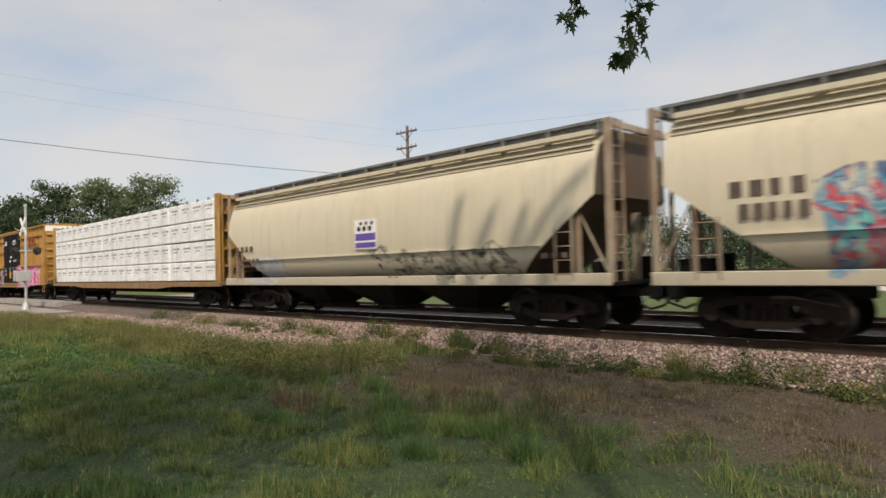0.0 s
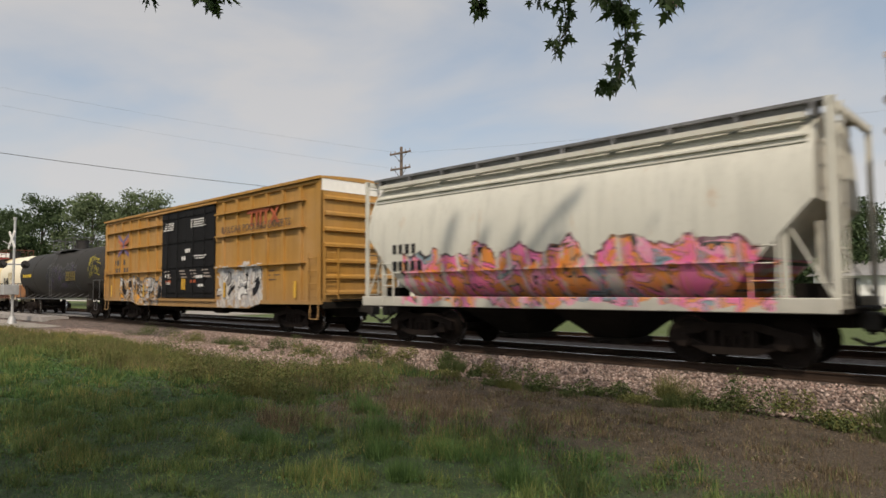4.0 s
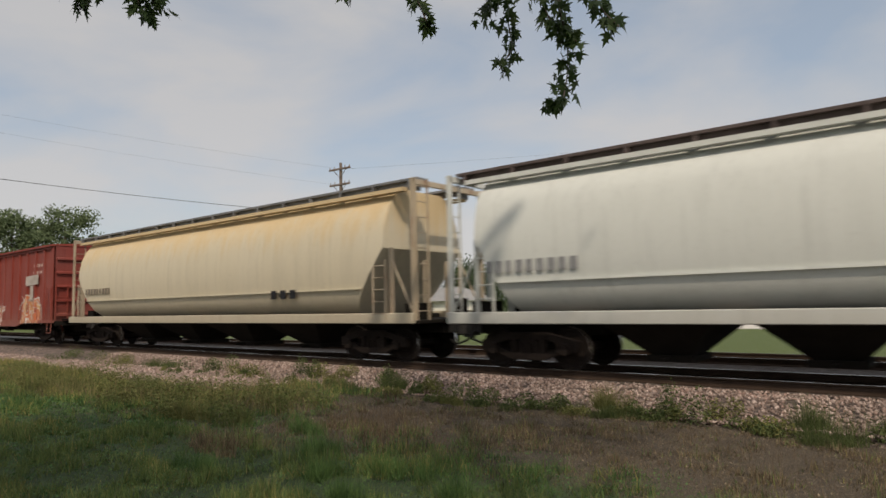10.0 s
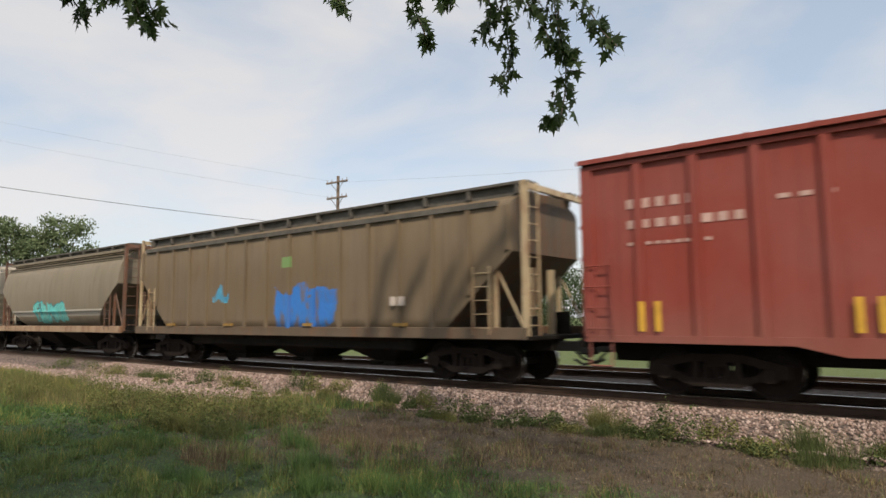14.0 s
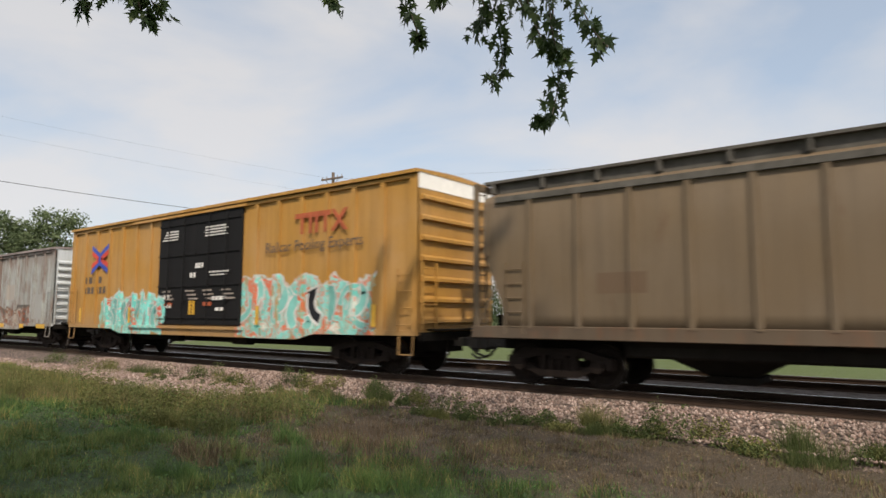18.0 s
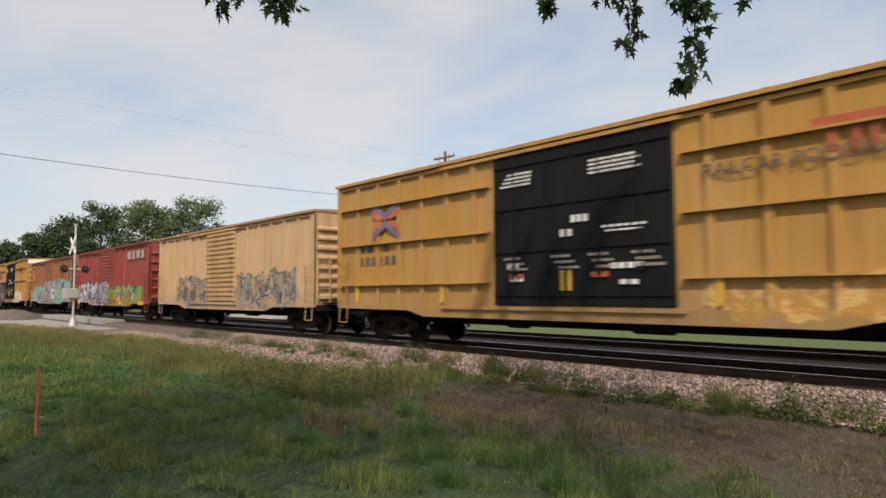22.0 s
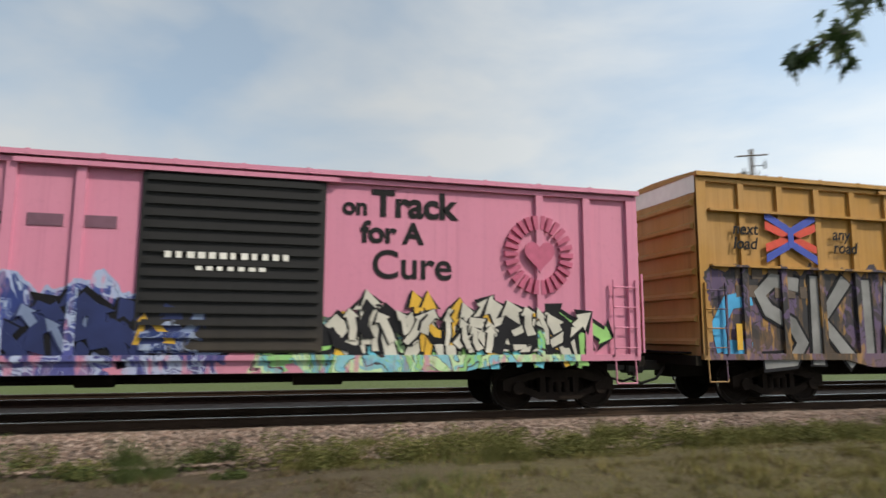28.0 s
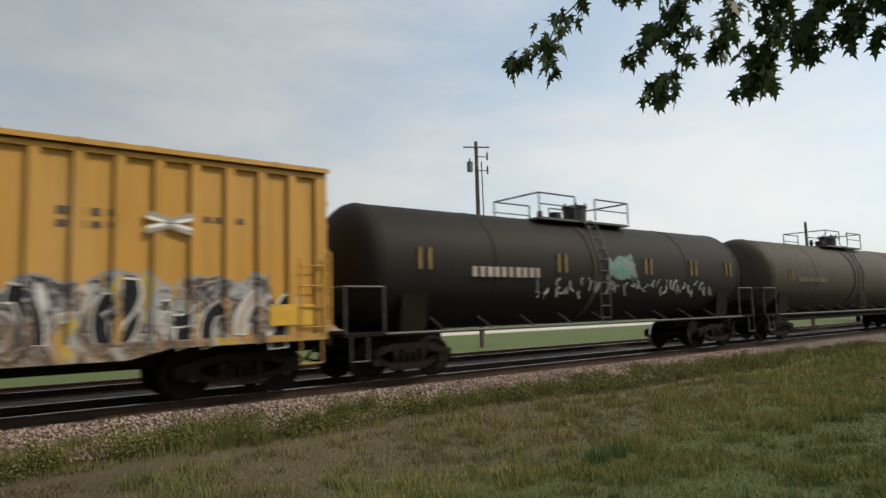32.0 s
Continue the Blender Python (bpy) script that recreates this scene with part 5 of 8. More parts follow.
def tree(x, y, height, spread, seed, label, low=0.12, mat=LEAVES, count=9000, leaf=0.28):
    """A tapered trunk, limbs and a crown of clumped leaves with gaps."""
    rng = np.random.default_rng(seed)
    root = tagged(new("tree"), label, "tree", "trees round the place")
    root.location = (x, y, -0.5)
    g = G()
    g.cyl((0, 0, -0.1), (0.1, 0, height * 0.4), height * 0.028, height * 0.018, 9, False)
    g.cyl((0.1, 0, height * 0.4), (0, 0.1, height * 0.85), height * 0.018, height * 0.005, 8, False)
    part("trunk", g, BARK, root)
    centres = []
    k = 80
    for i in range(k):
        t = low + (1 - low) * (i + rng.random()) / k
        wide = spread * math.sqrt(max(0.05, 1 - ((t - low) / (1 - low) * 1.35 - 0.42) ** 2))
        a = rng.uniform(0, 6.283)
        r = wide * rng.uniform(0.35, 1.0)
        c = np.array([r * math.cos(a), r * math.sin(a), height * t * rng.uniform(0.92, 1.0)])
        centres.append((c, spread * rng.uniform(0.14, 0.36)))
        if i % 5 == 0:
            g = G()
            g.cyl((0, 0, height * t * 0.62), c * 0.9, height * 0.008, height * 0.002, 5, False)
            part("limb", g, BARK, root)
    w = np.array([s for _, s in centres]) ** 2
    pick = rng.choice(k, count, p=w / w.sum())
    cs = np.array([c for c, _ in centres])[pick]
    rs = np.array([s for _, s in centres])[pick]
    d = rng.normal(size=(count, 3))
    d /= np.linalg.norm(d, axis=1)[:, None]
    p = cs + d * (rs * rng.uniform(0.2, 1.45, count))[:, None] * np.array([1, 1, 0.75])
    u = rng.normal(size=(count, 3))
    u /= np.linalg.norm(u, axis=1)[:, None]
    v = np.cross(u, rng.normal(size=(count, 3)))
    v /= np.linalg.norm(v, axis=1)[:, None]
    s = leaf * rng.uniform(0.6, 1.3, (count, 1))
    quad = np.stack([p - u * s, p + v * s * 0.5, p + u * s, p - v * s * 0.5], 1)
    tagged(part("crown", arrays("crown", quad, 4, mat), None, root), kind="stuff")
    return root


def at(az, dist):
    a = radians(az)
    return -math.sin(a) * dist, math.cos(a) * dist


for az, dist, hgt, spr, seed, lb, pm in ((69.3, 100, 15.6, 5.0, 1, "tall pale green tree behind the crossing", LEAVES_PALE), (72.7, 102, 15.2, 4.6, 2, "rounded pale green tree behind the crossing", LEAVES_PALE),
                                         (76.0, 108, 15.4, 4.8, 3, "dark green tree behind the crossing", LEAVES), (78.2, 112, 13.4, 4.2, 4, "dark green tree behind the crossing", LEAVES), (80.2, 115, 11.2, 3.2, 5, "slim dark green tree beyond the road", LEAVES),
                                         (82.3, 130, 10.6, 3.6, 20, "slim dark green tree beyond the road", LEAVES), (84.2, 150, 8.4, 5.5, 6, "far dark tree along the line", LEAVES), (86.0, 170, 8.4, 7.0, 7, "far dark tree along the line", LEAVES), (88.2, 220, 10.0, 9.0, 8, "far dark tree along the line", LEAVES), (89.4, 95, 11.6, 4.2, 9, "leafy tree beside the line", LEAVES),
                                         (-76.6, 80, 9.8, 6.0, 10, "broad dark tree behind the track", LEAVES), (-82.0, 110, 9.5, 8.0, 11, "far tree along the line", LEAVES), (-82.5, 170, 11.0, 12.0, 12, "far tree along the line", LEAVES), (-86.0, 220, 11.0, 14.0, 22, "far tree along the line", LEAVES),
                                         (12.6, 72, 10.5, 4.2, 13, "round tree beside the white house", LEAVES), (16.0, 105, 9.0, 8.0, 14, "dark trees behind the houses", LEAVES), (6.0, 100, 9.0, 8.0, 15, "dark trees behind the houses", LEAVES), (0.5, 78, 9.0, 5.5, 16, "round tree beside the street", LEAVES),
                                         (21.0, 115, 9.5, 9.0, 17, "dark trees behind the houses", LEAVES), (-6.0, 105, 9.0, 9.0, 18, "dark trees behind the houses", LEAVES), (28.0, 115, 9.5, 9.0, 19, "dark trees behind the houses", LEAVES), (36.0, 110, 8.0, 9.0, 21, "dark trees behind the houses", LEAVES)):
    tx, ty = at(az, dist)
    tree(tx, ty, hgt, spr, seed, lb, mat=pm, count=16000 if dist < 125 else 9000, leaf=0.21 if dist < 125 else 0.36)


def house(x, y, w, d, wall, roof, label, seed, hgt=2.9):
    root = tagged(new("house"), label, "house", "houses across the street")
    root.location = (x, y, -0.5)
    g = G()
    g.bbox(-w / 2, w / 2, 0, d, 0, hgt, 0.02)
    part("wall", g, wall, root)
    g = G()
    g.add([(-w / 2 - 0.5, -0.6, hgt - 0.1), (w / 2 + 0.5, -0.6, hgt - 0.1), (w / 2 + 0.5, d + 0.6, hgt - 0.1), (-w / 2 - 0.5, d + 0.6, hgt - 0.1), (-w / 2 + 1.5, d / 2, hgt + 1.7), (w / 2 - 1.5, d / 2, hgt + 1.7)],
          [(0, 1, 5, 4), (2, 3, 4, 5), (1, 2, 5), (3, 0, 4), (3, 2, 1, 0)])
    part("roof", g, roof, root)
    dark = plain("window_glass", (0.03, 0.035, 0.04), 0.1, 0, 0.2)
    for q in (-0.36, -0.12, 0.14, 0.36):
        g = G()
        g.bbox(w * q - 0.62, w * q + 0.62, -0.06, 0.02, 0.95, 2.2, 0.01)
        wi = part("window", g, WHITE, root)
        g = G()
        g.box(w * q - 0.52, w * q - 0.03, -0.075, -0.055, 1.03, 2.12)
        g.box(w * q + 0.03, w * q + 0.52, -0.075, -0.055, 1.03, 2.12)
        part("pane", g, dark, wi)
    g = G()
    g.bbox(w * 0.02 - 0.45, w * 0.02 + 0.45, -0.05, 0.02, 0.05, 2.1, 0.01)
    part("door", g, plain("house_door", (0.25, 0.2, 0.17), 0.6), root)
    return root


SIDING = plain("white_siding", (0.75, 0.75, 0.73), 0.6, 0, 0.06, 3)
SHINGLE = plain("grey_shingle", (0.24, 0.235, 0.23), 0.9, 0, 0.2, 8)
house(-8.5, 66, 17, 9, SIDING, SHINGLE, "low white house with a grey hipped roof across the street", 1)
house(-62, 62, 26, 9, plain("cream_siding", (0.66, 0.63, 0.55), 0.7, 0, 0.06, 3), SHINGLE, "long cream building across the street", 2, 2.4)
house(36, 63, 28, 13, plain("tan_brick", (0.38, 0.26, 0.2), 0.85, 0, 0.2, 3), SHINGLE, "long tan brick house with a grey roof across the street", 3, 2.9)
house(14, 70, 12, 8, SIDING, plain("brown_shingle", (0.14, 0.1, 0.08), 0.9, 0, 0.2, 8), "small white house with a brown roof", 4)

# ---------- poles and wires ----------
POLEM = plain("weathered_pole_wood", (0.15, 0.115, 0.09), 0.9, 0, 0.3, 4, 0.4)
WIRE = plain("dark_wire", (0.03, 0.03, 0.03), 0.6)


def pole(az, dist, top, label, arms=(), turn=0.0, transformer=False):
    x, y = at(az, dist)
    root = tagged(new("utility_pole"), label, "utility pole", "utility poles")
    root.matrix_basis = pose(x, y, 0, 0, 0, turn)
    g = G()
    g.cyl((0, 0, -0.7), (0, 0, top), 0.16, 0.1, 10)
    part("pole", g, POLEM, root)
    for z, w in arms:
        g = G()
        g.bbox(-w, w, -0.16, -0.06, z - 0.06, z + 0.06, 0.01)
        arm = part("crossarm", g, POLEM, root)
        g = G()
        g.pipe([(-w * 0.6, -0.11, z - 0.05), (0, -0.11, z - 0.65), (w * 0.6, -0.11, z - 0.05)], 0.02)
        part("brace", g, STEEL, arm)
        for q in (-0.92, -0.5, 0.5, 0.92):
            g = G()
            g.cyl((q * w, -0.11, z + 0.05), (q * w, -0.11, z + 0.22), 0.05, 0.03, 8)
            part("insulator", g, plain("grey_insulator", (0.25, 0.26, 0.28), 0.3), arm)
    if transformer:
        g = G()
        g.cyl((-0.4, -0.1, top - 1.75), (-0.4, -0.1, top - 1.2), 0.17, n=14)
        g.cyl((-0.4, -0.1, top - 1.2), (-0.4, -0.1, top - 1.0), 0.04, n=8)
        part("transformer", g, plain("grey_transformer", (0.16, 0.17, 0.18), 0.5), root)
        for z in (top - 0.9, top - 1.7):
            g = G()
            g.pipe([(0, -0.1, z), (0.6, -0.1, z), (0.6, -0.1, z + 0.3)], 0.025)
            g.cyl((0.6, -0.1, z - 0.18), (0.6, -0.1, z + 0.2), 0.05, n=8)
            part("cutout", g, STEEL, root)
        g = G()
        g.pipe([(-0.75, -0.1, top - 0.35), (0.75, -0.1, top - 0.35)], 0.04)
        part("crossarm", g, POLEM, root)
        g = G()
        g.pipe([(0.25, -0.15, top - 1.2), (0.32, -0.2, 2.0)], 0.03)
        part("conduit", g, WIRE, root)
    return root


pole(47.8, 45, 11.4, "far wooden pole with two crossarms", ((10.95, 1.0), (9.85, 0.95)), 4)
pole(-41.3, 36, 11.05, "wooden pole with a transformer behind the track", (), -30, True)
pole(-21.3, 62, 13.4, "far wooden pole with a crossarm", ((13.1, 1.0),), 30)
pole(-67.5, 60, 8.0, "bare wooden post behind the track", (), 0)


def wire(a, b, sag, label, r=0.018):
    a, b = Vector(a), Vector(b)
    g = G()
    pts = [a.lerp(b, i / 16) - Vector((0, 0, sag * 4 * (i / 16) * (1 - i / 16))) for i in range(17)]
    g.pipe(pts, r, 5)
    return tagged(part("overhead_wire", g, WIRE), label, "wire", "overhead wires")


def sky_at(az, el, d):
    a, e = radians(az), radians(el)
    return (-math.sin(a) * d * math.cos(e), math.cos(a) * d * math.cos(e), EYE + d * math.sin(e))


pole(100, 38, 9.4, "wooden pole on the near side of the track", ((9.0, 1.0),), 10)
pole(98, 70, 21.6, "tall wooden pole far along the near side", ((21.3, 1.0), (20.0, 1.0)), 10)
PA = at(47.8, 45)
PC = at(-21.3, 62)
near = at(100, 38)
far = at(98, 70)
wire((near[0], near[1], 8.9), (PA[0], PA[1], 7.75), 0.5, "dark wire strung across the track", 0.015)
wire((far[0], far[1], 21.2), (PA[0], PA[1], 10.95), 0.8, "thin grey wire to the far pole", 0.0035)
wire((far[0], far[1], 19.9), (PA[0], PA[1], 9.8), 0.8, "thin grey wire to the far pole", 0.0035)
wire((PA[0], PA[1], 10.95), (PC[0], PC[1], 13.1), 0.7, "thin grey wire between the poles", 0.004)

# ---------- crossing signal, cabinet, stake, stones ----------
root = tagged(new("crossing_signal"), "silver crossing signal with a crossbuck and two round lamps", "crossing signal")
sx, sy = at(77.7, 46)
root.matrix_basis = pose(sx, sy, -0.45, 0, 0, 8)
SILVERP = plain("aluminium_paint", (0.42, 0.42, 0.41), 0.45, 0.3, 0.2)
g = G()
g.cyl((0, 0, 0), (0, 0, 6.2), 0.075, 0.065, 12)
g.cyl((0, 0, 6.2), (0, 0, 6.35), 0.1, n=12)
part("mast", g, SILVERP, root)
g = G()
g.cyl((0, 0, 0), (0, 0, 0.5), 0.28, 0.14, 12)
part("base", g, SILVERP, root)
g = G()
g.bbox(-0.25, 0.25, -0.6, 0.25, 1.75, 2.35, 0.03)
part("relay_case", g, SILVERP, root)
for s_ in (-1, 1):
    g = G()
    g.cyl((0.02, s_ * 0.6, 3.55), (0.06, s_ * 0.6, 3.55), 0.24, n=20)
    g.cyl((0.3, s_ * 0.6, 3.6), (0.04, s_ * 0.6, 3.55), 0.14, n=14)
    part("lamp", g, STEEL, root, "black round signal lamp with a backing disc")
g = G()
g.pipe([(0, -0.68, 3.55), (0, 0.68, 3.55)], 0.05)
g.pipe([(0, 0, 4.6), (0, -0.6, 4.9)], 0.03)
part("lamp_arm", g, SILVERP, root)
for a in (-50, 50):
    g = G()
    c, q = math.cos(radians(a)), math.sin(radians(a))
    g.prism([(-0.65 * c + 0.1 * q, 5.0 - 0.65 * q - 0.1 * c), (0.65 * c + 0.1 * q, 5.0 + 0.65 * q - 0.1 * c), (0.65 * c - 0.1 * q, 5.0 + 0.65 * q + 0.1 * c), (-0.65 * c - 0.1 * q, 5.0 - 0.65 * q + 0.1 * c)], -0.16 - a * 0.0003, -0.13 - a * 0.0003)
    part("crossbuck_board", g, WHITE, root)

root = tagged(new("signal_cabinet"), "small white signal box on a post", "signal box")
cx, cy = at(82.6, 66)
root.location = (cx, cy, -0.45)
g = G()
g.bbox(-0.3, 0.3, -0.25, 0.25, 0.5, 1.35, 0.03)
part("cabinet", g, WHITE, root)
g = G()
g.cyl((0, 0, 0), (0, 0, 0.55), 0.08, n=8)
part("post", g, SILVERP, root)

root = tagged(new("marker_stake"), "thin red marker stake in the grass", "stake")
kx, ky = at(79.85, 9.6)
root.matrix_basis = pose(kx, ky, -0.34, 0, 1.5, 0)
g = G()
g.bbox(-0.03, 0.03, -0.012, 0.012, 0, 0.93, 0.005)
part("stake", g, plain("faded_red_stake", (0.36, 0.07, 0.04), 0.6, 0, 0.3, 8), root)

ROCKM = island("dark_rubble", [(0.05, 0.05, 0.05), (0.12, 0.11, 0.11), (0.2, 0.19, 0.18)], 0.9)
rngr = random.Random(8)
for i in range(60):
    a = rngr.uniform(0, 6.28)
    q = rngr.random() ** 0.6
    x, y = 18.6 + math.cos(a) * q * 1.5, 5.3 + math.sin(a) * q * 0.9
    s = rngr.uniform(0.05, 0.13)
    g = G()
    vs = []
    for j in range(8):
        vs.append(((1 if j & 1 else -1) * s * rngr.uniform(0.6, 1.2), (1 if j & 2 else -1) * s * rngr.uniform(0.6, 1.2), (1 if j & 4 else -1) * s * rngr.uniform(0.4, 0.8)))
    g.add(vs, [(0, 2, 3, 1), (4, 5, 7, 6), (0, 1, 5, 4), (2, 6, 7, 3), (0, 4, 6, 2), (1, 3, 7, 5)])
    tagged(part("stone", g, ROCKM, m=pose(x, y, ground_z(x, y) + s * 0.3 + 0.12 * (1 - q), 0, 0, rngr.uniform(0, 360))), "dark broken stone in a low heap", "stone", "stones of the heap")
g = G()
g.loft([(4.3, -0.6), (4.7, -0.44), (5.3, -0.34), (5.9, -0.44), (6.3, -0.6)], 17.2, 20.0, True)
tagged(part("earth_mound", g, plain("dark_soil", (0.09, 0.075, 0.055), 0.95, 0, 0.4, 6, 0.6)), "low mound of dark soil under the stones", "soil", kind="structure")

# ---------- the maple over the viewer ----------
MAPLE = island("maple_leaf", [(0.03, 0.055, 0.016), (0.055, 0.09, 0.026), (0.09, 0.13, 0.045)], 0.5, 0.3)
outline = [(0, 0), (0.05, 0.12), (0.36, 0.06), (0.19, 0.22), (0.33, 0.30), (0.54, 0.52), (0.24, 0.42), (0.14, 0.50), (0.26, 0.70), (0.11, 0.68), (0.0, 1.06)]
LOBES = np.array(outline + [(-x, z) for x, z in outline[1:-1][::-1]])


def leaf_cloud(name, pts, size, seed, parent, droop=0.7):
    """Lobed leaves at the given points, hanging a little."""
    rng = np.random.default_rng(seed)
    pts = np.asarray(pts)
    n, k = len(pts), len(LOBES)
    down = np.array([0, 0, -1.0]) * droop + rng.normal(size=(n, 3)) * 0.42
    down /= np.linalg.norm(down, axis=1)[:, None]
    sidev = np.cross(down, rng.normal(size=(n, 3)))
    sidev /= np.linalg.norm(sidev, axis=1)[:, None]
    nor = np.cross(down, sidev)
    s = size * rng.uniform(0.65, 1.25, n)
    fold = rng.uniform(0.05, 0.35, n)
    v = pts[:, None] + (sidev[:, None] * LOBES[None, :, :1] + down[:, None] * LOBES[None, :, 1:]) * s[:, None, None] + nor[:, None] * (np.abs(LOBES[None, :, :1]) * (fold * s)[:, None, None])
    return part(name, arrays(name, v, k, MAPLE), None, parent)


maple = tagged(new("maple_tree"), "large maple with low drooping branches over the meadow", "tree")
maple.location = (0, 0, 0)
trunk_at = Vector((0.5, -6.5, -0.4))
g = G()
g.cyl(trunk_at, trunk_at + Vector((0, 0.1, 3.2)), 0.42, 0.34, 14, False)
g.cyl(trunk_at + Vector((0, 0.1, 3.2)), trunk_at + Vector((-0.4, 0.5, 7.0)), 0.34, 0.16, 12, False)
g.cyl(trunk_at + Vector((-0.4, 0.5, 7.0)), trunk_at + Vector((-0.2, 0.2, 11.0)), 0.16, 0.03, 10, False)
part("trunk", g, BARK, maple)

# Hanging sprays: distance, leaves, (azimuth, elevation) along each twig. The first group hangs before the train's tail, the second over the head.
SPRAYS = [
    (4.9, 62, [(27.8, 29.2), (28.3, 26.7), (27.9, 24.1), (27.4, 21.8), (27.5, 19.5), (28.0, 17.4), (29.6, 16.9)]),
    (4.9, 26, [(30.6, 28.6), (29.9, 25.9), (28.9, 23.7), (27.9, 22.9)]),
    (4.9, 12, [(27.9, 22.9), (26.7, 21.9)]),
    (5.1, 44, [(33.2, 29.5), (32.5, 26.5), (32.7, 24.3), (32.3, 21.8), (33.6, 20.1)]),
    (5.1, 26, [(34.8, 29.2), (34.0, 26.1), (35.1, 24.0)]),
    (4.8, 34, [(26.9, 28.7), (25.5, 26.1), (24.1, 23.8), (23.0, 22.6)]),
    (5.0, 32, [(40.7, 28.8), (41.0, 26.2), (40.2, 24.4), (39.9, 23.6)]),
    (5.0, 16, [(37.8, 29.2), (38.1, 26.2)]),
    (5.1, 18, [(48.8, 28.4), (48.2, 26.9), (47.3, 26.2)]),
    (5.2, 24, [(65.2, 26.3), (64.4, 24.0), (63.5, 22.7)]),
    (5.2, 14, [(64.0, 25.3), (62.8, 23.6)]),
    (5.2, 20, [(68.9, 25.9), (69.1, 23.9), (68.3, 23.0)]),
    (5.2, 12, [(66.2, 25.7), (66.9, 23.9)]),
    (4.9, 20, [(32.1, 29.5), (31.1, 27.3), (30.3, 25.9)]),
    (5.0, 40, [(35.7, 29.6), (32.1, 28.7), (29.0, 28.1), (26.4, 29.1)]),
    (4.6, 46, [(-53.4, 28.4), (-51.1, 25.7), (-49.0, 24.2), (-48.0, 22.4), (-45.4, 21.6), (-44.4, 21.1)]),
    (4.6, 14, [(-48.5, 22.8), (-47.8, 20.0)]),
    (4.6, 20, [(-53.9, 28.3), (-55.4, 25.4)]),
    (4.6, 20, [(-56.6, 28.1), (-56.4, 26.0)]),
    (4.6, 40, [(-61.0, 27.3), (-59.0, 23.8), (-56.6, 21.9), (-54.8, 20.6)]),
    (4.6, 20, [(-60.7, 22.4), (-58.7, 19.2), (-57.0, 18.3), (-56.3, 17.9)]),
    (4.6, 9, [(-58.2, 18.4), (-57.9, 17.2)]),
    (4.6, 40, [(-62.0, 27.6), (-59.5, 25.1), (-59.0, 21.8)]),
    (4.6, 44, [(-63.9, 26.9), (-63.1, 22.7), (-62.0, 19.9)]),
    (4.5, 44, [(-65.4, 24.4), (-66.1, 19.4), (-65.0, 17.6), (-63.7, 17.0)]),
    (4.5, 24, [(-64.6, 20.6), (-65.5, 17.0)]),
    (4.5, 36, [(-68.8, 26.6), (-70.2, 23.0), (-70.1, 22.0)]),
    (4.5, 24, [(-70.3, 22.8), (-68.6, 21.0), (-68.0, 19.2)]),
    (4.5, 14, [(-69.0, 20.5), (-68.8, 18.6)]),
    (4.6, 34, [(-68.4, 26.6), (-67.1, 23.1), (-66.7, 20.6)]),
    (4.6, 46, [(-74.9, 25.0), (-72.8, 21.8), (-71.6, 20.4), (-70.7, 19.3)]),
    (4.6, 30, [(-74.4, 23.8), (-74.3, 21.0)]),
    (4.7, 30, [(-76.9, 20.6), (-74.6, 19.6), (-73.2, 19.4)]),
    (4.7, 44, [(-79.0, 18.8), (-77.5, 17.0), (-76.0, 15.9), (-74.8, 15.8)]),
    (4.8, 50, [(-78.8, 17.4), (-77.4, 14.6), (-76.5, 12.2), (-75.9, 10.6)]),
    (4.8, 30, [(-78.5, 15.4), (-77.8, 12.1)]),
    (4.6, 30, [(-76.4, 25.4), (-75.9, 22.4)]),
    (4.6, 44, [(-79.0, 24.0), (-78.6, 21.0), (-78.6, 18.0), (-79.2, 15.8)]),
    (4.8, 36, [(-83.2, 16.0), (-83.1, 13.0), (-83.3, 10.6), (-83.2, 8.2)]),
    (4.8, 36, [(-86.0, 17.0), (-86.0, 14.0), (-85.6, 12.0), (-85.4, 10.2)]),
    (4.5, 80, [(-62.0, 29.0), (-65.0, 27.0), (-68.0, 26.5), (-71.5, 26.0)]),
    (4.4, 130, [(-90.0, 24.0), (-85.0, 23.5), (-80.0, 24.0), (-75.0, 25.0), (-70.0, 27.5)]),
    (4.4, 90, [(-90.0, 19.0), (-86.0, 20.0), (-82.0, 21.0), (-77.0, 23.0)]),
    (4.6, 46, [(-92.0, 15.0), (-88.0, 16.0), (-84.5, 18.0)]),
]


def along(pts, t):
    k = t * (len(pts) - 1)
    i = min(int(k), len(pts) - 2)
    f = k - i
    return pts[i] * (1 - f) + pts[i + 1] * f


SWAYING = []


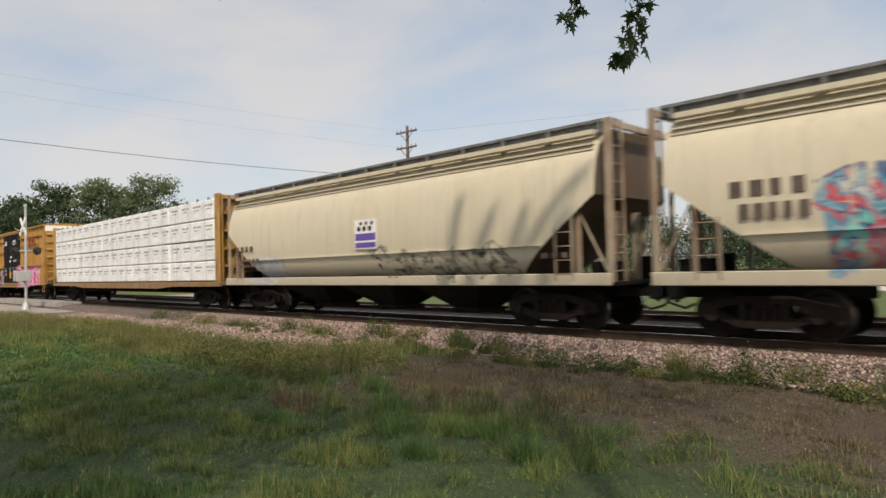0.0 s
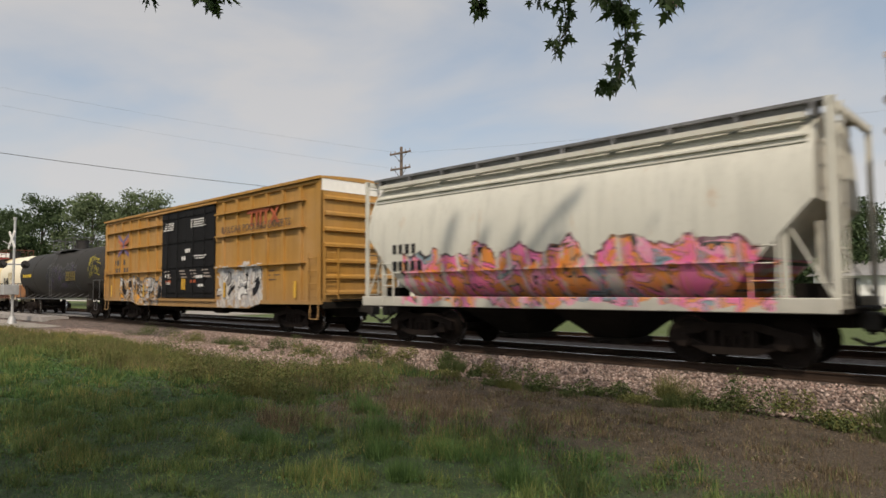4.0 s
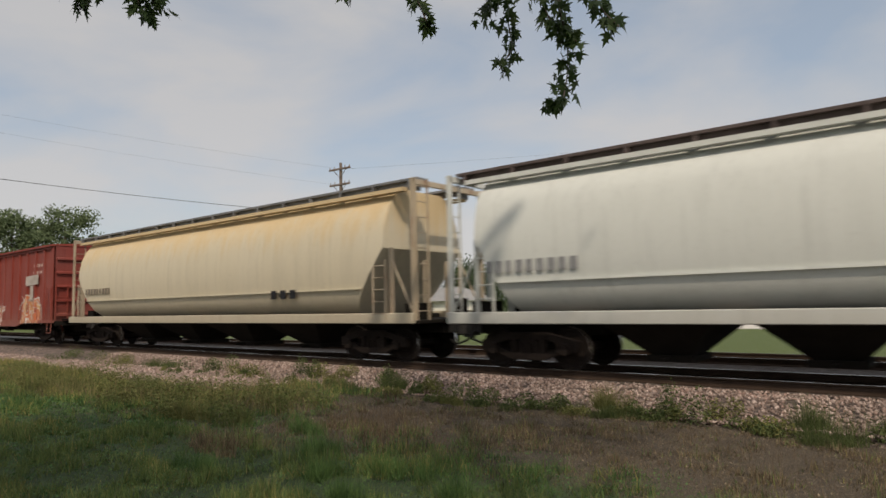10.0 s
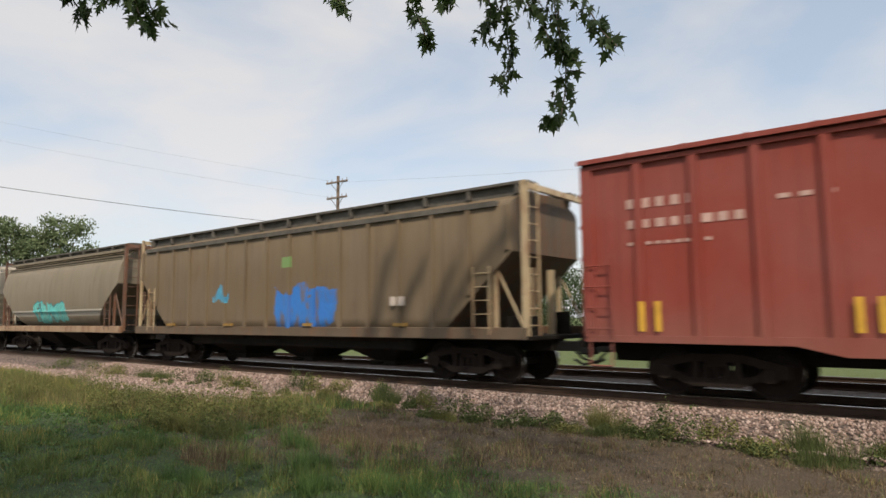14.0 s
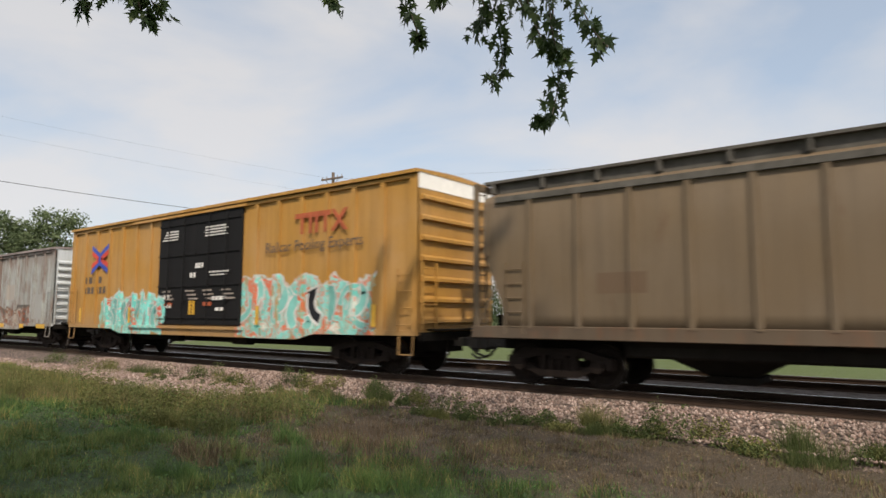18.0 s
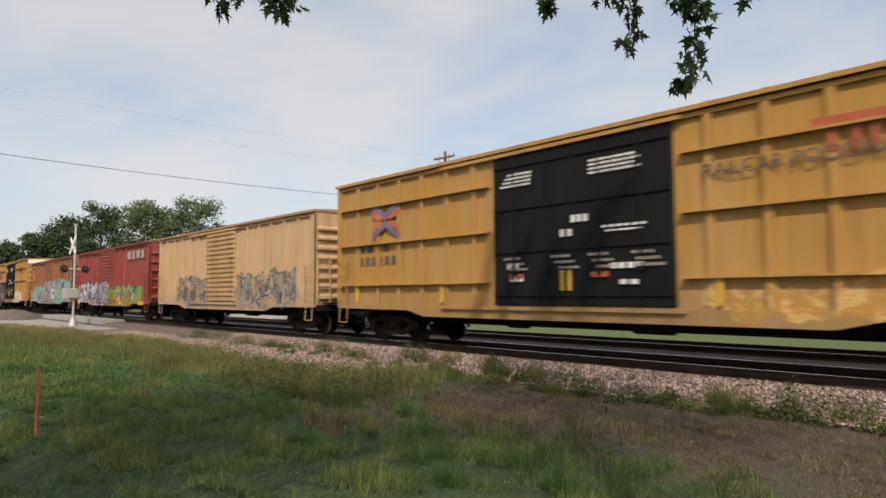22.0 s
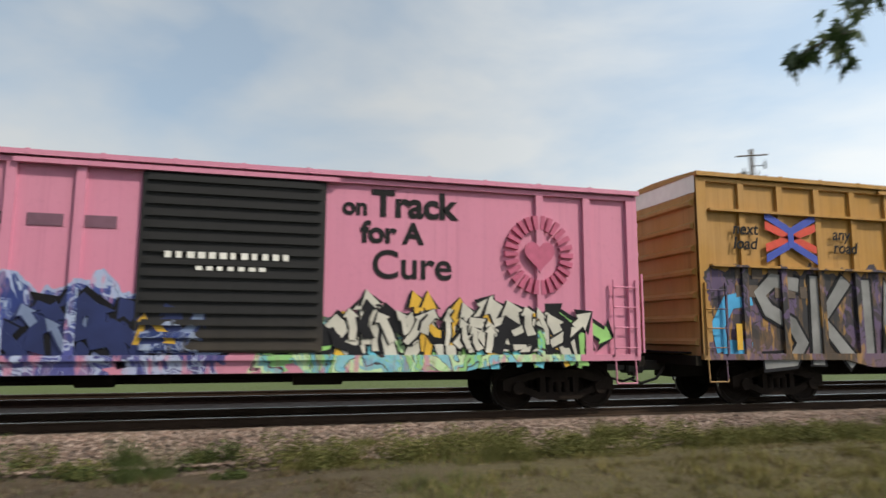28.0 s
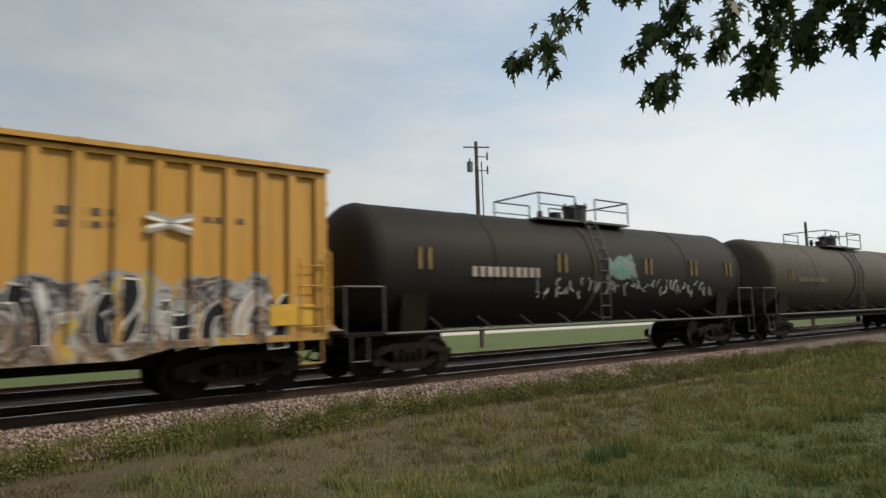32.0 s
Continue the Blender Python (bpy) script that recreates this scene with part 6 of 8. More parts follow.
def sprays():
    rng = np.random.default_rng(21)
    for i, (d, n, line) in enumerate(SPRAYS):
        p = np.array([sky_at(a, e, d * (1 + 0.03 * math.sin(j * 2.0 + i))) for j, (a, e) in enumerate(line)])
        # Each spray hangs from a point above it, about which it sways.
        pivot = p[0] + (np.array([0.0, 0.0, 0.8]) if line[0][0] > 0 else np.array([0.35, -0.3, 0.45]) if line[0][1] > 26 else np.zeros(3))
        p = p - pivot
        tw = G()
        tw.pipe([tuple(q) for q in p], 0.005, 5)
        if np.linalg.norm(p[0]) > 0.1:
            tw.cyl(tuple(p[0]), (0.0, 0.0, 0.0), 0.006, 0.011, 6, False)
        twig = part("twig", tw, BARK, maple, m=pose(*pivot))
        # Leaves sit in small bunches at the nodes of the twig.
        n = int(n * (1.55 if line[0][0] > 0 else 1.9))
        nodes = max(3, n // 5)
        pts = []
        for j in range(n):
            q = along(p, min(1.0, ((j % nodes) + 0.35 + 0.1 * rng.random()) / nodes))
            pts.append(q + rng.normal(size=3) * np.array([0.038, 0.038, 0.024]) + np.array([0, 0, 0.01]))
        tagged(leaf_cloud("leaf_spray", pts, 0.104, 400 + i, twig, 1.0), kind="stuff")
        SWAYING.append((twig, pivot, line, d))


sprays()


def canopy():
    """The crown above and behind the viewer, which shades the meadow."""
    rng = np.random.default_rng(31)
    pts = []
    top = trunk_at + Vector((-0.2, 0.3, 5.0))
    for i in range(62):
        a = rng.uniform(0, 6.283)
        r = 6.5 * math.sqrt(rng.random())
        c = np.array([-3.9 + r * math.cos(a) * 0.55, -1.2 + r * math.sin(a) * 0.28, 5.9 + 3.4 * rng.random()])
        g = G()
        g.cyl(tuple(top), tuple(c), 0.06, 0.012, 5, False)
        part("limb", g, BARK, maple)
        pts.append(c + rng.normal(size=(150, 3)) * np.array([0.7, 0.7, 0.4]))
    tagged(leaf_cloud("crown", np.concatenate(pts), 0.16, 77, maple, 0.4), kind="stuff")


canopy()


# ---------- the tall tree behind the viewer, whose top shades the passing cars ----------
tall = tagged(new("tall_tree"), "tall tree behind the viewer with thin top leaders", "tree")
TOPS = [[(-11.9, 0.6), (-11.4, 1.6), (-11.0, 3.2)], [(-10.9, 0.6), (-10.5, 1.8), (-9.9, 2.8)], [(-9.9, 0.6), (-9.5, 1.7), (-9.0, 2.7)], [(-9.5, 0.6), (-9.0, 1.9), (-8.0, 3.0), (-7.3, 3.55)], [(-8.7, 0.7), (-8.2, 2.1), (-7.9, 2.5)]]
BACK_Y = -6.5
k = (TRACK_Y - HALF - BACK_Y) / -SUN_DIR.y
lift = SUN_DIR * k
heart = Vector((-9.6, TRACK_Y - HALF, 0.2)) + lift
g = G()
g.cyl((heart.x, heart.y, -0.5), (heart.x, heart.y, heart.z * 0.35), 0.4, 0.2, 12, False)
g.cyl((heart.x, heart.y, heart.z * 0.35), tuple(heart), 0.13, 0.05, 10, False)
part("trunk", g, BARK, tall)
rngt = np.random.default_rng(41)
pts = []
thin = []
for line in TOPS:
    p = [Vector((x, TRACK_Y - HALF, z)) + lift for x, z in line]
    g = G()
    g.cyl(tuple(heart - Vector((0, 0, 1.5))), tuple(p[0]), 0.06, 0.05, 6, False)
    g.pipe([tuple(q) for q in p], 0.045, 6)
    part("limb", g, BARK, tall)
    a = np.array([tuple(q) for q in p])
    thin += [along(a, rngt.random() ** 1.25) + rngt.normal(size=3) * np.array([0.05, 0.1, 0.07]) for _ in range(900)]
for i in range(26):
    a, r = rngt.uniform(0, 6.283), 2.4 * math.sqrt(rngt.random())
    c = np.array([heart.x + r * math.cos(a), heart.y + r * math.sin(a), heart.z - 1.6 - 7.0 * rngt.random()])
    g = G()
    g.cyl((heart.x, heart.y, c[2] - 1.2), tuple(c), 0.05, 0.012, 5, False)
    part("limb", g, BARK, tall)
    pts += list(c + rngt.normal(size=(130, 3)) * np.array([0.6, 0.6, 0.5]))
tagged(leaf_cloud("crown", pts, 0.2, 78, tall, 0.4), kind="stuff")
tagged(leaf_cloud("leader_leaves", thin, 0.12, 79, tall, 0.4), kind="stuff")
# ---------- the train, from the first car seen to the last ----------
YELLOW = (0.40, 0.21, 0.045)
DARKDOOR = (0.011, 0.0105, 0.011)
OXIDE = (0.21, 0.035, 0.022)
WHITEPANEL = plain("white_end_panel", (0.78, 0.76, 0.7), 0.5, 0, 0.1, 5)
K = (0.02, 0.02, 0.022)
W = (0.52, 0.51, 0.49)
PINKG = (0.72, 0.16, 0.36)
CY = (0.15, 0.5, 0.45)
GY = (0.33, 0.34, 0.36)
NV = (0.03, 0.05, 0.16)
GN = (0.10, 0.36, 0.07)


def swirl(root, name, strokes, width, mats, y=-HALF + 0.066):
    """Sprayed strokes: ribbons along (x, z) points, one part each, from the rim to the core."""
    for mat, w, d in mats:
        for pts in strokes:
            left, right = [], []
            for k, (x, z) in enumerate(pts):
                xa, za = pts[max(0, k - 1)]
                xb, zb = pts[min(len(pts) - 1, k + 1)]
                l = math.hypot(xb - xa, zb - za) or 1
                tx, tz = (xb - xa) / l, (zb - za) / l
                q = width * w / 2
                e = 0 if 0 < k < len(pts) - 1 else (-1 if k == 0 else 1) * q * 0.5
                left.append((x - tz * q + tx * e, z + tx * q + tz * e))
                right.append((x + tz * q + tx * e, z - tx * q + tz * e))
            n = len(pts)
            ya, yb = y - d, y - d + 0.006
            vs = [(px, yy, pz) for yy in (ya, yb) for px, pz in left + right]
            fs = []
            for k in range(n - 1):
                fs += [(k, k + 1, n + k + 1, n + k), (2 * n + k, 3 * n + k, 3 * n + k + 1, 2 * n + k + 1),
                       (k, 2 * n + k, 2 * n + k + 1, k + 1), (n + k, n + k + 1, 3 * n + k + 1, 3 * n + k)]
            fs += [(0, n, 3 * n, 2 * n), (n - 1, 3 * n - 1, 4 * n - 1, 2 * n - 1)]
            g = G()
            g.add(vs, fs)
            part(name, g, mat, root)


def tag(root, x0, x1, z0, z1, count, seed, mats, width=0.2, y=-HALF + 0.066, bowl=None):
    """Wild sprayed strokes that cross each other: hooks, zigzags and swooshes. bowl: (radius, centre height) of a tank."""
    rnd = random.Random(seed)
    n = count * 3
    for i in range(n):
        cx = x0 + (x1 - x0) * (i + rnd.uniform(-0.2, 1.2)) / n
        h = (z1 - z0) * rnd.uniform(0.4, 0.85)
        cz = rnd.uniform(z0 + h * 0.42, z1 - h * 0.38)
        a = radians(rnd.gauss(72, 24))
        turn = rnd.choice((-1, 1)) * rnd.uniform(0.5, 2.6)
        k = 7
        pts, px, pz = [], 0.0, 0.0
        for q in range(k + 1):
            pts.append((px, pz))
            b = a + turn * (q / k - 0.5) + (1.2 * turn if q > 5 else 0.0)
            px, pz = px + math.cos(b) * h / k, pz + math.sin(b) * h / k
        mx, mz = sum(p[0] for p in pts) / len(pts), sum(p[1] for p in pts) / len(pts)
        pts = [(cx + p - mx, min(z1 + 0.15, max(z0 - 0.1, cz + q - mz))) for p, q in pts]
        d = 0.0012 * (i % 7)
        yy = -math.sqrt(max(0.2, bowl[0] ** 2 - (cz - bowl[1]) ** 2)) - 0.03 if bowl else y
        core = mats if len(mats) < 2 or rnd.random() < 0.72 else [mats[0], (rnd.choice((SMOKE, INK, FADED, mats[0][0])), mats[-1][1] * 0.8, mats[-1][2])]
        swirl(root, "graffiti_stroke", [pts], width * rnd.uniform(0.35, 1.0), [(m, w, e * 0.25 + d) for m, w, e in core], yy)


def spray(name, c):
    return plain(name, c, 0.6, 0, 0.55, 1.6)


INK = spray("black_spray", (0.015, 0.015, 0.018))
CHALK = spray("white_spray", (0.5, 0.49, 0.47))
TEALS = spray("teal_spray", (0.15, 0.39, 0.35))
DULLTEAL = spray("dull_teal_spray", (0.14, 0.27, 0.25))
DEEPGREEN = spray("deep_green_spray", (0.035, 0.10, 0.085))
GREENS = spray("green_spray", (0.09, 0.23, 0.06))
PALEGREEN = spray("pale_green_spray", (0.3, 0.42, 0.22))
MAUVE = spray("mauve_spray", (0.2, 0.17, 0.28))
ROSES = spray("rose_spray", (0.62, 0.17, 0.34))
RUSTY = spray("orange_spray", (0.42, 0.16, 0.06))
SMOKE = spray("smoke_grey_spray", (0.22, 0.21, 0.2))
FADED = spray("faded_white_spray", (0.36, 0.31, 0.27))


FADED_RED = plain("sun_faded_red_emblem", (0.42, 0.13, 0.06), 0.7, 0, 0.3, 9)
FADED_BLUE = plain("sun_faded_blue_emblem", (0.17, 0.12, 0.2), 0.7, 0, 0.3, 9)


def hi_cube(front, rear, label, zones, belts):
    """A tall sixty-foot boxcar with black double doors and white end tops."""
    m = paint("yellow_boxcar_paint", YELLOW, 0.125, 0.4, zones, low=0.0)
    dm = paint("black_door_paint", DARKDOOR, 0.1, 0.3, [q for q in zones if q[0] < 2.3 and q[1] > -2.3], fade=0.06, low=-0.35)
    r = boxcar(front, rear, label, 4.97, m, (-2.42, 2.42), dm, "panel", "wide", endtop=WHITEPANEL, belts=belts, endribs=7, flat=())
    faded = len(belts) == 3
    emblem_x(r, -6.85, 3.65, 1.35, 1.05, a=FADED_RED if faded else RED, b=FADED_BLUE if faded else BLUE)
    fr = plain("faded_red_lettering", (0.36, 0.085, 0.035), 0.7, 0, 0.3, 9)
    marks(r, [(4.9, 6.35, 4.16, 4.3)] + [(q, q + 0.11, 3.72, 4.16) for q in (5.15, 5.5, 5.75, 6.1)], fr, "faded_mark")
    for a, b in ((6.45, 6.95), (6.95, 6.45)):
        g = G()
        g.prism([(a - 0.07, 3.72), (a + 0.07, 3.72), (b + 0.07, 4.3), (b - 0.07, 4.3)], -HALF - 0.012 - 0.004 * (a > b), -HALF)
        part("faded_mark", g, fr, r)
    bars(r, [(-8.3, -6.6, 2.72, 2.98, 4), (-8.3, -6.3, 2.32, 2.58, 6)], BROWNMARK)
    bars(r, [(-2.1 + q * 0.08, -1.1, 4.0 + q * 0.09, 4.05 + q * 0.09, 7) for q in range(4)] + [(0.5, 1.8 - (q % 2) * 0.15, 4.0 + q * 0.09, 4.05 + q * 0.09, 9) for q in range(4)]
         + [(0.8, 1.9, 2.82, 2.87, 6), (0.9, 1.8, 2.73, 2.77, 6), (0.0, 0.5, 3.0, 3.16, 3), (-0.3, 0.1, 2.7, 2.86, 2), (-1.9, -1.5, 2.02, 2.15, 3), (-1.8, -1.3, 1.72, 1.84, 2), (1.0, 1.8, 1.95, 2.07, 4), (1.2, 1.7, 1.62, 1.72, 2)], WHITE, y=-HALF - 0.05)
    marks(r, [(x, x + 0.14, 1.2, 1.75) for x in (-8.4, -4.4, 3.2, 7.9)], ORANGE)
    # Small notices low on the doors: white rows, red tabs and yellow bars.
    bars(r, [(x + 0.1 * q, x + 0.55 + 0.1 * q, 2.24 - 0.13 * q, 2.3 - 0.13 * q, 4 + q) for x in (-2.0, -0.55, 0.45, 1.5) for q in range(3)], FADED, y=-HALF - 0.05)
    marks(r, [(x, x + 0.16, 1.78, 1.9) for x in (-1.85, -1.6, 0.5, 0.74)], fr, "notice", -HALF - 0.05, -HALF)
    marks(r, [(x, x + 0.07, 1.5, 1.95) for x in (-0.32, -0.12)], ORANGE, "reflector", -HALF - 0.05, -HALF)
    return r


def slogan(r, text="Railcar Pooling Experts", x=3.6, z=3.28, size=0.42):
    words(r, text, x, z, size, BROWNMARK, squeeze=1.02)


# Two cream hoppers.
# Shade of the recessed hopper ends is painted into this grimy brown.
SHADOWED = paint("shaded_grimy_slope_paint", (0.10, 0.075, 0.05), 0.6, 0.5)
RUSTCAGE = paint("rusty_cream_cage_paint", (0.34, 0.28, 0.2), 0.7, 0.5)
m = paint("cream_hopper_paint", (0.56, 0.5, 0.375), 0.1, 0.2, [(-5.4, 6.5, 1.25, 2.8, 1.1, 3, NV, CY, (0.5, 0.08, 0.1), (0.1, 0.3, 0.4), W)], fade=0.15, low=0.1)
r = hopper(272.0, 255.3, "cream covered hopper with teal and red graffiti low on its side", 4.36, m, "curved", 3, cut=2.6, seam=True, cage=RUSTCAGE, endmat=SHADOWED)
bars(r, [(-6.75, -5.4, 2.55, 2.82, 4), (-6.6, -5.4, 2.15, 2.42, 5)], BROWNMARK)
m = paint("cream_hopper_paint", (0.56, 0.5, 0.375), 0.1, 0.2, [(-7.8, -4.0, 1.2, 2.0, 1.5, 5, W, W, GY, (0.4, 0.38, 0.5)), (0.5, 5.6, 1.25, 1.95, 1.7, 9, (0.3, 0.27, 0.2), (0.5, 0.46, 0.36), K, (0.5, 0.46, 0.36))], fade=0.15, low=0.1)
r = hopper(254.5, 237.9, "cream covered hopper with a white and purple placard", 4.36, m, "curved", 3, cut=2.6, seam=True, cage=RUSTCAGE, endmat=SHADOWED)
g = G()
g.box(-0.1, 0.9, -HALF - 0.012, -HALF, 2.05, 2.9)
pl = part("placard", g, WHITE, r)
g = G()
g.box(-0.06, 0.86, -HALF - 0.02, -HALF - 0.012, 2.09, 2.24)
g.box(-0.06, 0.86, -HALF - 0.02, -HALF - 0.012, 2.3, 2.5)
part("placard_stripe", g, PURPLE, pl)
g = G()
for q in (0.1, 0.35, 0.6):
    g.cyl((q, -HALF - 0.02, 2.64), (q, -HALF - 0.012, 2.64), 0.08, n=10)
    g.cyl((q + 0.1, -HALF - 0.02, 2.79), (q + 0.1, -HALF - 0.012, 2.79), 0.06, n=10)
part("placard_mark", g, BLACK, pl)
bars(r, [(-7.3, -6.0, 2.2, 2.4, 4), (-7.0, -5.6, 1.85, 1.95, 5), (-7.0, -5.8, 1.65, 1.72, 5), (6.6, 7.4, 1.6, 1.72, 3)], BROWNMARK)


def wrap_material():
    n = Nodes("white_lumber_wrap", 0.42)
    x, y, z = n.sep(n.co)
    wr = n.noise(n.scaled(n.co, (0.7, 0.7, 3.0)), 2.2, 7, 0.6, 1.2)
    tone = n.noise(n.scaled(n.co, (2.2, 1, 0.3)), 1.0, 3)
    c = n.mix(n.ss(wr, 0.35, 0.75), (0.84, 0.84, 0.82), (0.62, 0.62, 0.63))
    c = n.mix(n.m("MULTIPLY", n.ss(tone, 0.5, 0.7), 0.35), c, (0.34, 0.34, 0.35))
    fold = n.noise(n.scaled(n.comb(n.m("ADD", x, n.m("MULTIPLY", z, 1.4)), y, z), (0.5, 1.0, 3.5)), 2.6, 5, 0.6, 1.6)
    c = n.mix(n.m("MULTIPLY", n.ss(fold, 0.54, 0.68), 0.3), c, (0.5, 0.5, 0.51))
    n.bump(n.m("ADD", wr, fold), 0.35, 0.04)
    return n.done(c)


WRAP = wrap_material()


def lumber_car(front, rear):
    root, L = car("lumber_flatcar", front, rear, "yellow centerbeam flatcar loaded with white-wrapped lumber bundles", 2.2)
    h = L / 2
    m = paint("flatcar_yellow_paint", (0.40, 0.22, 0.05), 0.5, 0.55)
    g = G()
    g.bbox(-h, h, -1.55, 1.55, 0.98, 1.12, 0.02)
    g.prism([(-h, 1.1), (-h, 0.95), (-h + 4.6, 0.93), (-h + 6.0, 0.84), (h - 6.0, 0.84), (h - 4.6, 0.93), (h, 0.95), (h, 1.1)], -1.58, -1.48)
    part("deck", g, paint("rusty_flatcar_sill", (0.30, 0.165, 0.05), 0.6, 0.6), root)
    g = G()
    g.box(-h + 0.2, h - 0.2, -0.3, 0.3, 0.6, 0.98)
    for i in range(9):
        x = -h + 5 + (L - 10) * i / 8
        q = G()
        q.box(x - 0.08, x + 0.08, -1.5, 1.5, 0.72, 0.98)
        part("crossbearer", q, SHADED_GRIME, root)
    part("underframe", g, SHADED_GRIME, root)
    g = G()
    g.box(-h + 0.9, h - 0.9, -0.12, 0.12, 1.12, 4.42)
    part("center_beam", g, m, root)
    for s in (-1, 1):
        g = G()
        g.bbox(min(s * (h - 0.42), s * (h - 0.3)), max(s * (h - 0.42), s * (h - 0.3)), -1.5, 1.5, 1.12, 4.58, 0.02)
        for y in (-1.45, -0.5, 0.5, 1.45):
            g.bbox(min(s * (h - 0.3), s * (h - 0.02)), max(s * (h - 0.3), s * (h - 0.02)), y - 0.08, y + 0.08, 1.12, 4.56, 0.02)
        for z in (1.7, 2.4, 3.1, 3.8, 4.4):
            g.box(min(s * (h - 0.3), s * (h - 0.1)), max(s * (h - 0.3), s * (h - 0.1)), -1.45, 1.45, z, z + 0.1)
        part("bulkhead", g, m, root)
        g = G()
        g.bbox(min(s * (h - 0.42), s * (h - 0.02)), max(s * (h - 0.42), s * (h - 0.02)), -1.56, -1.44, 1.1, 4.6, 0.02)
        part("bulkhead_post", g, m, root)
    rnd = random.Random(4)
    nx, nz = 5, 4
    x0, x1 = -h + 0.5, h - 0.5
    for side in (-1, 1):
        for i in range(nx):
            for k in range(nz):
                a = x0 + (x1 - x0) * i / nx
                b = x0 + (x1 - x0) * (i + 1) / nx
                za = 1.16 + k * 0.825
                g = G()
                d = rnd.uniform(0, 0.05)
                ya, yb = sorted((side * 0.16, side * (1.5 + d)))
                g.bbox(a + 0.015, b - 0.015, ya, yb, za, za + 0.795, 0.04)
                bu = part("lumber_bundle", g, WRAP, root)
                if side < 0:
                    g = G()
                    for q in range(4):
                        xx = a + 0.35 + q * (b - a) / 4
                        for w in range(5):
                            g.box(xx + w * 0.14, xx + w * 0.14 + rnd.uniform(0.06, 0.12), -1.5 - d - 0.008, -1.5 - d, za + 0.52, za + 0.6)
                        g.box(xx + 0.1, xx + 0.5, -1.5 - d - 0.008, -1.5 - d, za + 0.40, za + 0.44)
                    part("print", g, plain("grey_print", (0.26, 0.26, 0.27), 0.6), bu)
                    g = G()
                    for q in (0.18, 0.5, 0.82):
                        xx = a + (b - a) * q
                        g.box(xx - 0.02, xx + 0.02, -1.5 - d - 0.006, -1.5 - d, za, za + 0.795)
                    part("strap", g, plain("grey_strap", (0.5, 0.5, 0.5), 0.5), bu)
        g = G()
        for i in range(22):
            xx = x0 + 0.5 + (x1 - x0 - 1.0) * i / 21
            g.box(xx - 0.025, xx + 0.025, min(side * 0.1, side * 1.5), max(side * 0.1, side * 1.5), 4.45, 4.465)
            g.box(xx - 0.025, xx + 0.025, min(side * 1.5, side * 1.54), max(side * 1.5, side * 1.54), 4.38, 4.53)
        part("tie_down", g, STEEL, root)
    return root


lumber_car(237.45, 214.59)

# Yellow boxcar with pink graffiti, short grey hopper, yellow boxcar with white graffiti.
r = hi_cube(212.8, 194.33, "tall yellow boxcar with black doors and pink graffiti",
            [(-8.4, -2.5, 0.9, 2.1, 1.3, 1, K, W, GY, (0.3, 0.12, 0.25), K), (1.9, 7.8, 0.8, 2.3, 1.2, 2, (0.6, 0.12, 0.3), PINKG, (0.8, 0.35, 0.5), PINKG, CY)], (2.3, 3.45, 4.3))
slogan(r, "RAILCAR POOLING EXPERTS", 3.0, 3.58, 0.36)
tag(r, -8.2, -2.7, 1.0, 1.95, 6, 1, ((INK, 1.5, 0), (CHALK, 0.8, 0.004)), 0.17)
tag(r, 2.2, 7.6, 0.95, 2.15, 5, 2, ((INK, 1.4, 0), (ROSES, 1.0, 0.004)), 0.26)
m = paint("pale_grey_hopper_paint", (0.58, 0.57, 0.50), 0.22, 0.3, [(-4.2, 5.0, 1.1, 2.4, 1.0, 7, K, PINKG, (0.7, 0.25, 0.05), (0.75, 0.3, 0.45), (0.2, 0.3, 0.35))], fade=0.15, rustc=(0.45, 0.2, 0.05))
r = hopper(193.6, 181.6, "short pale grey two-bay covered hopper with pink graffiti", 4.45, m, "curved", 2, cut=1.9, seam=True)
bars(r, [(-4.6, -3.6, 2.4, 2.65, 4), (-4.6, -3.4, 1.95, 2.2, 5)], BLACK)
r = hi_cube(179.66, 160.9, "tall yellow boxcar with black doors and white graffiti",
            [(-7.4, -2.3, 0.75, 2.05, 1.2, 4, K, W, GY, K, (0.6, 0.3, 0.05)), (2.7, 5.8, 0.8, 2.3, 1.6, 6, W, W, GY, W)], (2.3, 3.45, 4.3))
slogan(r, "RAILCAR POOLING EXPERTS", 3.0, 3.58, 0.36)
tag(r, -7.2, -2.5, 0.95, 2.0, 4, 5, ((INK, 1.45, 0), (CHALK, 0.85, 0.004)), 0.24)
tag(r, 2.75, 5.7, 0.95, 2.2, 5, 6, ((INK, 1.15, 0), (CHALK, 0.95, 0.004)), 0.27)
bars(r, [(6.0, 7.1, 2.1, 2.13, 1), (6.0, 7.2, 1.95, 1.98, 2), (6.1, 7.0, 1.8, 1.83, 1)], BROWNMARK)

# Black tank car and cream tank car with a brown band.
m = paint("black_tank_paint", (0.036, 0.034, 0.031), 0.12, 0.3, [(6.5, 7.6, 2.3, 3.3, 2.2, 3, (0.3, 0.25, 0.03), (0.3, 0.25, 0.03), K, K, (0.03, 0.03, 0.03)), (-1.2, 4.6, 1.6, 3.0, 1.9, 8, (0.12, 0.12, 0.12), K, (0.03, 0.03, 0.03), K, (0.06, 0.04, 0.1))], fade=0.12, low=-0.3)
r = tankcar(159.8, 143.2, "black tank car with yellow stencils and graffiti", m, 1.5, 2.56)
bars(r, [(-6.5, -4.4, 2.42, 2.62, 8)], plain("yellow_stencil", (0.6, 0.42, 0.04), 0.6), y=-1.53)
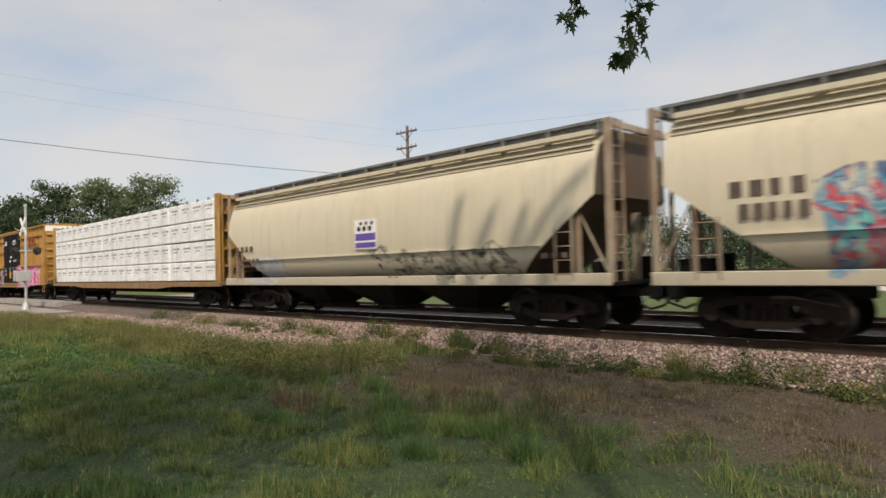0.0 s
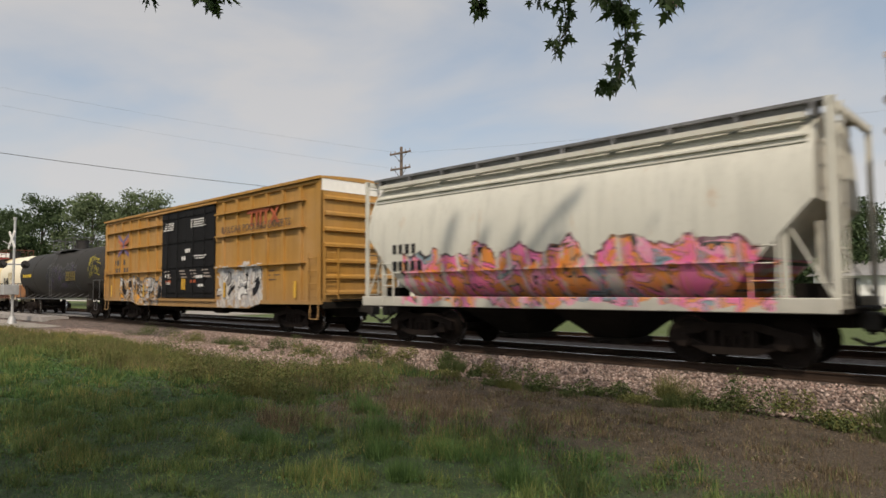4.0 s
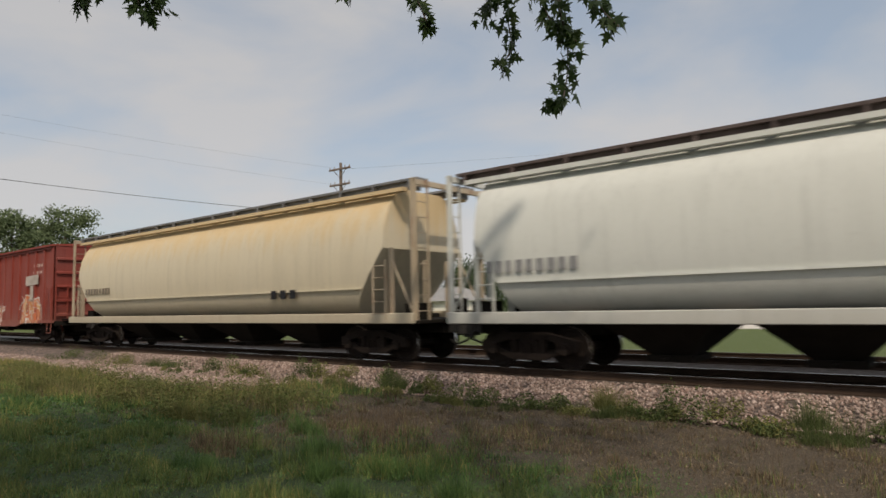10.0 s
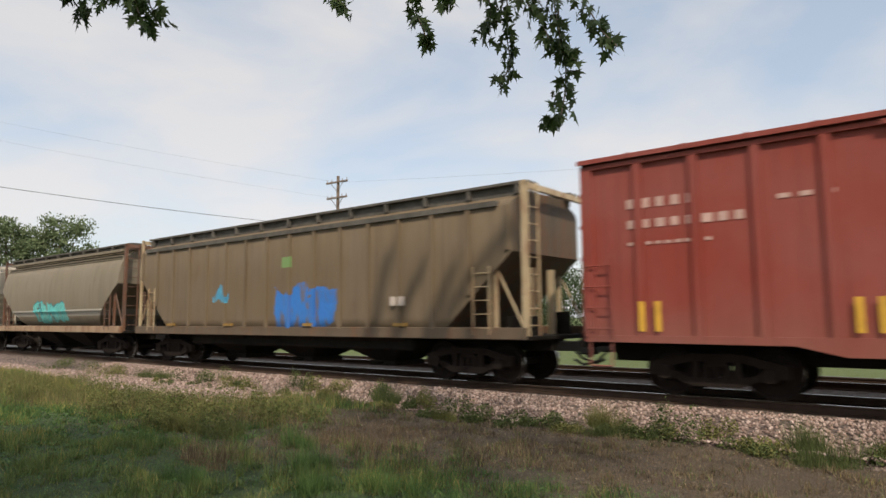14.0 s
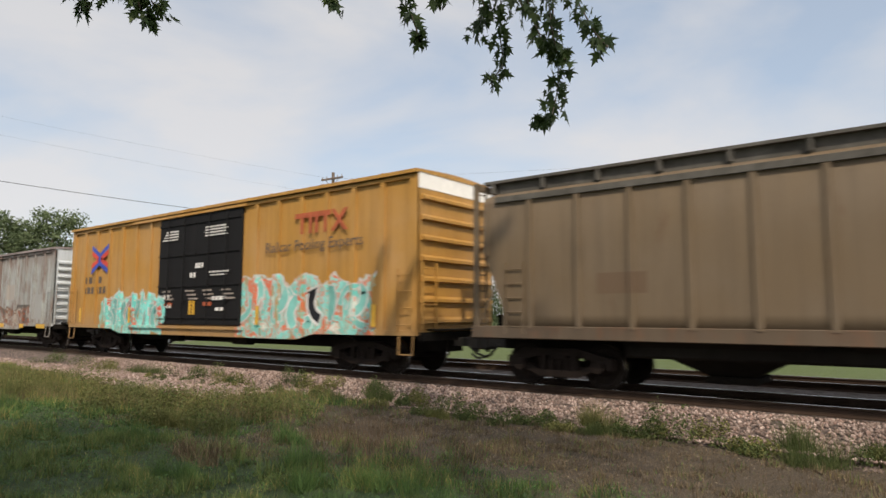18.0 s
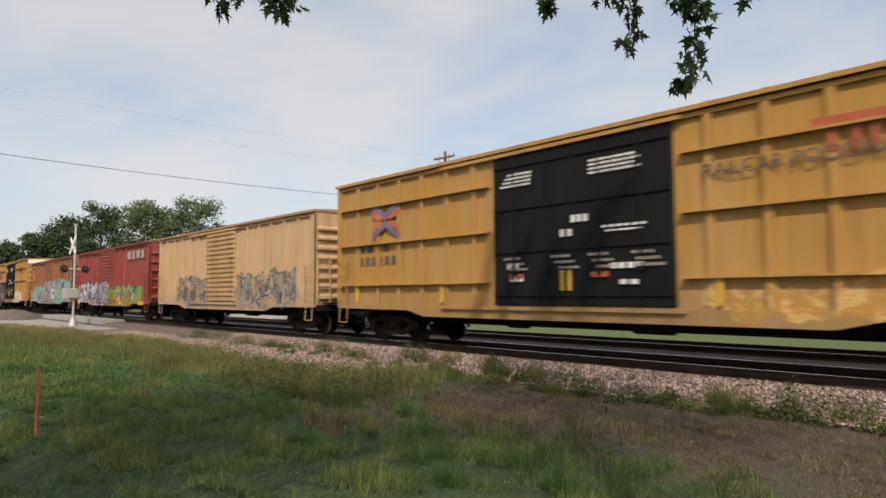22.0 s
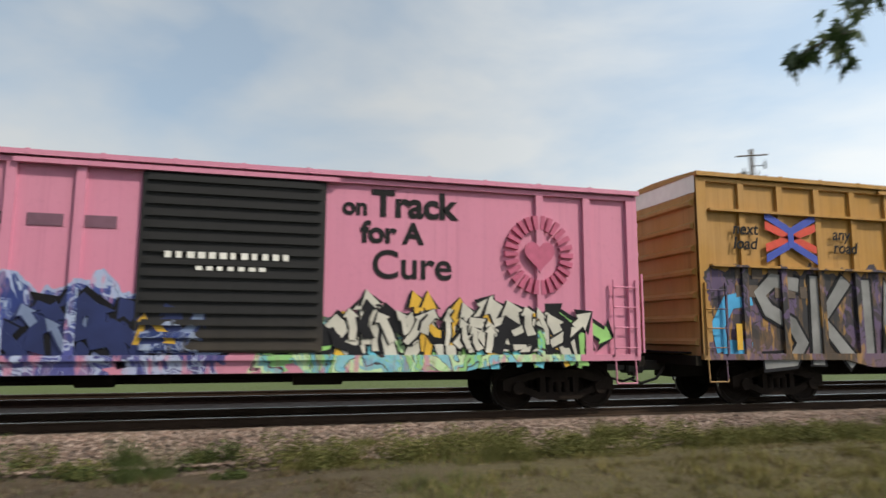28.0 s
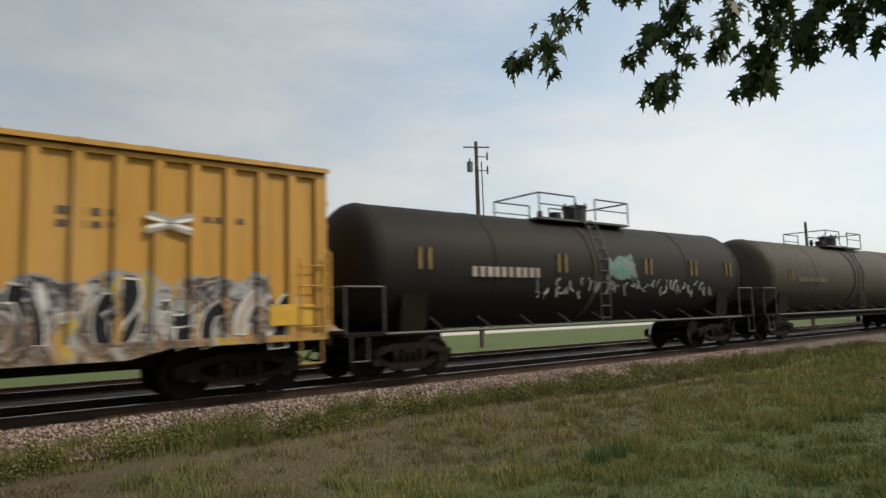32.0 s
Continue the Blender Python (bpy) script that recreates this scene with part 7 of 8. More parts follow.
bars(r, [(2.8, 4.6, 2.1 + q * 0.09, 2.15 + q * 0.09, 5) for q in range(6)], plain("dull_yellow_stencil", (0.2, 0.15, 0.035), 0.7), y=-1.53)
m = paint("cream_tank_paint", (0.69, 0.64, 0.50), 0.12, 0.12, [], fade=0.15, rustc=(0.55, 0.27, 0.04), low=-0.1)
bm = paint("brown_band_paint", (0.20, 0.045, 0.028), 0.2, 0.3, rustc=(0.32, 0.12, 0.03))
gm = plain("grey_brown_ring", (0.35, 0.25, 0.18), 0.6)
r = tankcar(142.6, 127.9, "cream tank car with a rust-brown middle band and stains", m, 1.5, 2.58, bands=((-1.75, 1.6, bm), (1.62, 1.78, gm), (-1.9, -1.77, gm), (1.8, 3.2, paint("amber_stained_paint", (0.64, 0.52, 0.29), 0.3, 0.25, rustc=(0.5, 0.27, 0.05)))), railmat=plain("brown_railing", (0.13, 0.05, 0.03), 0.6), saddlemat=paint("cream_frame_paint", (0.6, 0.53, 0.38), 0.4, 0.3))
g = G()
g.bbox(6.98, 7.42, -1.35, -0.35, 1.1, 1.95, 0.03)
g.box(7.0, 7.4, -1.3, 1.3, 1.08, 1.14)
part("brake_platform", g, paint("orange_rust_paint", (0.42, 0.2, 0.09), 0.5, 0.4, rustc=(0.3, 0.12, 0.05)), r, "rust-orange brake platform box")
bars(r, [(-5.6, -3.4, 2.28, 2.5, 9), (-5.4, -4.2, 2.08, 2.14, 6)], BLACK, y=-1.51)
bars(r, [(4.4, 5.9, 2.0 + q * 0.07, 2.05 + q * 0.07, 2) for q in range(7)] + [(2.6, 3.3, 1.98, 2.12, 3), (3.5, 4.1, 1.98, 2.12, 3)], BLACK, y=-1.51)
marks(r, [(x + d, x + d + 0.07, 2.35, 2.85) for x in (-3.2, 2.4, 5.7, 6.2) for d in (0.0, 0.2)], plain("dull_reflector", (0.4, 0.34, 0.22), 0.5), "reflector", -1.52, -1.46)

# Red boxcar with a round emblem and white graffiti.
zs = [(-8.0, -0.5, 0.85, 2.6, 1.1, 11, W, W, (0.1, 0.22, 0.2), W, (0.45, 0.42, 0.38)), (-1.0, 8.6, 0.85, 2.7, 1.1, 13, W, W, (0.07, 0.08, 0.16), (0.6, 0.56, 0.58), GY)]
m = paint("red_boxcar_paint", (0.165, 0.025, 0.018), 0.34, 0.35, zs, rustc=(0.36, 0.13, 0.03), crest=(5.2, 0.5))
r = boxcar(126.69, 107.88, "rusty red boxcar with double doors and white graffiti low down", 5.03, m, (-2.5, 2.5), paint("red_door_paint", (0.15, 0.022, 0.018), 0.1, 0.3, zs), "panel", "wide", endtop=WHITEPANEL, roofmat=plain("dark_red_roof", (0.10, 0.02, 0.018), 0.7), endmat=paint("red_end_paint", (0.24, 0.022, 0.022), 0.1, 0.3), endribs=6)
g = G()
g.cyl((-7.6, -HALF - 0.015, 4.02), (-7.6, -HALF, 4.02), 0.55, n=28, smooth=False)
em = part("emblem", g, plain("dull_gold_emblem", (0.28, 0.22, 0.09), 0.6, 0, 0.4, 5), r)
g = G()
g.cyl((-7.6, -HALF - 0.022, 4.02), (-7.6, -HALF - 0.015, 4.02), 0.44, n=28, smooth=False)
part("emblem_disc", g, plain("dark_green_emblem", (0.075, 0.066, 0.04), 0.6, 0, 0.5, 6), em)
g = G()
g.prism([(-7.78, 3.8), (-7.42, 3.8), (-7.34, 4.05), (-7.5, 4.26), (-7.6, 4.1), (-7.72, 4.26), (-7.86, 4.05)], -HALF - 0.028, -HALF - 0.022)
part("emblem_figure", g, plain("pale_gold_figure", (0.27, 0.23, 0.13), 0.6, 0, 0.5, 8), em)
bars(r, [(-6.7, -4.7, 4.22, 4.42, 8), (-6.7, -5.2, 3.87, 4.07, 7), (-6.7, -5.0, 3.52, 3.72, 7), (-5.0, -4.4, 3.0, 3.12, 3), (-5.0, -4.4, 2.8, 2.9, 3)], plain("pale_lettering", (0.38, 0.28, 0.22), 0.6))
bars(r, [(-1.9, -0.9, z, z + 0.09, 3) for z in (3.9, 4.05, 4.2, 4.35)] + [(0.5, 1.7, z, z + 0.09, 4) for z in (4.0, 4.15, 4.3)] + [(0.0, 0.5, 3.25, 3.45, 2), (1.4, 2.1, 3.2, 3.27, 3), (1.4, 2.1, 3.1, 3.17, 3)], WHITE, y=-HALF - 0.05)
tag(r, -6.9, -2.6, 0.95, 2.45, 4, 8, ((CHALK, 1.35, 0), (DEEPGREEN, 0.8, 0.004)), 0.3)
tag(r, -2.4, 2.3, 1.0, 2.4, 5, 9, ((CHALK, 1.2, 0), (FADED, 0.7, 0.004)), 0.24, -HALF - 0.045)
tag(r, 2.7, 8.2, 0.95, 2.5, 6, 10, ((CHALK, 1.3, 0), (MAUVE, 0.7, 0.004)), 0.27)
marks(r, [(-8.6, -7.6, 1.55, 1.72)], ORANGE)
bars(r, [(-8.9, -7.0, 2.05, 2.2, 6)], FADED)

# White and cream hoppers.
m = paint("white_hopper_paint", (0.54, 0.55, 0.51), 0.06, 0.15, fade=0.1, low=0.1)
r = hopper(106.9, 88.85, "white covered hopper with four bays and bellied sides", 4.36, m, "curved", 4, cut=1.8, over=0.9, roofmat=plain("brown_roof_walk", (0.09, 0.07, 0.065), 0.7))
bars(r, [(-7.8, -5.5, 2.1, 2.36, 9)], plain("grey_stencil", (0.2, 0.2, 0.2), 0.6))
bars(r, [(2.6, 4.0, 2.08, 2.36, 3)], BLACK)
m = paint("cream_long_hopper_paint", (0.52, 0.46, 0.34), 0.06, 0.2, fade=0.12, low=0.15, rustc=(0.58, 0.38, 0.15), crest=(4.2, 0.5))
r = hopper(87.9, 68.0, "cream covered hopper with four bays and bellied sides", 4.48, m, "curved", 4, cut=2.3, over=1.0, cage=paint("tan_cage_paint", (0.38, 0.31, 0.22), 0.4, 0.5))
bars(r, [(-8.2, -5.9, 2.14, 2.38, 9)], plain("brown_stencil", (0.16, 0.13, 0.1), 0.6))
bars(r, [(4.4, 5.7, 1.7, 1.95, 3)], BLACK)

# Two oxide-red boxcars.
ENDRED = paint("oxide_end_paint", (0.18, 0.034, 0.025), 0.08, 0.3)
zs = [(-9.3, -6.9, 0.85, 2.1, 1.3, 15, W, (0.4, 0.55, 0.65), W, (0.2, 0.35, 0.5)), (-6.9, 3.1, 0.85, 1.9, 1.3, 17, W, (0.12, 0.25, 0.2), (0.5, 0.42, 0.3), (0.35, 0.1, 0.06), W), (5.5, 7.8, 0.8, 2.2, 1.0, 19, W, (0.5, 0.22, 0.08), (0.45, 0.15, 0.07), (0.55, 0.4, 0.2))]
m = paint("oxide_boxcar_paint", OXIDE, 0.05, 0.25, zs, low=-0.1)
r = boxcar(66.32, 47.47, "oxide red boxcar with graffiti and a big white tag", 4.52, m, (-2.5, 2.4), m, "ribbed", "wide", inset=2.3, endmat=ENDRED, endribs=5, belts=())
g = G()
g.prism([(6.2, 2.75), (7.7, 2.8), (7.7, 3.25), (6.2, 3.2)], -HALF - 0.012, -HALF)
g.prism([(6.75, 2.1), (7.1, 2.1), (7.1, 2.75), (6.75, 2.75)], -HALF - 0.012, -HALF)
part("tag", g, FADED, r)
swirl(r, "graffiti_outline", [[(5.2, 0.95), (5.1, 1.5), (5.5, 1.95), (6.3, 2.1), (7.3, 2.05), (7.9, 1.8), (8.0, 0.95)], [(6.1, 0.95), (5.9, 1.4), (6.3, 1.6)], [(6.9, 0.95), (6.8, 1.5), (7.3, 1.9)]], 0.07, ((FADED, 1, 0),))
tag(r, -9.2, -6.9, 0.95, 2.0, 3, 12, ((CHALK, 1.2, 0), (TEALS, 0.6, 0.004)), 0.22)
tag(r, -6.6, -2.7, 0.95, 1.8, 5, 13, ((FADED, 1.2, 0), (DEEPGREEN, 0.7, 0.004)), 0.16)
tag(r, -2.3, 2.3, 0.95, 1.75, 6, 14, ((FADED, 1.0, 0),), 0.1, -HALF - 0.055)
PALE = plain("pale_pink_lettering", (0.42, 0.28, 0.24), 0.6)
LET = [(-8.5, -7.1, 3.5, 3.68, 5), (-8.5, -6.3, 3.12, 3.28, 8), (-8.5, -6.9, 2.8, 2.86, 9), (6.9, 8.1, 3.6, 3.75, 4), (6.9, 8.4, 3.3, 3.42, 4), (6.9, 7.6, 3.1, 3.18, 3)]
bars(r, LET, PALE)
m2 = paint("oxide_boxcar_paint_clean", (0.215, 0.038, 0.025), 0.04, 0.25, (), low=-0.1)
r = boxcar(45.89, 26.99, "clean oxide red boxcar with ribbed double doors", 4.53, m2, (-2.5, 2.4), m2, "ribbed", "wide", inset=2.3, endmat=ENDRED, endribs=5)
bars(r, LET + [(3.9, 5.2, 1.28, 1.4, 5), (-5.9, -4.9, 3.4, 3.48, 3), (0.4, 1.2, 2.72, 2.85, 3), (0.8, 1.8, 2.5, 2.58, 4)], PALE)
marks(r, [(x + d, x + d + 0.1, 1.2, 1.75) for x in (-8.3, -4.9, 3.0, 6.2) for d in (0.0, 0.3)], ORANGE)
marks(r, [(7.3 + q * 0.42, 7.6 + q * 0.42, 1.35 + w * 0.2, 1.47 + w * 0.2) for q in range(3) for w in range(2)], WHITE, "data_plate")

# Brown and grey hoppers.
TAN = (0.145, 0.105, 0.063)
m = paint("brown_ribbed_hopper_paint", TAN, 0.25, 0.45, [(-0.2, 2.4, 1.2, 2.35, 0.5, 21, (0.03, 0.16, 0.5), (0.03, 0.17, 0.5), (0.03, 0.15, 0.45)), (-3.3, -2.5, 2.1, 2.35, 1.6, 23, (0.05, 0.25, 0.4), (0.08, 0.32, 0.45), (0.05, 0.22, 0.36))], patches=[(0.15, 0.6, 2.95, 3.25, (0.15, 0.27, 0.1))], rustc=(0.11, 0.06, 0.035))
dr = plain("dirty_roof", (0.09, 0.085, 0.075), 0.8, 0, 0.4)
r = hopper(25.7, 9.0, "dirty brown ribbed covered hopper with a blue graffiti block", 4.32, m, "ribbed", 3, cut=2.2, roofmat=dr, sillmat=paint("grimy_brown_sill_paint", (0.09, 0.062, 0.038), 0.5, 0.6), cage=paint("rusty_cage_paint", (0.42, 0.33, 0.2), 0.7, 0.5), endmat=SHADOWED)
marks(r, [(4.5 + q * 0.26, 4.68 + q * 0.26, 1.78, 2.0) for q in range(2)], FADED, "data_plate", -HALF - 0.012, -HALF + 0.08)
marks(r, [(x, x + 0.4, 1.28, 1.36) for x in (-6.0, -2.6, 1.2, 4.6)], plain("dirty_reflector", (0.25, 0.15, 0.04), 0.6), "reflector", -HALF - 0.012, -HALF + 0.08)
m = paint("grey_brown_hopper_paint", (0.185, 0.155, 0.108), 0.2, 0.4, [(-2.2, 1.3, 1.4, 2.3, 1.5, 25, (0.01, 0.12, 0.15), CY, (0.1, 0.5, 0.5), CY)], patches=[(-6.0, 6.0, 1.68, 1.95, (0.33, 0.31, 0.27))], rustc=(0.1, 0.06, 0.04))
r = hopper(7.9, -4.9, "grey-brown bellied covered hopper with turquoise graffiti", 4.32, m, "curved", 2, cut=2.6, seam=True, roofmat=dr, sillmat=paint("rusty_sill_paint", (0.36, 0.25, 0.15), 0.8, 0.5), cage=paint("dark_rust_cage_paint", (0.12, 0.07, 0.05), 0.7, 0.5), inset=1.7)
m = paint("white_ribbed_hopper_paint", (0.50, 0.45, 0.36), 0.15, 0.4, [(-4.6, 4.0, 1.3, 2.2, 1.4, 27, (0.35, 0.25, 0.1), (0.6, 0.5, 0.3), W, (0.5, 0.45, 0.36))])
r = hopper(-5.8, -23.0, "dull white ribbed covered hopper with small graffiti", 4.2, m, "ribbed", 4, cut=1.9)
m = paint("brown_ribbed_hopper_paint", (0.145, 0.104, 0.062), 0.25, 0.45, patches=[(-5.6, -4.6, 1.9, 2.3, (0.12, 0.08, 0.05))], rustc=(0.1, 0.055, 0.03))
r = hopper(-24.0, -41.2, "dirty brown ribbed covered hopper with a green emblem", 4.33, m, "ribbed", 3, cut=1.0, roofmat=dr, sillmat=paint("grimy_brown_sill_paint", (0.085, 0.058, 0.036), 0.5, 0.6))
for rx, rz, mt, d in ((0.62, 0.3, plain("worn_green_emblem", (0.13, 0.3, 0.08), 0.7, 0, 0.4, 3), 0.0), (0.42, 0.19, FADED, 0.006)):
    g = G()
    g.prism([(0.3 + rx * math.cos(6.2832 * i / 24), 3.02 + rz * math.sin(6.2832 * i / 24)) for i in range(24)], -HALF - 0.012 - d, -HALF + 0.07)
    part("emblem", g, mt, r)
marks(r, [(4.0 + q * 0.32, 4.24 + q * 0.32, 1.78, 2.0) for q in range(3)], FADED, "data_plate", -HALF - 0.012, -HALF + 0.08)

# Yellow boxcar with turquoise graffiti, worn white boxcar, worn red boxcar.
r = hi_cube(-42.68, -61.51, "tall yellow boxcar with black doors and turquoise graffiti",
            [(-6.8, -1.9, 0.75, 2.2, 1.0, 31, W, CY, (0.2, 0.68, 0.62), CY, (0.55, 0.12, 0.08)), (2.3, 8.0, 0.75, 2.5, 1.0, 33, W, CY, (0.2, 0.65, 0.6), (0.6, 0.15, 0.08), CY, (0.6, 0.66, 0.6))], ())
slogan(r)
tag(r, -6.6, -2.6, 0.95, 2.1, 4, 15, ((CHALK, 1.3, 0), (TEALS, 0.9, 0.004)), 0.34)
tag(r, 2.6, 7.8, 0.95, 2.35, 5, 16, ((CHALK, 1.25, 0), (TEALS, 0.9, 0.004)), 0.36)
zs = [(-4.9, 5.2, 0.95, 1.85, 1.2, 35, (0.12, 0.09, 0.07), (0.24, 0.075, 0.04), (0.34, 0.3, 0.26), (0.2, 0.08, 0.045), (0.09, 0.07, 0.06))]
m = paint("worn_white_boxcar_paint", (0.35, 0.37, 0.355), 0.75, 0.7, zs, patches=[(-6.6, -3.2, 3.2, 3.75, (0.09, 0.085, 0.085)), (3.7, 5.1, 1.1, 1.95, (0.08, 0.07, 0.065)), (5.7, 6.6, 1.3, 2.4, (0.3, 0.3, 0.29)), (-7.0, -5.0, 1.85, 2.35, (0.28, 0.27, 0.26)), (2.2, 3.3, 2.2, 2.9, (0.33, 0.3, 0.27))], rustc=(0.15, 0.075, 0.05), crest=(4.7, 0.75))
r = boxcar(-63.16, -78.91, "worn white boxcar streaked with rust and a grey painted-out patch", 4.39, m, (-1.5, 1.55), paint("rusty_white_door_paint", (0.2, 0.17, 0.145), 0.85, 0.65, zs, rustc=(0.15, 0.08, 0.06)), "corrugated", "wide", inset=1.6, endribs=9, endmat=paint("worn_white_end", (0.52, 0.56, 0.58), 0.15, 0.35), roofmat=plain("rusted_roof", (0.24, 0.2, 0.19), 0.7, 0, 0.6, 2))
marks(r, [(x, x + (0.9 if x > 6 else 0.45), 0.9, 1.08) for x in (-7.0, -4.2, -2.2, 2.0, 4.4, 6.3)], ORANGE)
bars(r, [(-7.0, -5.5, 2.1, 2.3, 5), (-7.0, -5.2, 1.8, 1.98, 6)], BLACK)
zs = [(1.4, 7.6, 0.85, 2.4, 1.2, 37, (0.45, 0.42, 0.36), (0.42, 0.4, 0.34), (0.33, 0.1, 0.09), (0.5, 0.47, 0.4), (0.3, 0.09, 0.08)), (-5.8, -1.9, 0.75, 2.1, 1.2, 39, (0.45, 0.42, 0.34), (0.48, 0.45, 0.33), (0.3, 0.09, 0.08), (0.4, 0.4, 0.28))]
m = paint("faded_red_boxcar_paint", (0.235, 0.066, 0.056), 0.25, 0.5, zs, patches=[(2.5, 4.65, 1.15, 3.45, (0.13, 0.032, 0.03))], rustc=(0.12, 0.05, 0.04), fade=0.35)
r = boxcar(-80.35, -95.88, "faded red boxcar with scraped white graffiti and a dark patch", 4.38, m, (-1.8, 1.4), paint("faded_red_door_paint", (0.24, 0.06, 0.055), 0.3, 0.4, zs), "corrugated", "wide", inset=1.6, endribs=6, endmat=paint("faded_red_end", (0.27, 0.06, 0.05), 0.15, 0.35), roofmat=plain("dark_oxide_roof", (0.13, 0.05, 0.045), 0.7))
bars(r, [(-7.2, -5.6, 1.95, 2.2, 5), (-7.2, -5.4, 1.55, 1.75, 6), (-2.6, -2.1, 2.4, 2.7, 2)], PALE)
DULL = spray("dull_cream_spray", (0.25, 0.21, 0.175))
tag(r, 1.6, 7.3, 0.95, 2.2, 6, 17, ((DULL, 1.0, 0),), 0.15)
tag(r, -5.7, -2.0, 0.95, 2.0, 4, 18, ((DULL, 1.0, 0),), 0.15)

# Yellow boxcar, tan boxcar, red boxcar, orange-brown boxcar.
r = hi_cube(-97.74, -116.75, "tall yellow boxcar with black doors and clean sides", [(3.0, 5.8, 1.0, 1.6, 1.8, 41, (0.5, 0.3, 0.1), (0.6, 0.4, 0.15), YELLOW)], (1.7, 2.95, 4.1))
slogan(r, "RAILCAR POOLING EXPERTS", 3.0, 3.58, 0.36)
zs = [(-5.4, -1.4, 0.8, 2.2, 1.1, 43, (0.07, 0.065, 0.06), (0.2, 0.2, 0.2), (0.4, 0.28, 0.16), (0.13, 0.125, 0.12)), (1.5, 6.6, 0.8, 2.3, 1.0, 45, (0.06, 0.055, 0.055), (0.2, 0.19, 0.18), (0.3, 0.28, 0.25), (0.12, 0.115, 0.12), (0.36, 0.24, 0.12))]
m = paint("tan_boxcar_paint", (0.52, 0.34, 0.18), 0.35, 0.4, zs, rustc=(0.36, 0.16, 0.06), crest=(4.9, 0.5))
r = boxcar(-118.2, -133.9, "weathered tan boxcar with grey graffiti", 4.39, m, (-1.55, 1.5), paint("tan_door_paint", (0.48, 0.29, 0.13), 0.6, 0.45, zs, rustc=(0.3, 0.13, 0.05)), "corrugated", "wide", inset=1.6, endribs=8, roofmat=plain("rusty_tan_roof", (0.34, 0.19, 0.09), 0.7, 0, 0.4))
tag(r, -5.2, -1.6, 0.95, 2.1, 4, 24, ((INK, 1.3, 0), (SMOKE, 0.8, 0.004)), 0.2)
tag(r, 1.7, 6.5, 0.95, 2.2, 5, 25, ((INK, 1.3, 0), (SMOKE, 0.8, 0.004)), 0.24)
zs = [(-7.4, 0.4, 0.85, 2.3, 1.1, 47, K, W, (0.4, 0.38, 0.5), (0.12, 0.11, 0.15), W), (0.0, 6.4, 0.7, 2.0, 1.1, 49, (0.04, 0.12, 0.03), GN, (0.16, 0.34, 0.08), (0.4, 0.13, 0.04), (0.06, 0.2, 0.06))]
m = paint("deep_red_boxcar_paint", (0.26, 0.038, 0.027), 0.04, 0.25, zs, low=-0.15)
r = boxcar(-135.48, -151.0, "deep red boxcar with green and silver graffiti", 4.41, m, (-1.7, 1.45), m, "corrugated", "wide", inset=1.6, endribs=6, flat=((3.6, 7.2),), endmat=paint("deep_red_end_paint", (0.24, 0.036, 0.026), 0.05, 0.3))
for x, dx in ((3.95, 0.0), (4.75, 0.16), (5.55, 0.0), (6.35, 0.12)):
    g = G()
    g.prism([(x, 3.55), (x + 0.55, 3.55), (x + 0.55 - dx, 4.02), (x + dx, 4.02)], -HALF - 0.014, -HALF + 0.02)
    part("reporting_mark", g, FADED, r)
tag(r, -7.2, -0.3, 1.0, 2.2, 8, 19, ((MAUVE, 1.4, 0), (CHALK, 0.7, 0.004)), 0.2)
tag(r, 0.2, 5.9, 0.9, 1.6, 5, 20, ((RUSTY, 1.2, 0), (GREENS, 0.95, 0.004)), 0.26)
tag(r, 1.2, 5.6, 1.35, 2.1, 4, 26, ((DEEPGREEN, 1.3, 0), (PALEGREEN, 0.9, 0.004)), 0.2, -HALF + 0.05)
marks(r, [(x, x + (1.0 if x > 5 else 0.5), 0.92, 1.1) for x in (-7.4, -3.0, 2.4, 6.0)], ORANGE)
zs = [(-7.3, -1.6, 0.8, 2.3, 1.0, 51, GY, (0.16, 0.34, 0.32), (0.2, 0.42, 0.38), GY, (0.13, 0.2, 0.2)), (-1.6, 1.6, 0.8, 2.6, 1.2, 53, W, (0.1, 0.08, 0.2), W, K), (1.6, 7.5, 0.75, 2.7, 0.9, 55, (0.1, 0.22, 0.22), (0.16, 0.34, 0.32), (0.2, 0.42, 0.38), (0.1, 0.12, 0.16), (0.36, 0.38, 0.38))]
m = paint("orange_brown_boxcar_paint", (0.30, 0.105, 0.04), 0.4, 0.65, zs, rustc=(0.14, 0.055, 0.03), crest=(4.8, 0.5))
r = boxcar(-152.83, -168.28, "rusty orange-brown boxcar with turquoise graffiti", 4.40, m, (-1.6, 1.55), m, "corrugated", "wide", inset=1.6, endribs=7, endmat=paint("orange_brown_end_paint", (0.27, 0.095, 0.037), 0.4, 0.5), roofmat=plain("rust_roof", (0.2, 0.07, 0.04), 0.7, 0, 0.4))
tag(r, -7.1, -1.8, 0.95, 2.2, 6, 21, ((SMOKE, 1.3, 0), (DULLTEAL, 0.85, 0.004)), 0.26)
tag(r, 1.7, 7.3, 0.95, 2.5, 5, 22, ((SMOKE, 1.2, 0), (DULLTEAL, 0.95, 0.004)), 0.34)
bars(r, [(3.0, 5.6, 3.7 - q * 0.28, 3.88 - q * 0.28, 6) for q in range(4)], plain("rust_lettering", (0.17, 0.06, 0.03), 0.7))
g = G()
g.lathe([(0, 0.62), (0, 0.52), (0.012, 0.52), (0.012, 0.62)], 28)
part("emblem", g, plain("pale_ring_emblem", (0.5, 0.3, 0.16), 0.6), r, m=pose(-6.1, -HALF - 0.012, 3.45, 0, 0, 90))

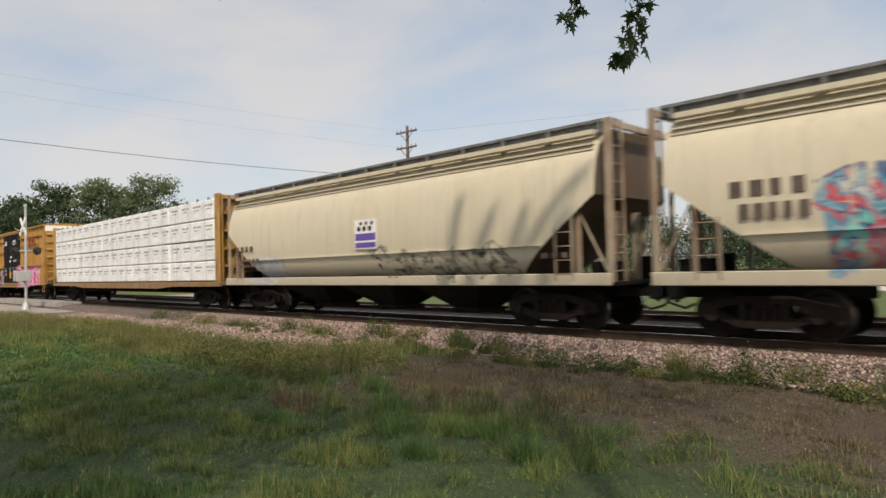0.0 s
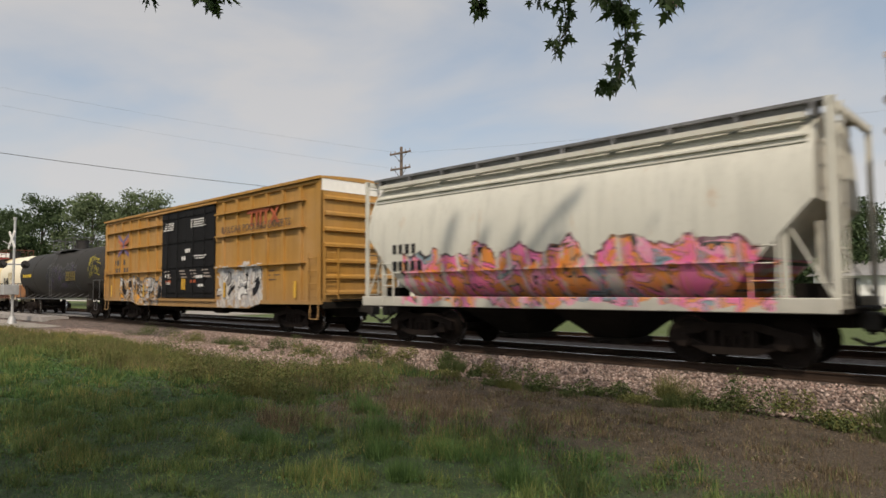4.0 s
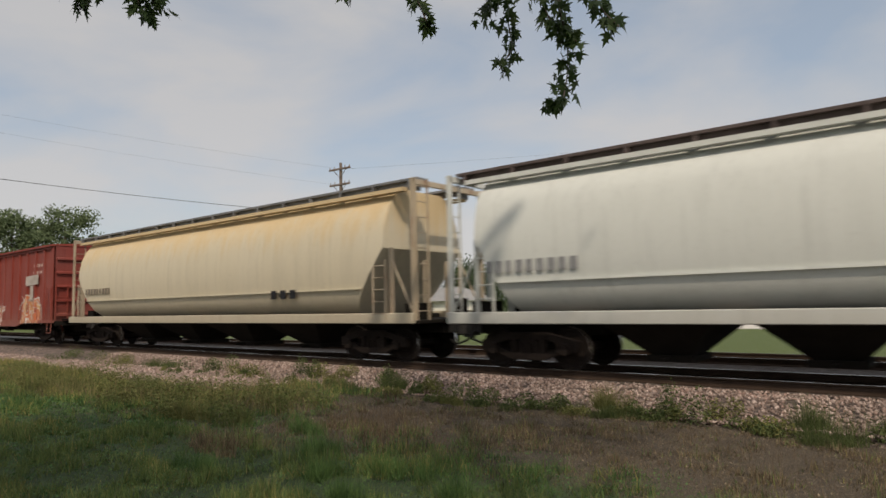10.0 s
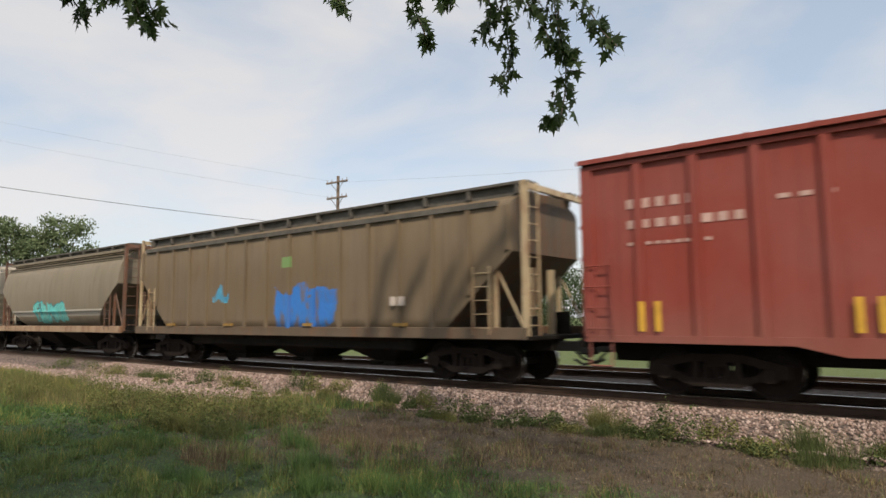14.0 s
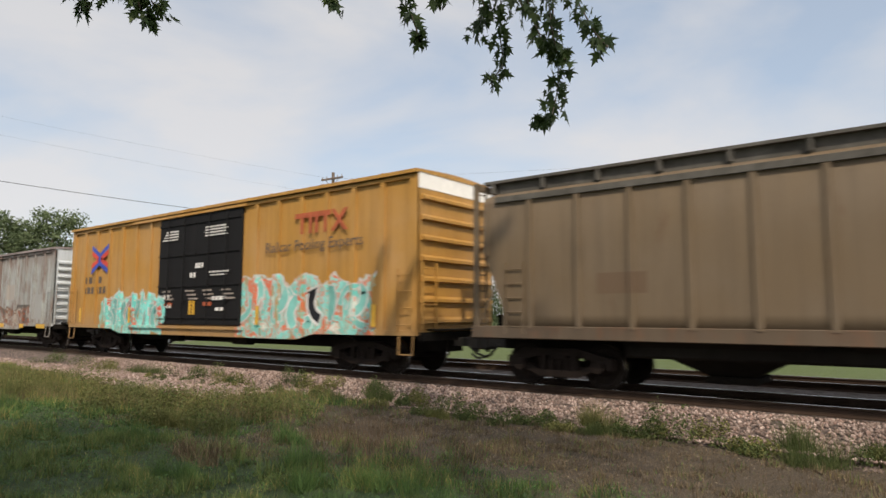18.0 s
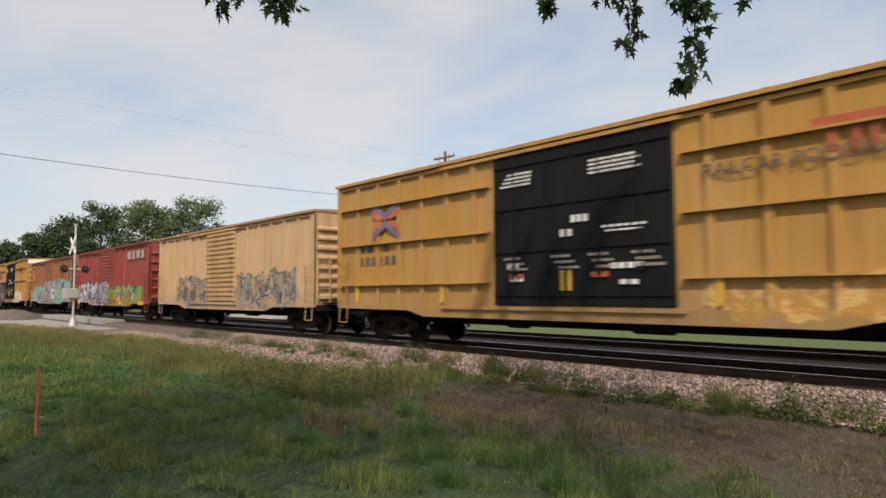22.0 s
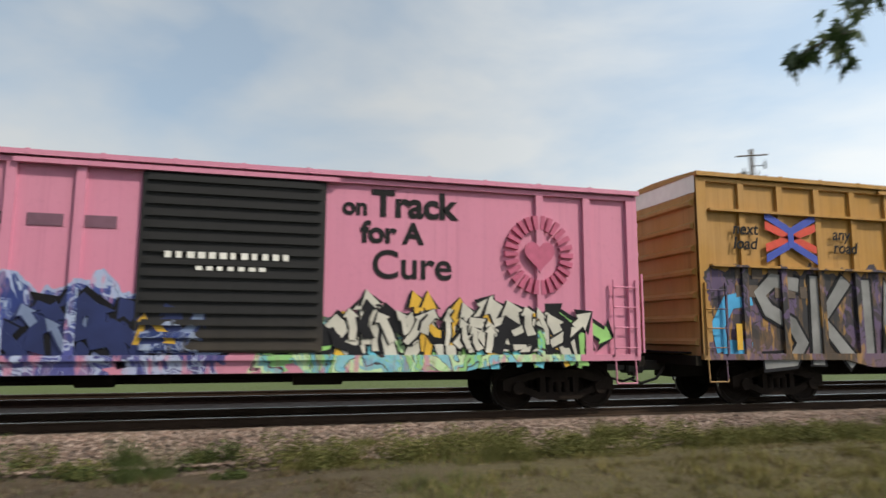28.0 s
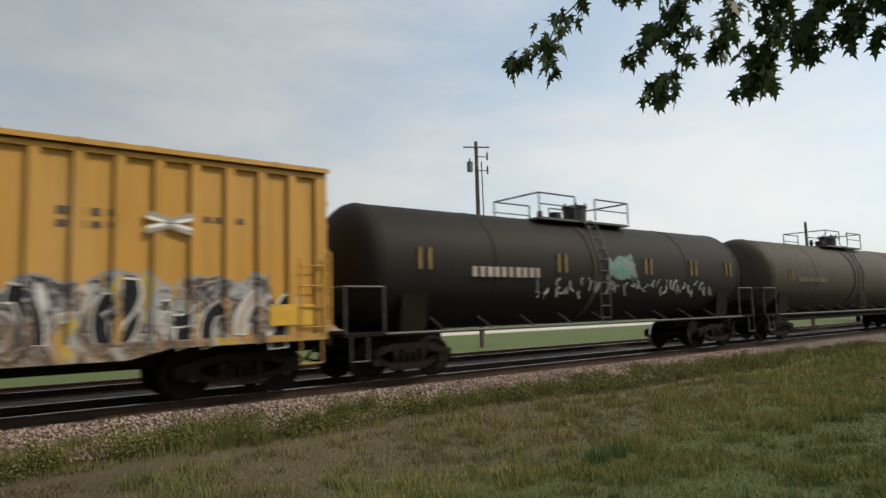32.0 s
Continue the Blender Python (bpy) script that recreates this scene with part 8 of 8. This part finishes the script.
# Yellow boxcar with silver graffiti and the pink boxcar.
SIL = (0.36, 0.36, 0.37)
r = hi_cube(-170.17, -188.67, "tall yellow boxcar with black doors and silver block graffiti",
            [(-8.9, -2.6, 0.65, 2.95, 0.45, 57, (0.05, 0.04, 0.05), (0.03, 0.03, 0.035), (0.10, 0.07, 0.14), (0.03, 0.03, 0.035)), (2.4, 6.4, 0.75, 1.85, 1.6, 59, W, (0.45, 0.4, 0.32), W, (0.5, 0.3, 0.08))], (2.95, 4.15))
words(r, "next", -8.38, 3.68, 0.36, BLACK, shear=0.2, bold=0.006)
words(r, "load", -8.38, 3.36, 0.36, BLACK, shear=0.2, bold=0.006)
words(r, "any", -5.72, 3.66, 0.36, BLACK, shear=0.2, bold=0.006)
words(r, "road", -5.72, 3.36, 0.36, BLACK, shear=0.2, bold=0.006)


SILVER = plain("silver_spray", (0.24, 0.24, 0.245), 0.5, 0.1, 0.6, 1.2)
SKY = plain("blue_spray", (0.06, 0.33, 0.62), 0.5, 0, 0.4, 2)
swirl(r, "graffiti_outline", [[(-8.7, 1.25), (-8.8, 1.7), (-8.5, 2.2), (-8.0, 2.3)], [(-8.6, 1.25), (-8.05, 1.2)]], 0.34, ((SKY, 1, 0),))
S = [[(-6.75, 2.62), (-7.35, 2.7), (-7.7, 2.4), (-7.5, 2.05), (-6.9, 1.75), (-6.65, 1.35), (-6.9, 1.0), (-7.6, 0.95)],
     [(-6.2, 2.75), (-6.25, 0.95)], [(-5.4, 2.7), (-6.1, 1.85), (-5.3, 0.95)],
     [(-4.85, 2.7), (-4.85, 0.95)], [(-4.3, 0.95), (-4.25, 2.65), (-3.3, 1.0), (-3.25, 2.65)]]
swirl(r, "graffiti_letter", S, 0.36, ((INK, 1.25, 0), (SILVER, 0.85, 0.007)))

PK = (0.60, 0.23, 0.35)
m = paint("pink_boxcar_paint", PK, 0.015, 0.12, [(-7.7, -0.2, 0.72, 2.25, 1.0, 61, (0.35, 0.42, 0.62), NV, (0.05, 0.08, 0.28), (0.03, 0.05, 0.2), (0.4, 0.48, 0.66)), (0.3, 6.6, 0.75, 1.7, 1.1, 63, K, (0.12, 0.42, 0.55), (0.25, 0.55, 0.2), (0.5, 0.7, 0.4), (0.2, 0.5, 0.6))], fade=0.1, low=-0.2)
dm = paint("black_pink_car_door", (0.03, 0.03, 0.032), 0.05, 0.2, [(-3, -0.6, 0.8, 1.7, 1.2, 61, (0.35, 0.42, 0.62), NV, (0.03, 0.05, 0.2), (0.3, 0.36, 0.5))], fade=0.05)
r = boxcar(-190.07, -205.69, "pink boxcar with a black door, a slogan and colourful graffiti", 4.42, m, (-1.65, 1.48), dm, "corrugated", "wide", inset=1.6, endribs=5, flat=((1.6, 4.8),), endmat=paint("pink_end_paint", PK, 0.02, 0.2, fade=0.1))
PT = -HALF + 0.068
words(r, "on", 1.75, 3.68, 0.44, BLACK, y=PT, bold=0.016)
words(r, "Track", 2.3, 3.68, 0.68, BLACK, y=PT, bold=0.024)
words(r, "for A", 2.1, 3.18, 0.54, BLACK, y=PT, bold=0.02)
words(r, "Cure", 2.3, 2.52, 0.74, BLACK, y=PT, bold=0.01)
g = G()
for i in range(26):
    a = 2 * math.pi * i / 26
    c, s = math.cos(a), math.sin(a)
    g = G()
    g.prism([(5.6 + c * 0.45 - s * 0.035, 3.05 + s * 0.5 + c * 0.035), (5.6 + c * 0.45 + s * 0.035, 3.05 + s * 0.5 - c * 0.035), (5.6 + c * 0.72 + s * 0.05, 3.05 + s * 0.78 - c * 0.05), (5.6 + c * 0.72 - s * 0.05, 3.05 + s * 0.78 + c * 0.05)], -HALF - 0.004, -HALF + 0.084)
    part("emblem_ray", g, ROSE, r)
g = G()
g.prism([(5.6 + 0.02 * 16 * math.sin(t) ** 3, 3.05 + 0.021 * (13 * math.cos(t) - 5 * math.cos(2 * t) - 2 * math.cos(3 * t) - math.cos(4 * t))) for t in [2 * math.pi * i / 28 for i in range(28)]], -HALF - 0.014, -HALF - 0.002)
part("heart_emblem", g, ROSE, r)
bars(r, [(-7.0, -3.6, 3.75, 3.98, 4), (-4.1, -1.75, 3.22, 3.42, 3)], plain("grey_violet_lettering", (0.16, 0.08, 0.12), 0.6))
g = G()
for a, b in (((-6.7, 3.05), (-6.55, 3.6)), ((-6.55, 3.6), (-4.6, 3.6)), ((-4.6, 3.6), (-4.65, 3.3)), ((-4.65, 3.3), (-5.7, 3.3)), ((-5.7, 3.3), (-5.8, 3.05)), ((-5.8, 3.05), (-6.7, 3.05))):
    g.pipe([(a[0], -HALF + 0.076, a[1]), (b[0], -HALF + 0.076, b[1])], 0.014, 4)
part("emblem_outline", g, BLACK, r)
bars(r, [(-5.4, -3.9, 2.12, 2.32, 6), (-5.5, -3.8, 1.8, 2.0, 8)], WHITE)
bars(r, [(4.55, 5.3, 1.25 + q * 0.12, 1.3 + q * 0.12, 4) for q in range(3)] + [(3.6, 4.2, 1.25 + q * 0.12, 1.3 + q * 0.12, 4) for q in range(3)], WHITE)
bars(r, [(-1.2, 0.9, 2.75, 2.86, 12), (-0.7, 0.5, 2.55, 2.62, 7)], WHITE, y=-HALF - 0.06)
LEAF = plain("lime_spray", (0.26, 0.5, 0.16), 0.5, 0, 0.4, 2)
PALEG = plain("pale_spray", (0.5, 0.48, 0.43), 0.5, 0, 0.35, 2)
DEEP = plain("navy_spray", (0.022, 0.032, 0.115), 0.5, 0, 0.4, 2)
PALEB = plain("pale_blue_spray", (0.17, 0.22, 0.36), 0.5, 0, 0.4, 2)
AQUA = plain("aqua_spray", (0.12, 0.42, 0.55), 0.5, 0, 0.4, 2)
GOLD = plain("gold_spray", (0.6, 0.36, 0.04), 0.5, 0, 0.3, 2)


def shards(root, x0, x1, z0, z1, fills, rim, seed, count, size, y=-HALF + 0.07):
    """Overlapping angular sprayed shapes, each with a dark rim: bent bars and arrow points."""
    rnd = random.Random(seed)
    for i in range(count):
        cx = x0 + (x1 - x0) * (i + rnd.uniform(0.1, 0.9)) / count
        cz = rnd.uniform(z0 + size * 0.45, z1 - size * 0.4)
        a = radians(rnd.choice((70, 84, 100, 115, 40, -35)) + rnd.uniform(-14, 14))
        ln, wd = size * rnd.uniform(0.7, 1.15), size * rnd.uniform(0.16, 0.3)
        bend = rnd.uniform(-0.35, 0.35) * ln
        base = [(-ln / 2, -wd / 2), (-ln * 0.1, -wd / 2 + bend * 0.5), (ln * 0.3, -wd / 2), (ln * 0.3, -wd), (ln * 0.62, 0.05 * ln), (ln * 0.3, wd), (ln * 0.3, wd / 2), (-ln * 0.1, wd / 2 + bend * 0.5), (-ln / 2, wd / 2 + bend * 0.3)]
        c, s = math.cos(a), math.sin(a)
        d = 0.0016 * i + 0.002
        for mat, grow, dd, nm in ((rim, 1.22, 0.0, "graffiti_rim"), (rnd.choice(fills), 0.94, 0.0008, "graffiti_shape")):
            g = G()
            pts = [(cx + (p * c - q * s) * (1 + (grow - 1) * 0.35) + 0.0, min(z1 + 0.2, max(z0, cz + (p * s + q * c * grow)))) for p, q in [(p, q * grow) for p, q in base]]
            g.prism(pts, y - d - dd, y)
            part(nm, g, mat, root)


shards(r, 0.4, 2.0, 0.85, 1.8, (LEAF, LEAF, INK), INK, 3, 9, 0.6)
shards(r, 1.4, 6.6, 0.85, 1.35, (AQUA, LEAF, AQUA, GOLD), INK, 4, 16, 0.6)
shards(r, 1.5, 6.3, 0.95, 2.1, (PALEG, PALEG, PALEG, INK, GOLD), INK, 5, 30, 0.95, -HALF + 0.05)
shards(r, 1.6, 6.2, 1.1, 2.0, (PALEG, PALEG, INK), INK, 15, 16, 0.6, -HALF + 0.025)
shards(r, 5.9, 6.8, 0.9, 2.1, (LEAF, LEAF), INK, 6, 6, 0.8, -HALF + 0.04)
shards(r, -7.6, -0.2, 0.8, 2.2, (DEEP, DEEP, DEEP, PALEB), INK, 7, 36, 1.15)
shards(r, -7.4, -0.6, 0.9, 2.0, (PALEB, DEEP, DEEP, DEEP), DEEP, 8, 28, 0.7, -HALF + 0.04)
shards(r, -1.7, -0.9, 1.3, 1.7, (GOLD,), DEEP, 9, 2, 0.5, -HALF + 0.0)

# Coil car with a rounded hood.
root, L = car("coil_car", -207.2, -219.7, "grey steel-coil car with a rounded hood and black striped lettering", 1.7)
h = L / 2
m = paint("grey_hood_paint", (0.27, 0.262, 0.222), 0.04, 0.15, fade=0.15, low=-0.25)
sm = paint("grey_sill_paint", (0.12, 0.10, 0.075), 0.3, 0.5)
g = G()
prof = [(-1.52, 1.62), (-1.52, 2.2), (-1.515, 2.7), (-1.46, 3.05), (-1.3, 3.3), (-1.0, 3.48), (-0.5, 3.58), (-0.2, 3.6)]
prof += [(-y, z) for y, z in prof[::-1]]
g.loft(prof, -h + 0.7, h - 0.7, True)
part("hood", g, m, root)
g = G()
g.bbox(-h + 0.6, h - 0.6, -1.56, 1.56, 1.57, 1.64, 0.02)
part("hood_rim", g, sm, root)
g = G()
g.box(-h + 0.65, h - 0.65, -1.4, 1.4, 1.49, 1.575)
part("hood_seat", g, SHADED_GRIME, root)
g = G()
g.prism([(-h, 1.5), (-h, 1.05), (-h + 2.4, 0.98), (-h + 3.2, 0.8), (h - 3.2, 0.8), (h - 2.4, 0.98), (h, 1.05), (h, 1.5)], -1.44, -1.36)
g.prism([(-h, 1.5), (-h, 1.05), (-h + 3.2, 0.8), (h - 3.2, 0.8), (h, 1.05), (h, 1.5)], 1.42, 1.52)
g.box(-h, h, -1.36, 1.42, 1.0, 1.5)
part("sill", g, sm, root)
g = G()
g.box(-h + 0.3, h - 0.3, -0.4, 0.4, 0.66, 1.0)
part("underframe", g, SHADED_GRIME, root)
for x in (-3.4, 0.0, 3.4):
    g = G()
    if x == 0:
        g.pipe([(-0.9, -0.35, 3.58), (-0.7, -0.35, 3.95), (0.7, -0.35, 3.95), (0.9, -0.35, 3.58)], 0.05)
        g.pipe([(-0.9, 0.35, 3.58), (-0.7, 0.35, 3.95), (0.7, 0.35, 3.95), (0.9, 0.35, 3.58)], 0.05)
        g.box(-0.5, 0.5, -0.4, 0.4, 3.72, 3.94)
    else:
        g.pipe([(x - 0.5, -0.3, 3.58), (x, -0.2, 3.85), (x + 0.5, -0.3, 3.58)], 0.04)
        g.pipe([(x, -0.4, 3.58), (x, -0.2, 4.1), (x, 0.3, 3.6)], 0.05)
        g.pipe([(x + 0.25, -0.4, 3.58), (x + 0.25, -0.2, 4.1), (x + 0.25, 0.3, 3.6)], 0.05)
    part("lifting_bracket", g, RAILING, root)
bars(root, [(-4.7, -3.0, 2.06 + q * 0.1, 2.11 + q * 0.1, 1) for q in range(4)], BLACK, y=-1.53)
bars(root, [(-2.95, -1.9, 2.0, 2.42, 2), (-1.8, 0.3, 2.25, 2.42, 8), (-1.7, 0.4, 2.02, 2.18, 8)], BLACK, y=-1.53)
marks(root, [(x, x + 0.5, 1.3, 1.42) for x in (-5.9, -3.6, -1.2, 1.2, 3.6, 5.4)], plain("worn_yellow_reflector", (0.4, 0.24, 0.03), 0.5), "reflector", -1.455, -1.44)
for s in (-1, 1):
    g = G()
    for y in (-1.4, 1.4):
        g.pipe([(s * (h - 0.05), y, 1.5), (s * (h - 0.05), y, 2.3), (s * (h - 0.6), y, 2.3), (s * (h - 0.6), y, 1.5)], 0.025)
    g.pipe([(s * (h - 0.05), -1.4, 2.3), (s * (h - 0.05), 1.4, 2.3)], 0.025)
    part("end_rail", g, RAILING, root)

# Grey-brown tank car, black graffiti tank car, yellow boxcar.
m = paint("grey_brown_tank_paint", (0.068, 0.06, 0.048), 0.15, 0.45, (), fade=0.2, rustc=(0.05, 0.038, 0.03), low=-0.35)
r = tankcar(-220.4, -239.1, "grimy grey-brown tank car with a banded middle", m, 1.5, 2.58, keel=True, bands=((-0.75, -0.35, plain("dark_band", (0.06, 0.05, 0.045), 0.7)), (0.35, 0.5, plain("dark_band", (0.06, 0.05, 0.045), 0.7))))
bars(r, [(-6.4, -3.6, 2.3, 2.5, 9)], plain("faded_yellow_stencil", (0.12, 0.09, 0.04), 0.7), y=-1.51)
bars(r, [(4.3, 5.3, 2.2 + q * 0.07, 2.23 + q * 0.07, 2) for q in range(5)] + [(5.6, 6.2, 2.25, 2.4, 2)], plain("faded_grey_stencil", (0.17, 0.165, 0.14), 0.7), y=-1.51)
marks(r, [(x + d, x + d + 0.07, 2.35, 2.8) for x in (-7.2, 3.9, 7.6) for d in (0.0, 0.22)], plain("worn_brown_reflector", (0.16, 0.1, 0.03), 0.6), "reflector", -1.525, -1.46)
tag(r, 4.4, 7.8, 1.75, 2.2, 6, 27, ((plain("pale_grey_spray", (0.17, 0.17, 0.165), 0.7), 1.0, 0),), 0.07, bowl=(1.5, 2.58))
m = paint("black_graffiti_tank_paint", (0.022, 0.020, 0.018), 0.1, 0.25, [(0.2, 1.5, 2.35, 3.0, 0.9, 73, (0.1, 0.2, 0.19), (0.1, 0.22, 0.2), (0.2, 0.2, 0.19), (0.12, 0.26, 0.24))], fade=0.1, low=-0.35)
r = tankcar(-239.9, -256.9, "black tank car with white graffiti and yellow reflectors", m, 1.5, 2.58, bands=((-0.55, -0.3, plain("dark_band", (0.05, 0.045, 0.04), 0.7)),))
bars(r, [(-5.0, -2.6, 2.3, 2.55, 10)], FADED, y=-1.51)
tag(r, -3.0, 5.8, 1.75, 2.35, 15, 23, ((plain("thin_grey_spray", (0.24, 0.235, 0.23), 0.7), 1.0, 0),), 0.06, bowl=(1.5, 2.58))
marks(r, [(x + d, x + d + 0.08, 2.45, 2.95) for x in (-6.6, -2.0, 1.9, 4.4, 6.6) for d in (0.0, 0.28)], plain("dusty_reflector", (0.2, 0.13, 0.04), 0.6), "reflector", -1.525, -1.46)
zs = [(-6.5, -1.5, 0.7, 2.2, 1.0, 75, (0.3, 0.29, 0.28), K, (0.07, 0.04, 0.055), K, K, GY), (1.8, 6.7, 0.7, 2.2, 1.0, 77, (0.3, 0.29, 0.28), K, (0.07, 0.04, 0.055), K, (0.05, 0.04, 0.05), GY, (0.5, 0.35, 0.05))]
m = paint("worn_yellow_boxcar_paint", (0.50, 0.27, 0.05), 0.18, 0.35, zs)
r = boxcar(-257.3, -273.0, "yellow boxcar with black and white graffiti", 4.40, m, (-1.6, 1.5), m, "corrugated", "close", inset=1.6, endribs=6)
tag(r, 1.8, 6.9, 0.95, 2.1, 5, 28, ((CHALK, 1.25, 0), (INK, 0.95, 0.004)), 0.3)
tag(r, -6.4, -1.7, 0.95, 2.1, 5, 29, ((CHALK, 1.25, 0), (INK, 0.95, 0.004)), 0.28)
emblem_x(r, 4.8, 3.13, 0.75, 0.38, a=WHITE, b=plain("grey_emblem", (0.3, 0.28, 0.26), 0.6))
bars(r, [(3.1, 4.1, 3.2, 3.32, 4), (3.1, 4.1, 3.0, 3.1, 4), (5.4, 6.2, 3.2, 3.3, 4)], BROWNMARK)
g = G()
g.box(6.6, 7.5, -HALF - 0.014, -HALF, 1.3, 1.7)
part("reflector", g, ORANGE, r)

# The cars that follow, seen only from far off.
x = -274.2
for i, (kind, ln, cc, lb) in enumerate((("ribbed", 17.0, (0.2, 0.145, 0.085), "brown covered hopper far along the train"), ("ribbed", 17.0, (0.42, 0.33, 0.2), "tan covered hopper far along the train"),
                                       ("curved", 17.5, (0.5, 0.46, 0.38), "pale covered hopper far along the train"), ("ribbed", 17.0, (0.4, 0.38, 0.34), "grey covered hopper far along the train"))):
    hopper(x, x - ln, lb, 4.5, paint("far_hopper_paint", cc, 0.2, 0.4), kind, 3)
    x -= ln + 1.0


# ---------- movement ----------
def motions():
    """The train rolls; each wheelset turns on its truck."""
    turn = SPEED / 0.457
    for root, centre, length, wheels in CARS:
        rows = [(t, pose(centre + run(t), TRACK_Y, 0)) for t in range(0, 33, 2)]
        walk(root, rows)
        # Wheels are keyed while the car is near the viewer.
        seen = [k / 30 for k in range(0, 961) if -45 < centre + run(k / 30) < 32]
        if not seen:
            seen = [0.0]
        if seen[0] > 0:
            seen = [0.0] + seen
        if seen[-1] < 32:
            seen = seen + [32.0]
        first = seen[1] if len(seen) > 2 else 0.0
        last = seen[-2] if len(seen) > 2 else 0.0
        for w in wheels:
            x = w.location.x
            rows = []
            for t in seen:
                q = min(max(t, first), last)
                rows.append((t, pose(x, 0, 0.457) @ Matrix.Rotation((turn * (q - first)) % (2 * math.pi), 4, "Y")))
            walk(w, rows)
    # The maple's sprays sway in the wind: degrees of azimuth at the tips, by seconds.
    for twig, pivot, line, d in SWAYING:
        az, el = line[-1]
        if az < 0:
            continue
        sway = SWAY_FAR if az > 55 else SWAY_NEAR
        drop = max(0.5, pivot[2] - sky_at(az, el, d)[2])
        axis = Vector((-math.sin(radians(az)), math.cos(radians(az)), 0))
        reach = d * math.cos(radians(el))
        walk(twig, [(t, pose(*pivot) @ Matrix.Rotation(radians(q) * reach / drop, 4, axis)) for t, q in sway])


SWAY_NEAR = [(0, 0.1), (1, 0.1), (2, 0.3), (3, 0.5), (4.5, 0.7), (6, 0.95), (7, 0.3), (8, -0.1), (9, -0.5), (10, -0.2), (11, 0.1), (12, 0.6), (13, -0.4), (14, -0.2), (15, -0.1), (16.5, 0.1), (18, 0.2), (19, -0.1), (20, -0.6), (21, -1.1), (22, -1.5), (23, -2.3), (24, -1.8), (25, -1.1), (26.5, -0.6), (29, 0.0), (32, 0.2)]
SWAY_FAR = [(0, 0.5), (2, 0.5), (5, 0.4), (8, 0.25), (10, 0.1), (12, 0.4), (14, 0.2), (15, -0.1), (18, -0.25), (19, -0.9), (20, -0.8), (21, -1.1), (22, -1.3), (24, -1.6), (25, -1.7), (25.5, -0.9), (28, -0.2), (32, 0.1)]
motions()
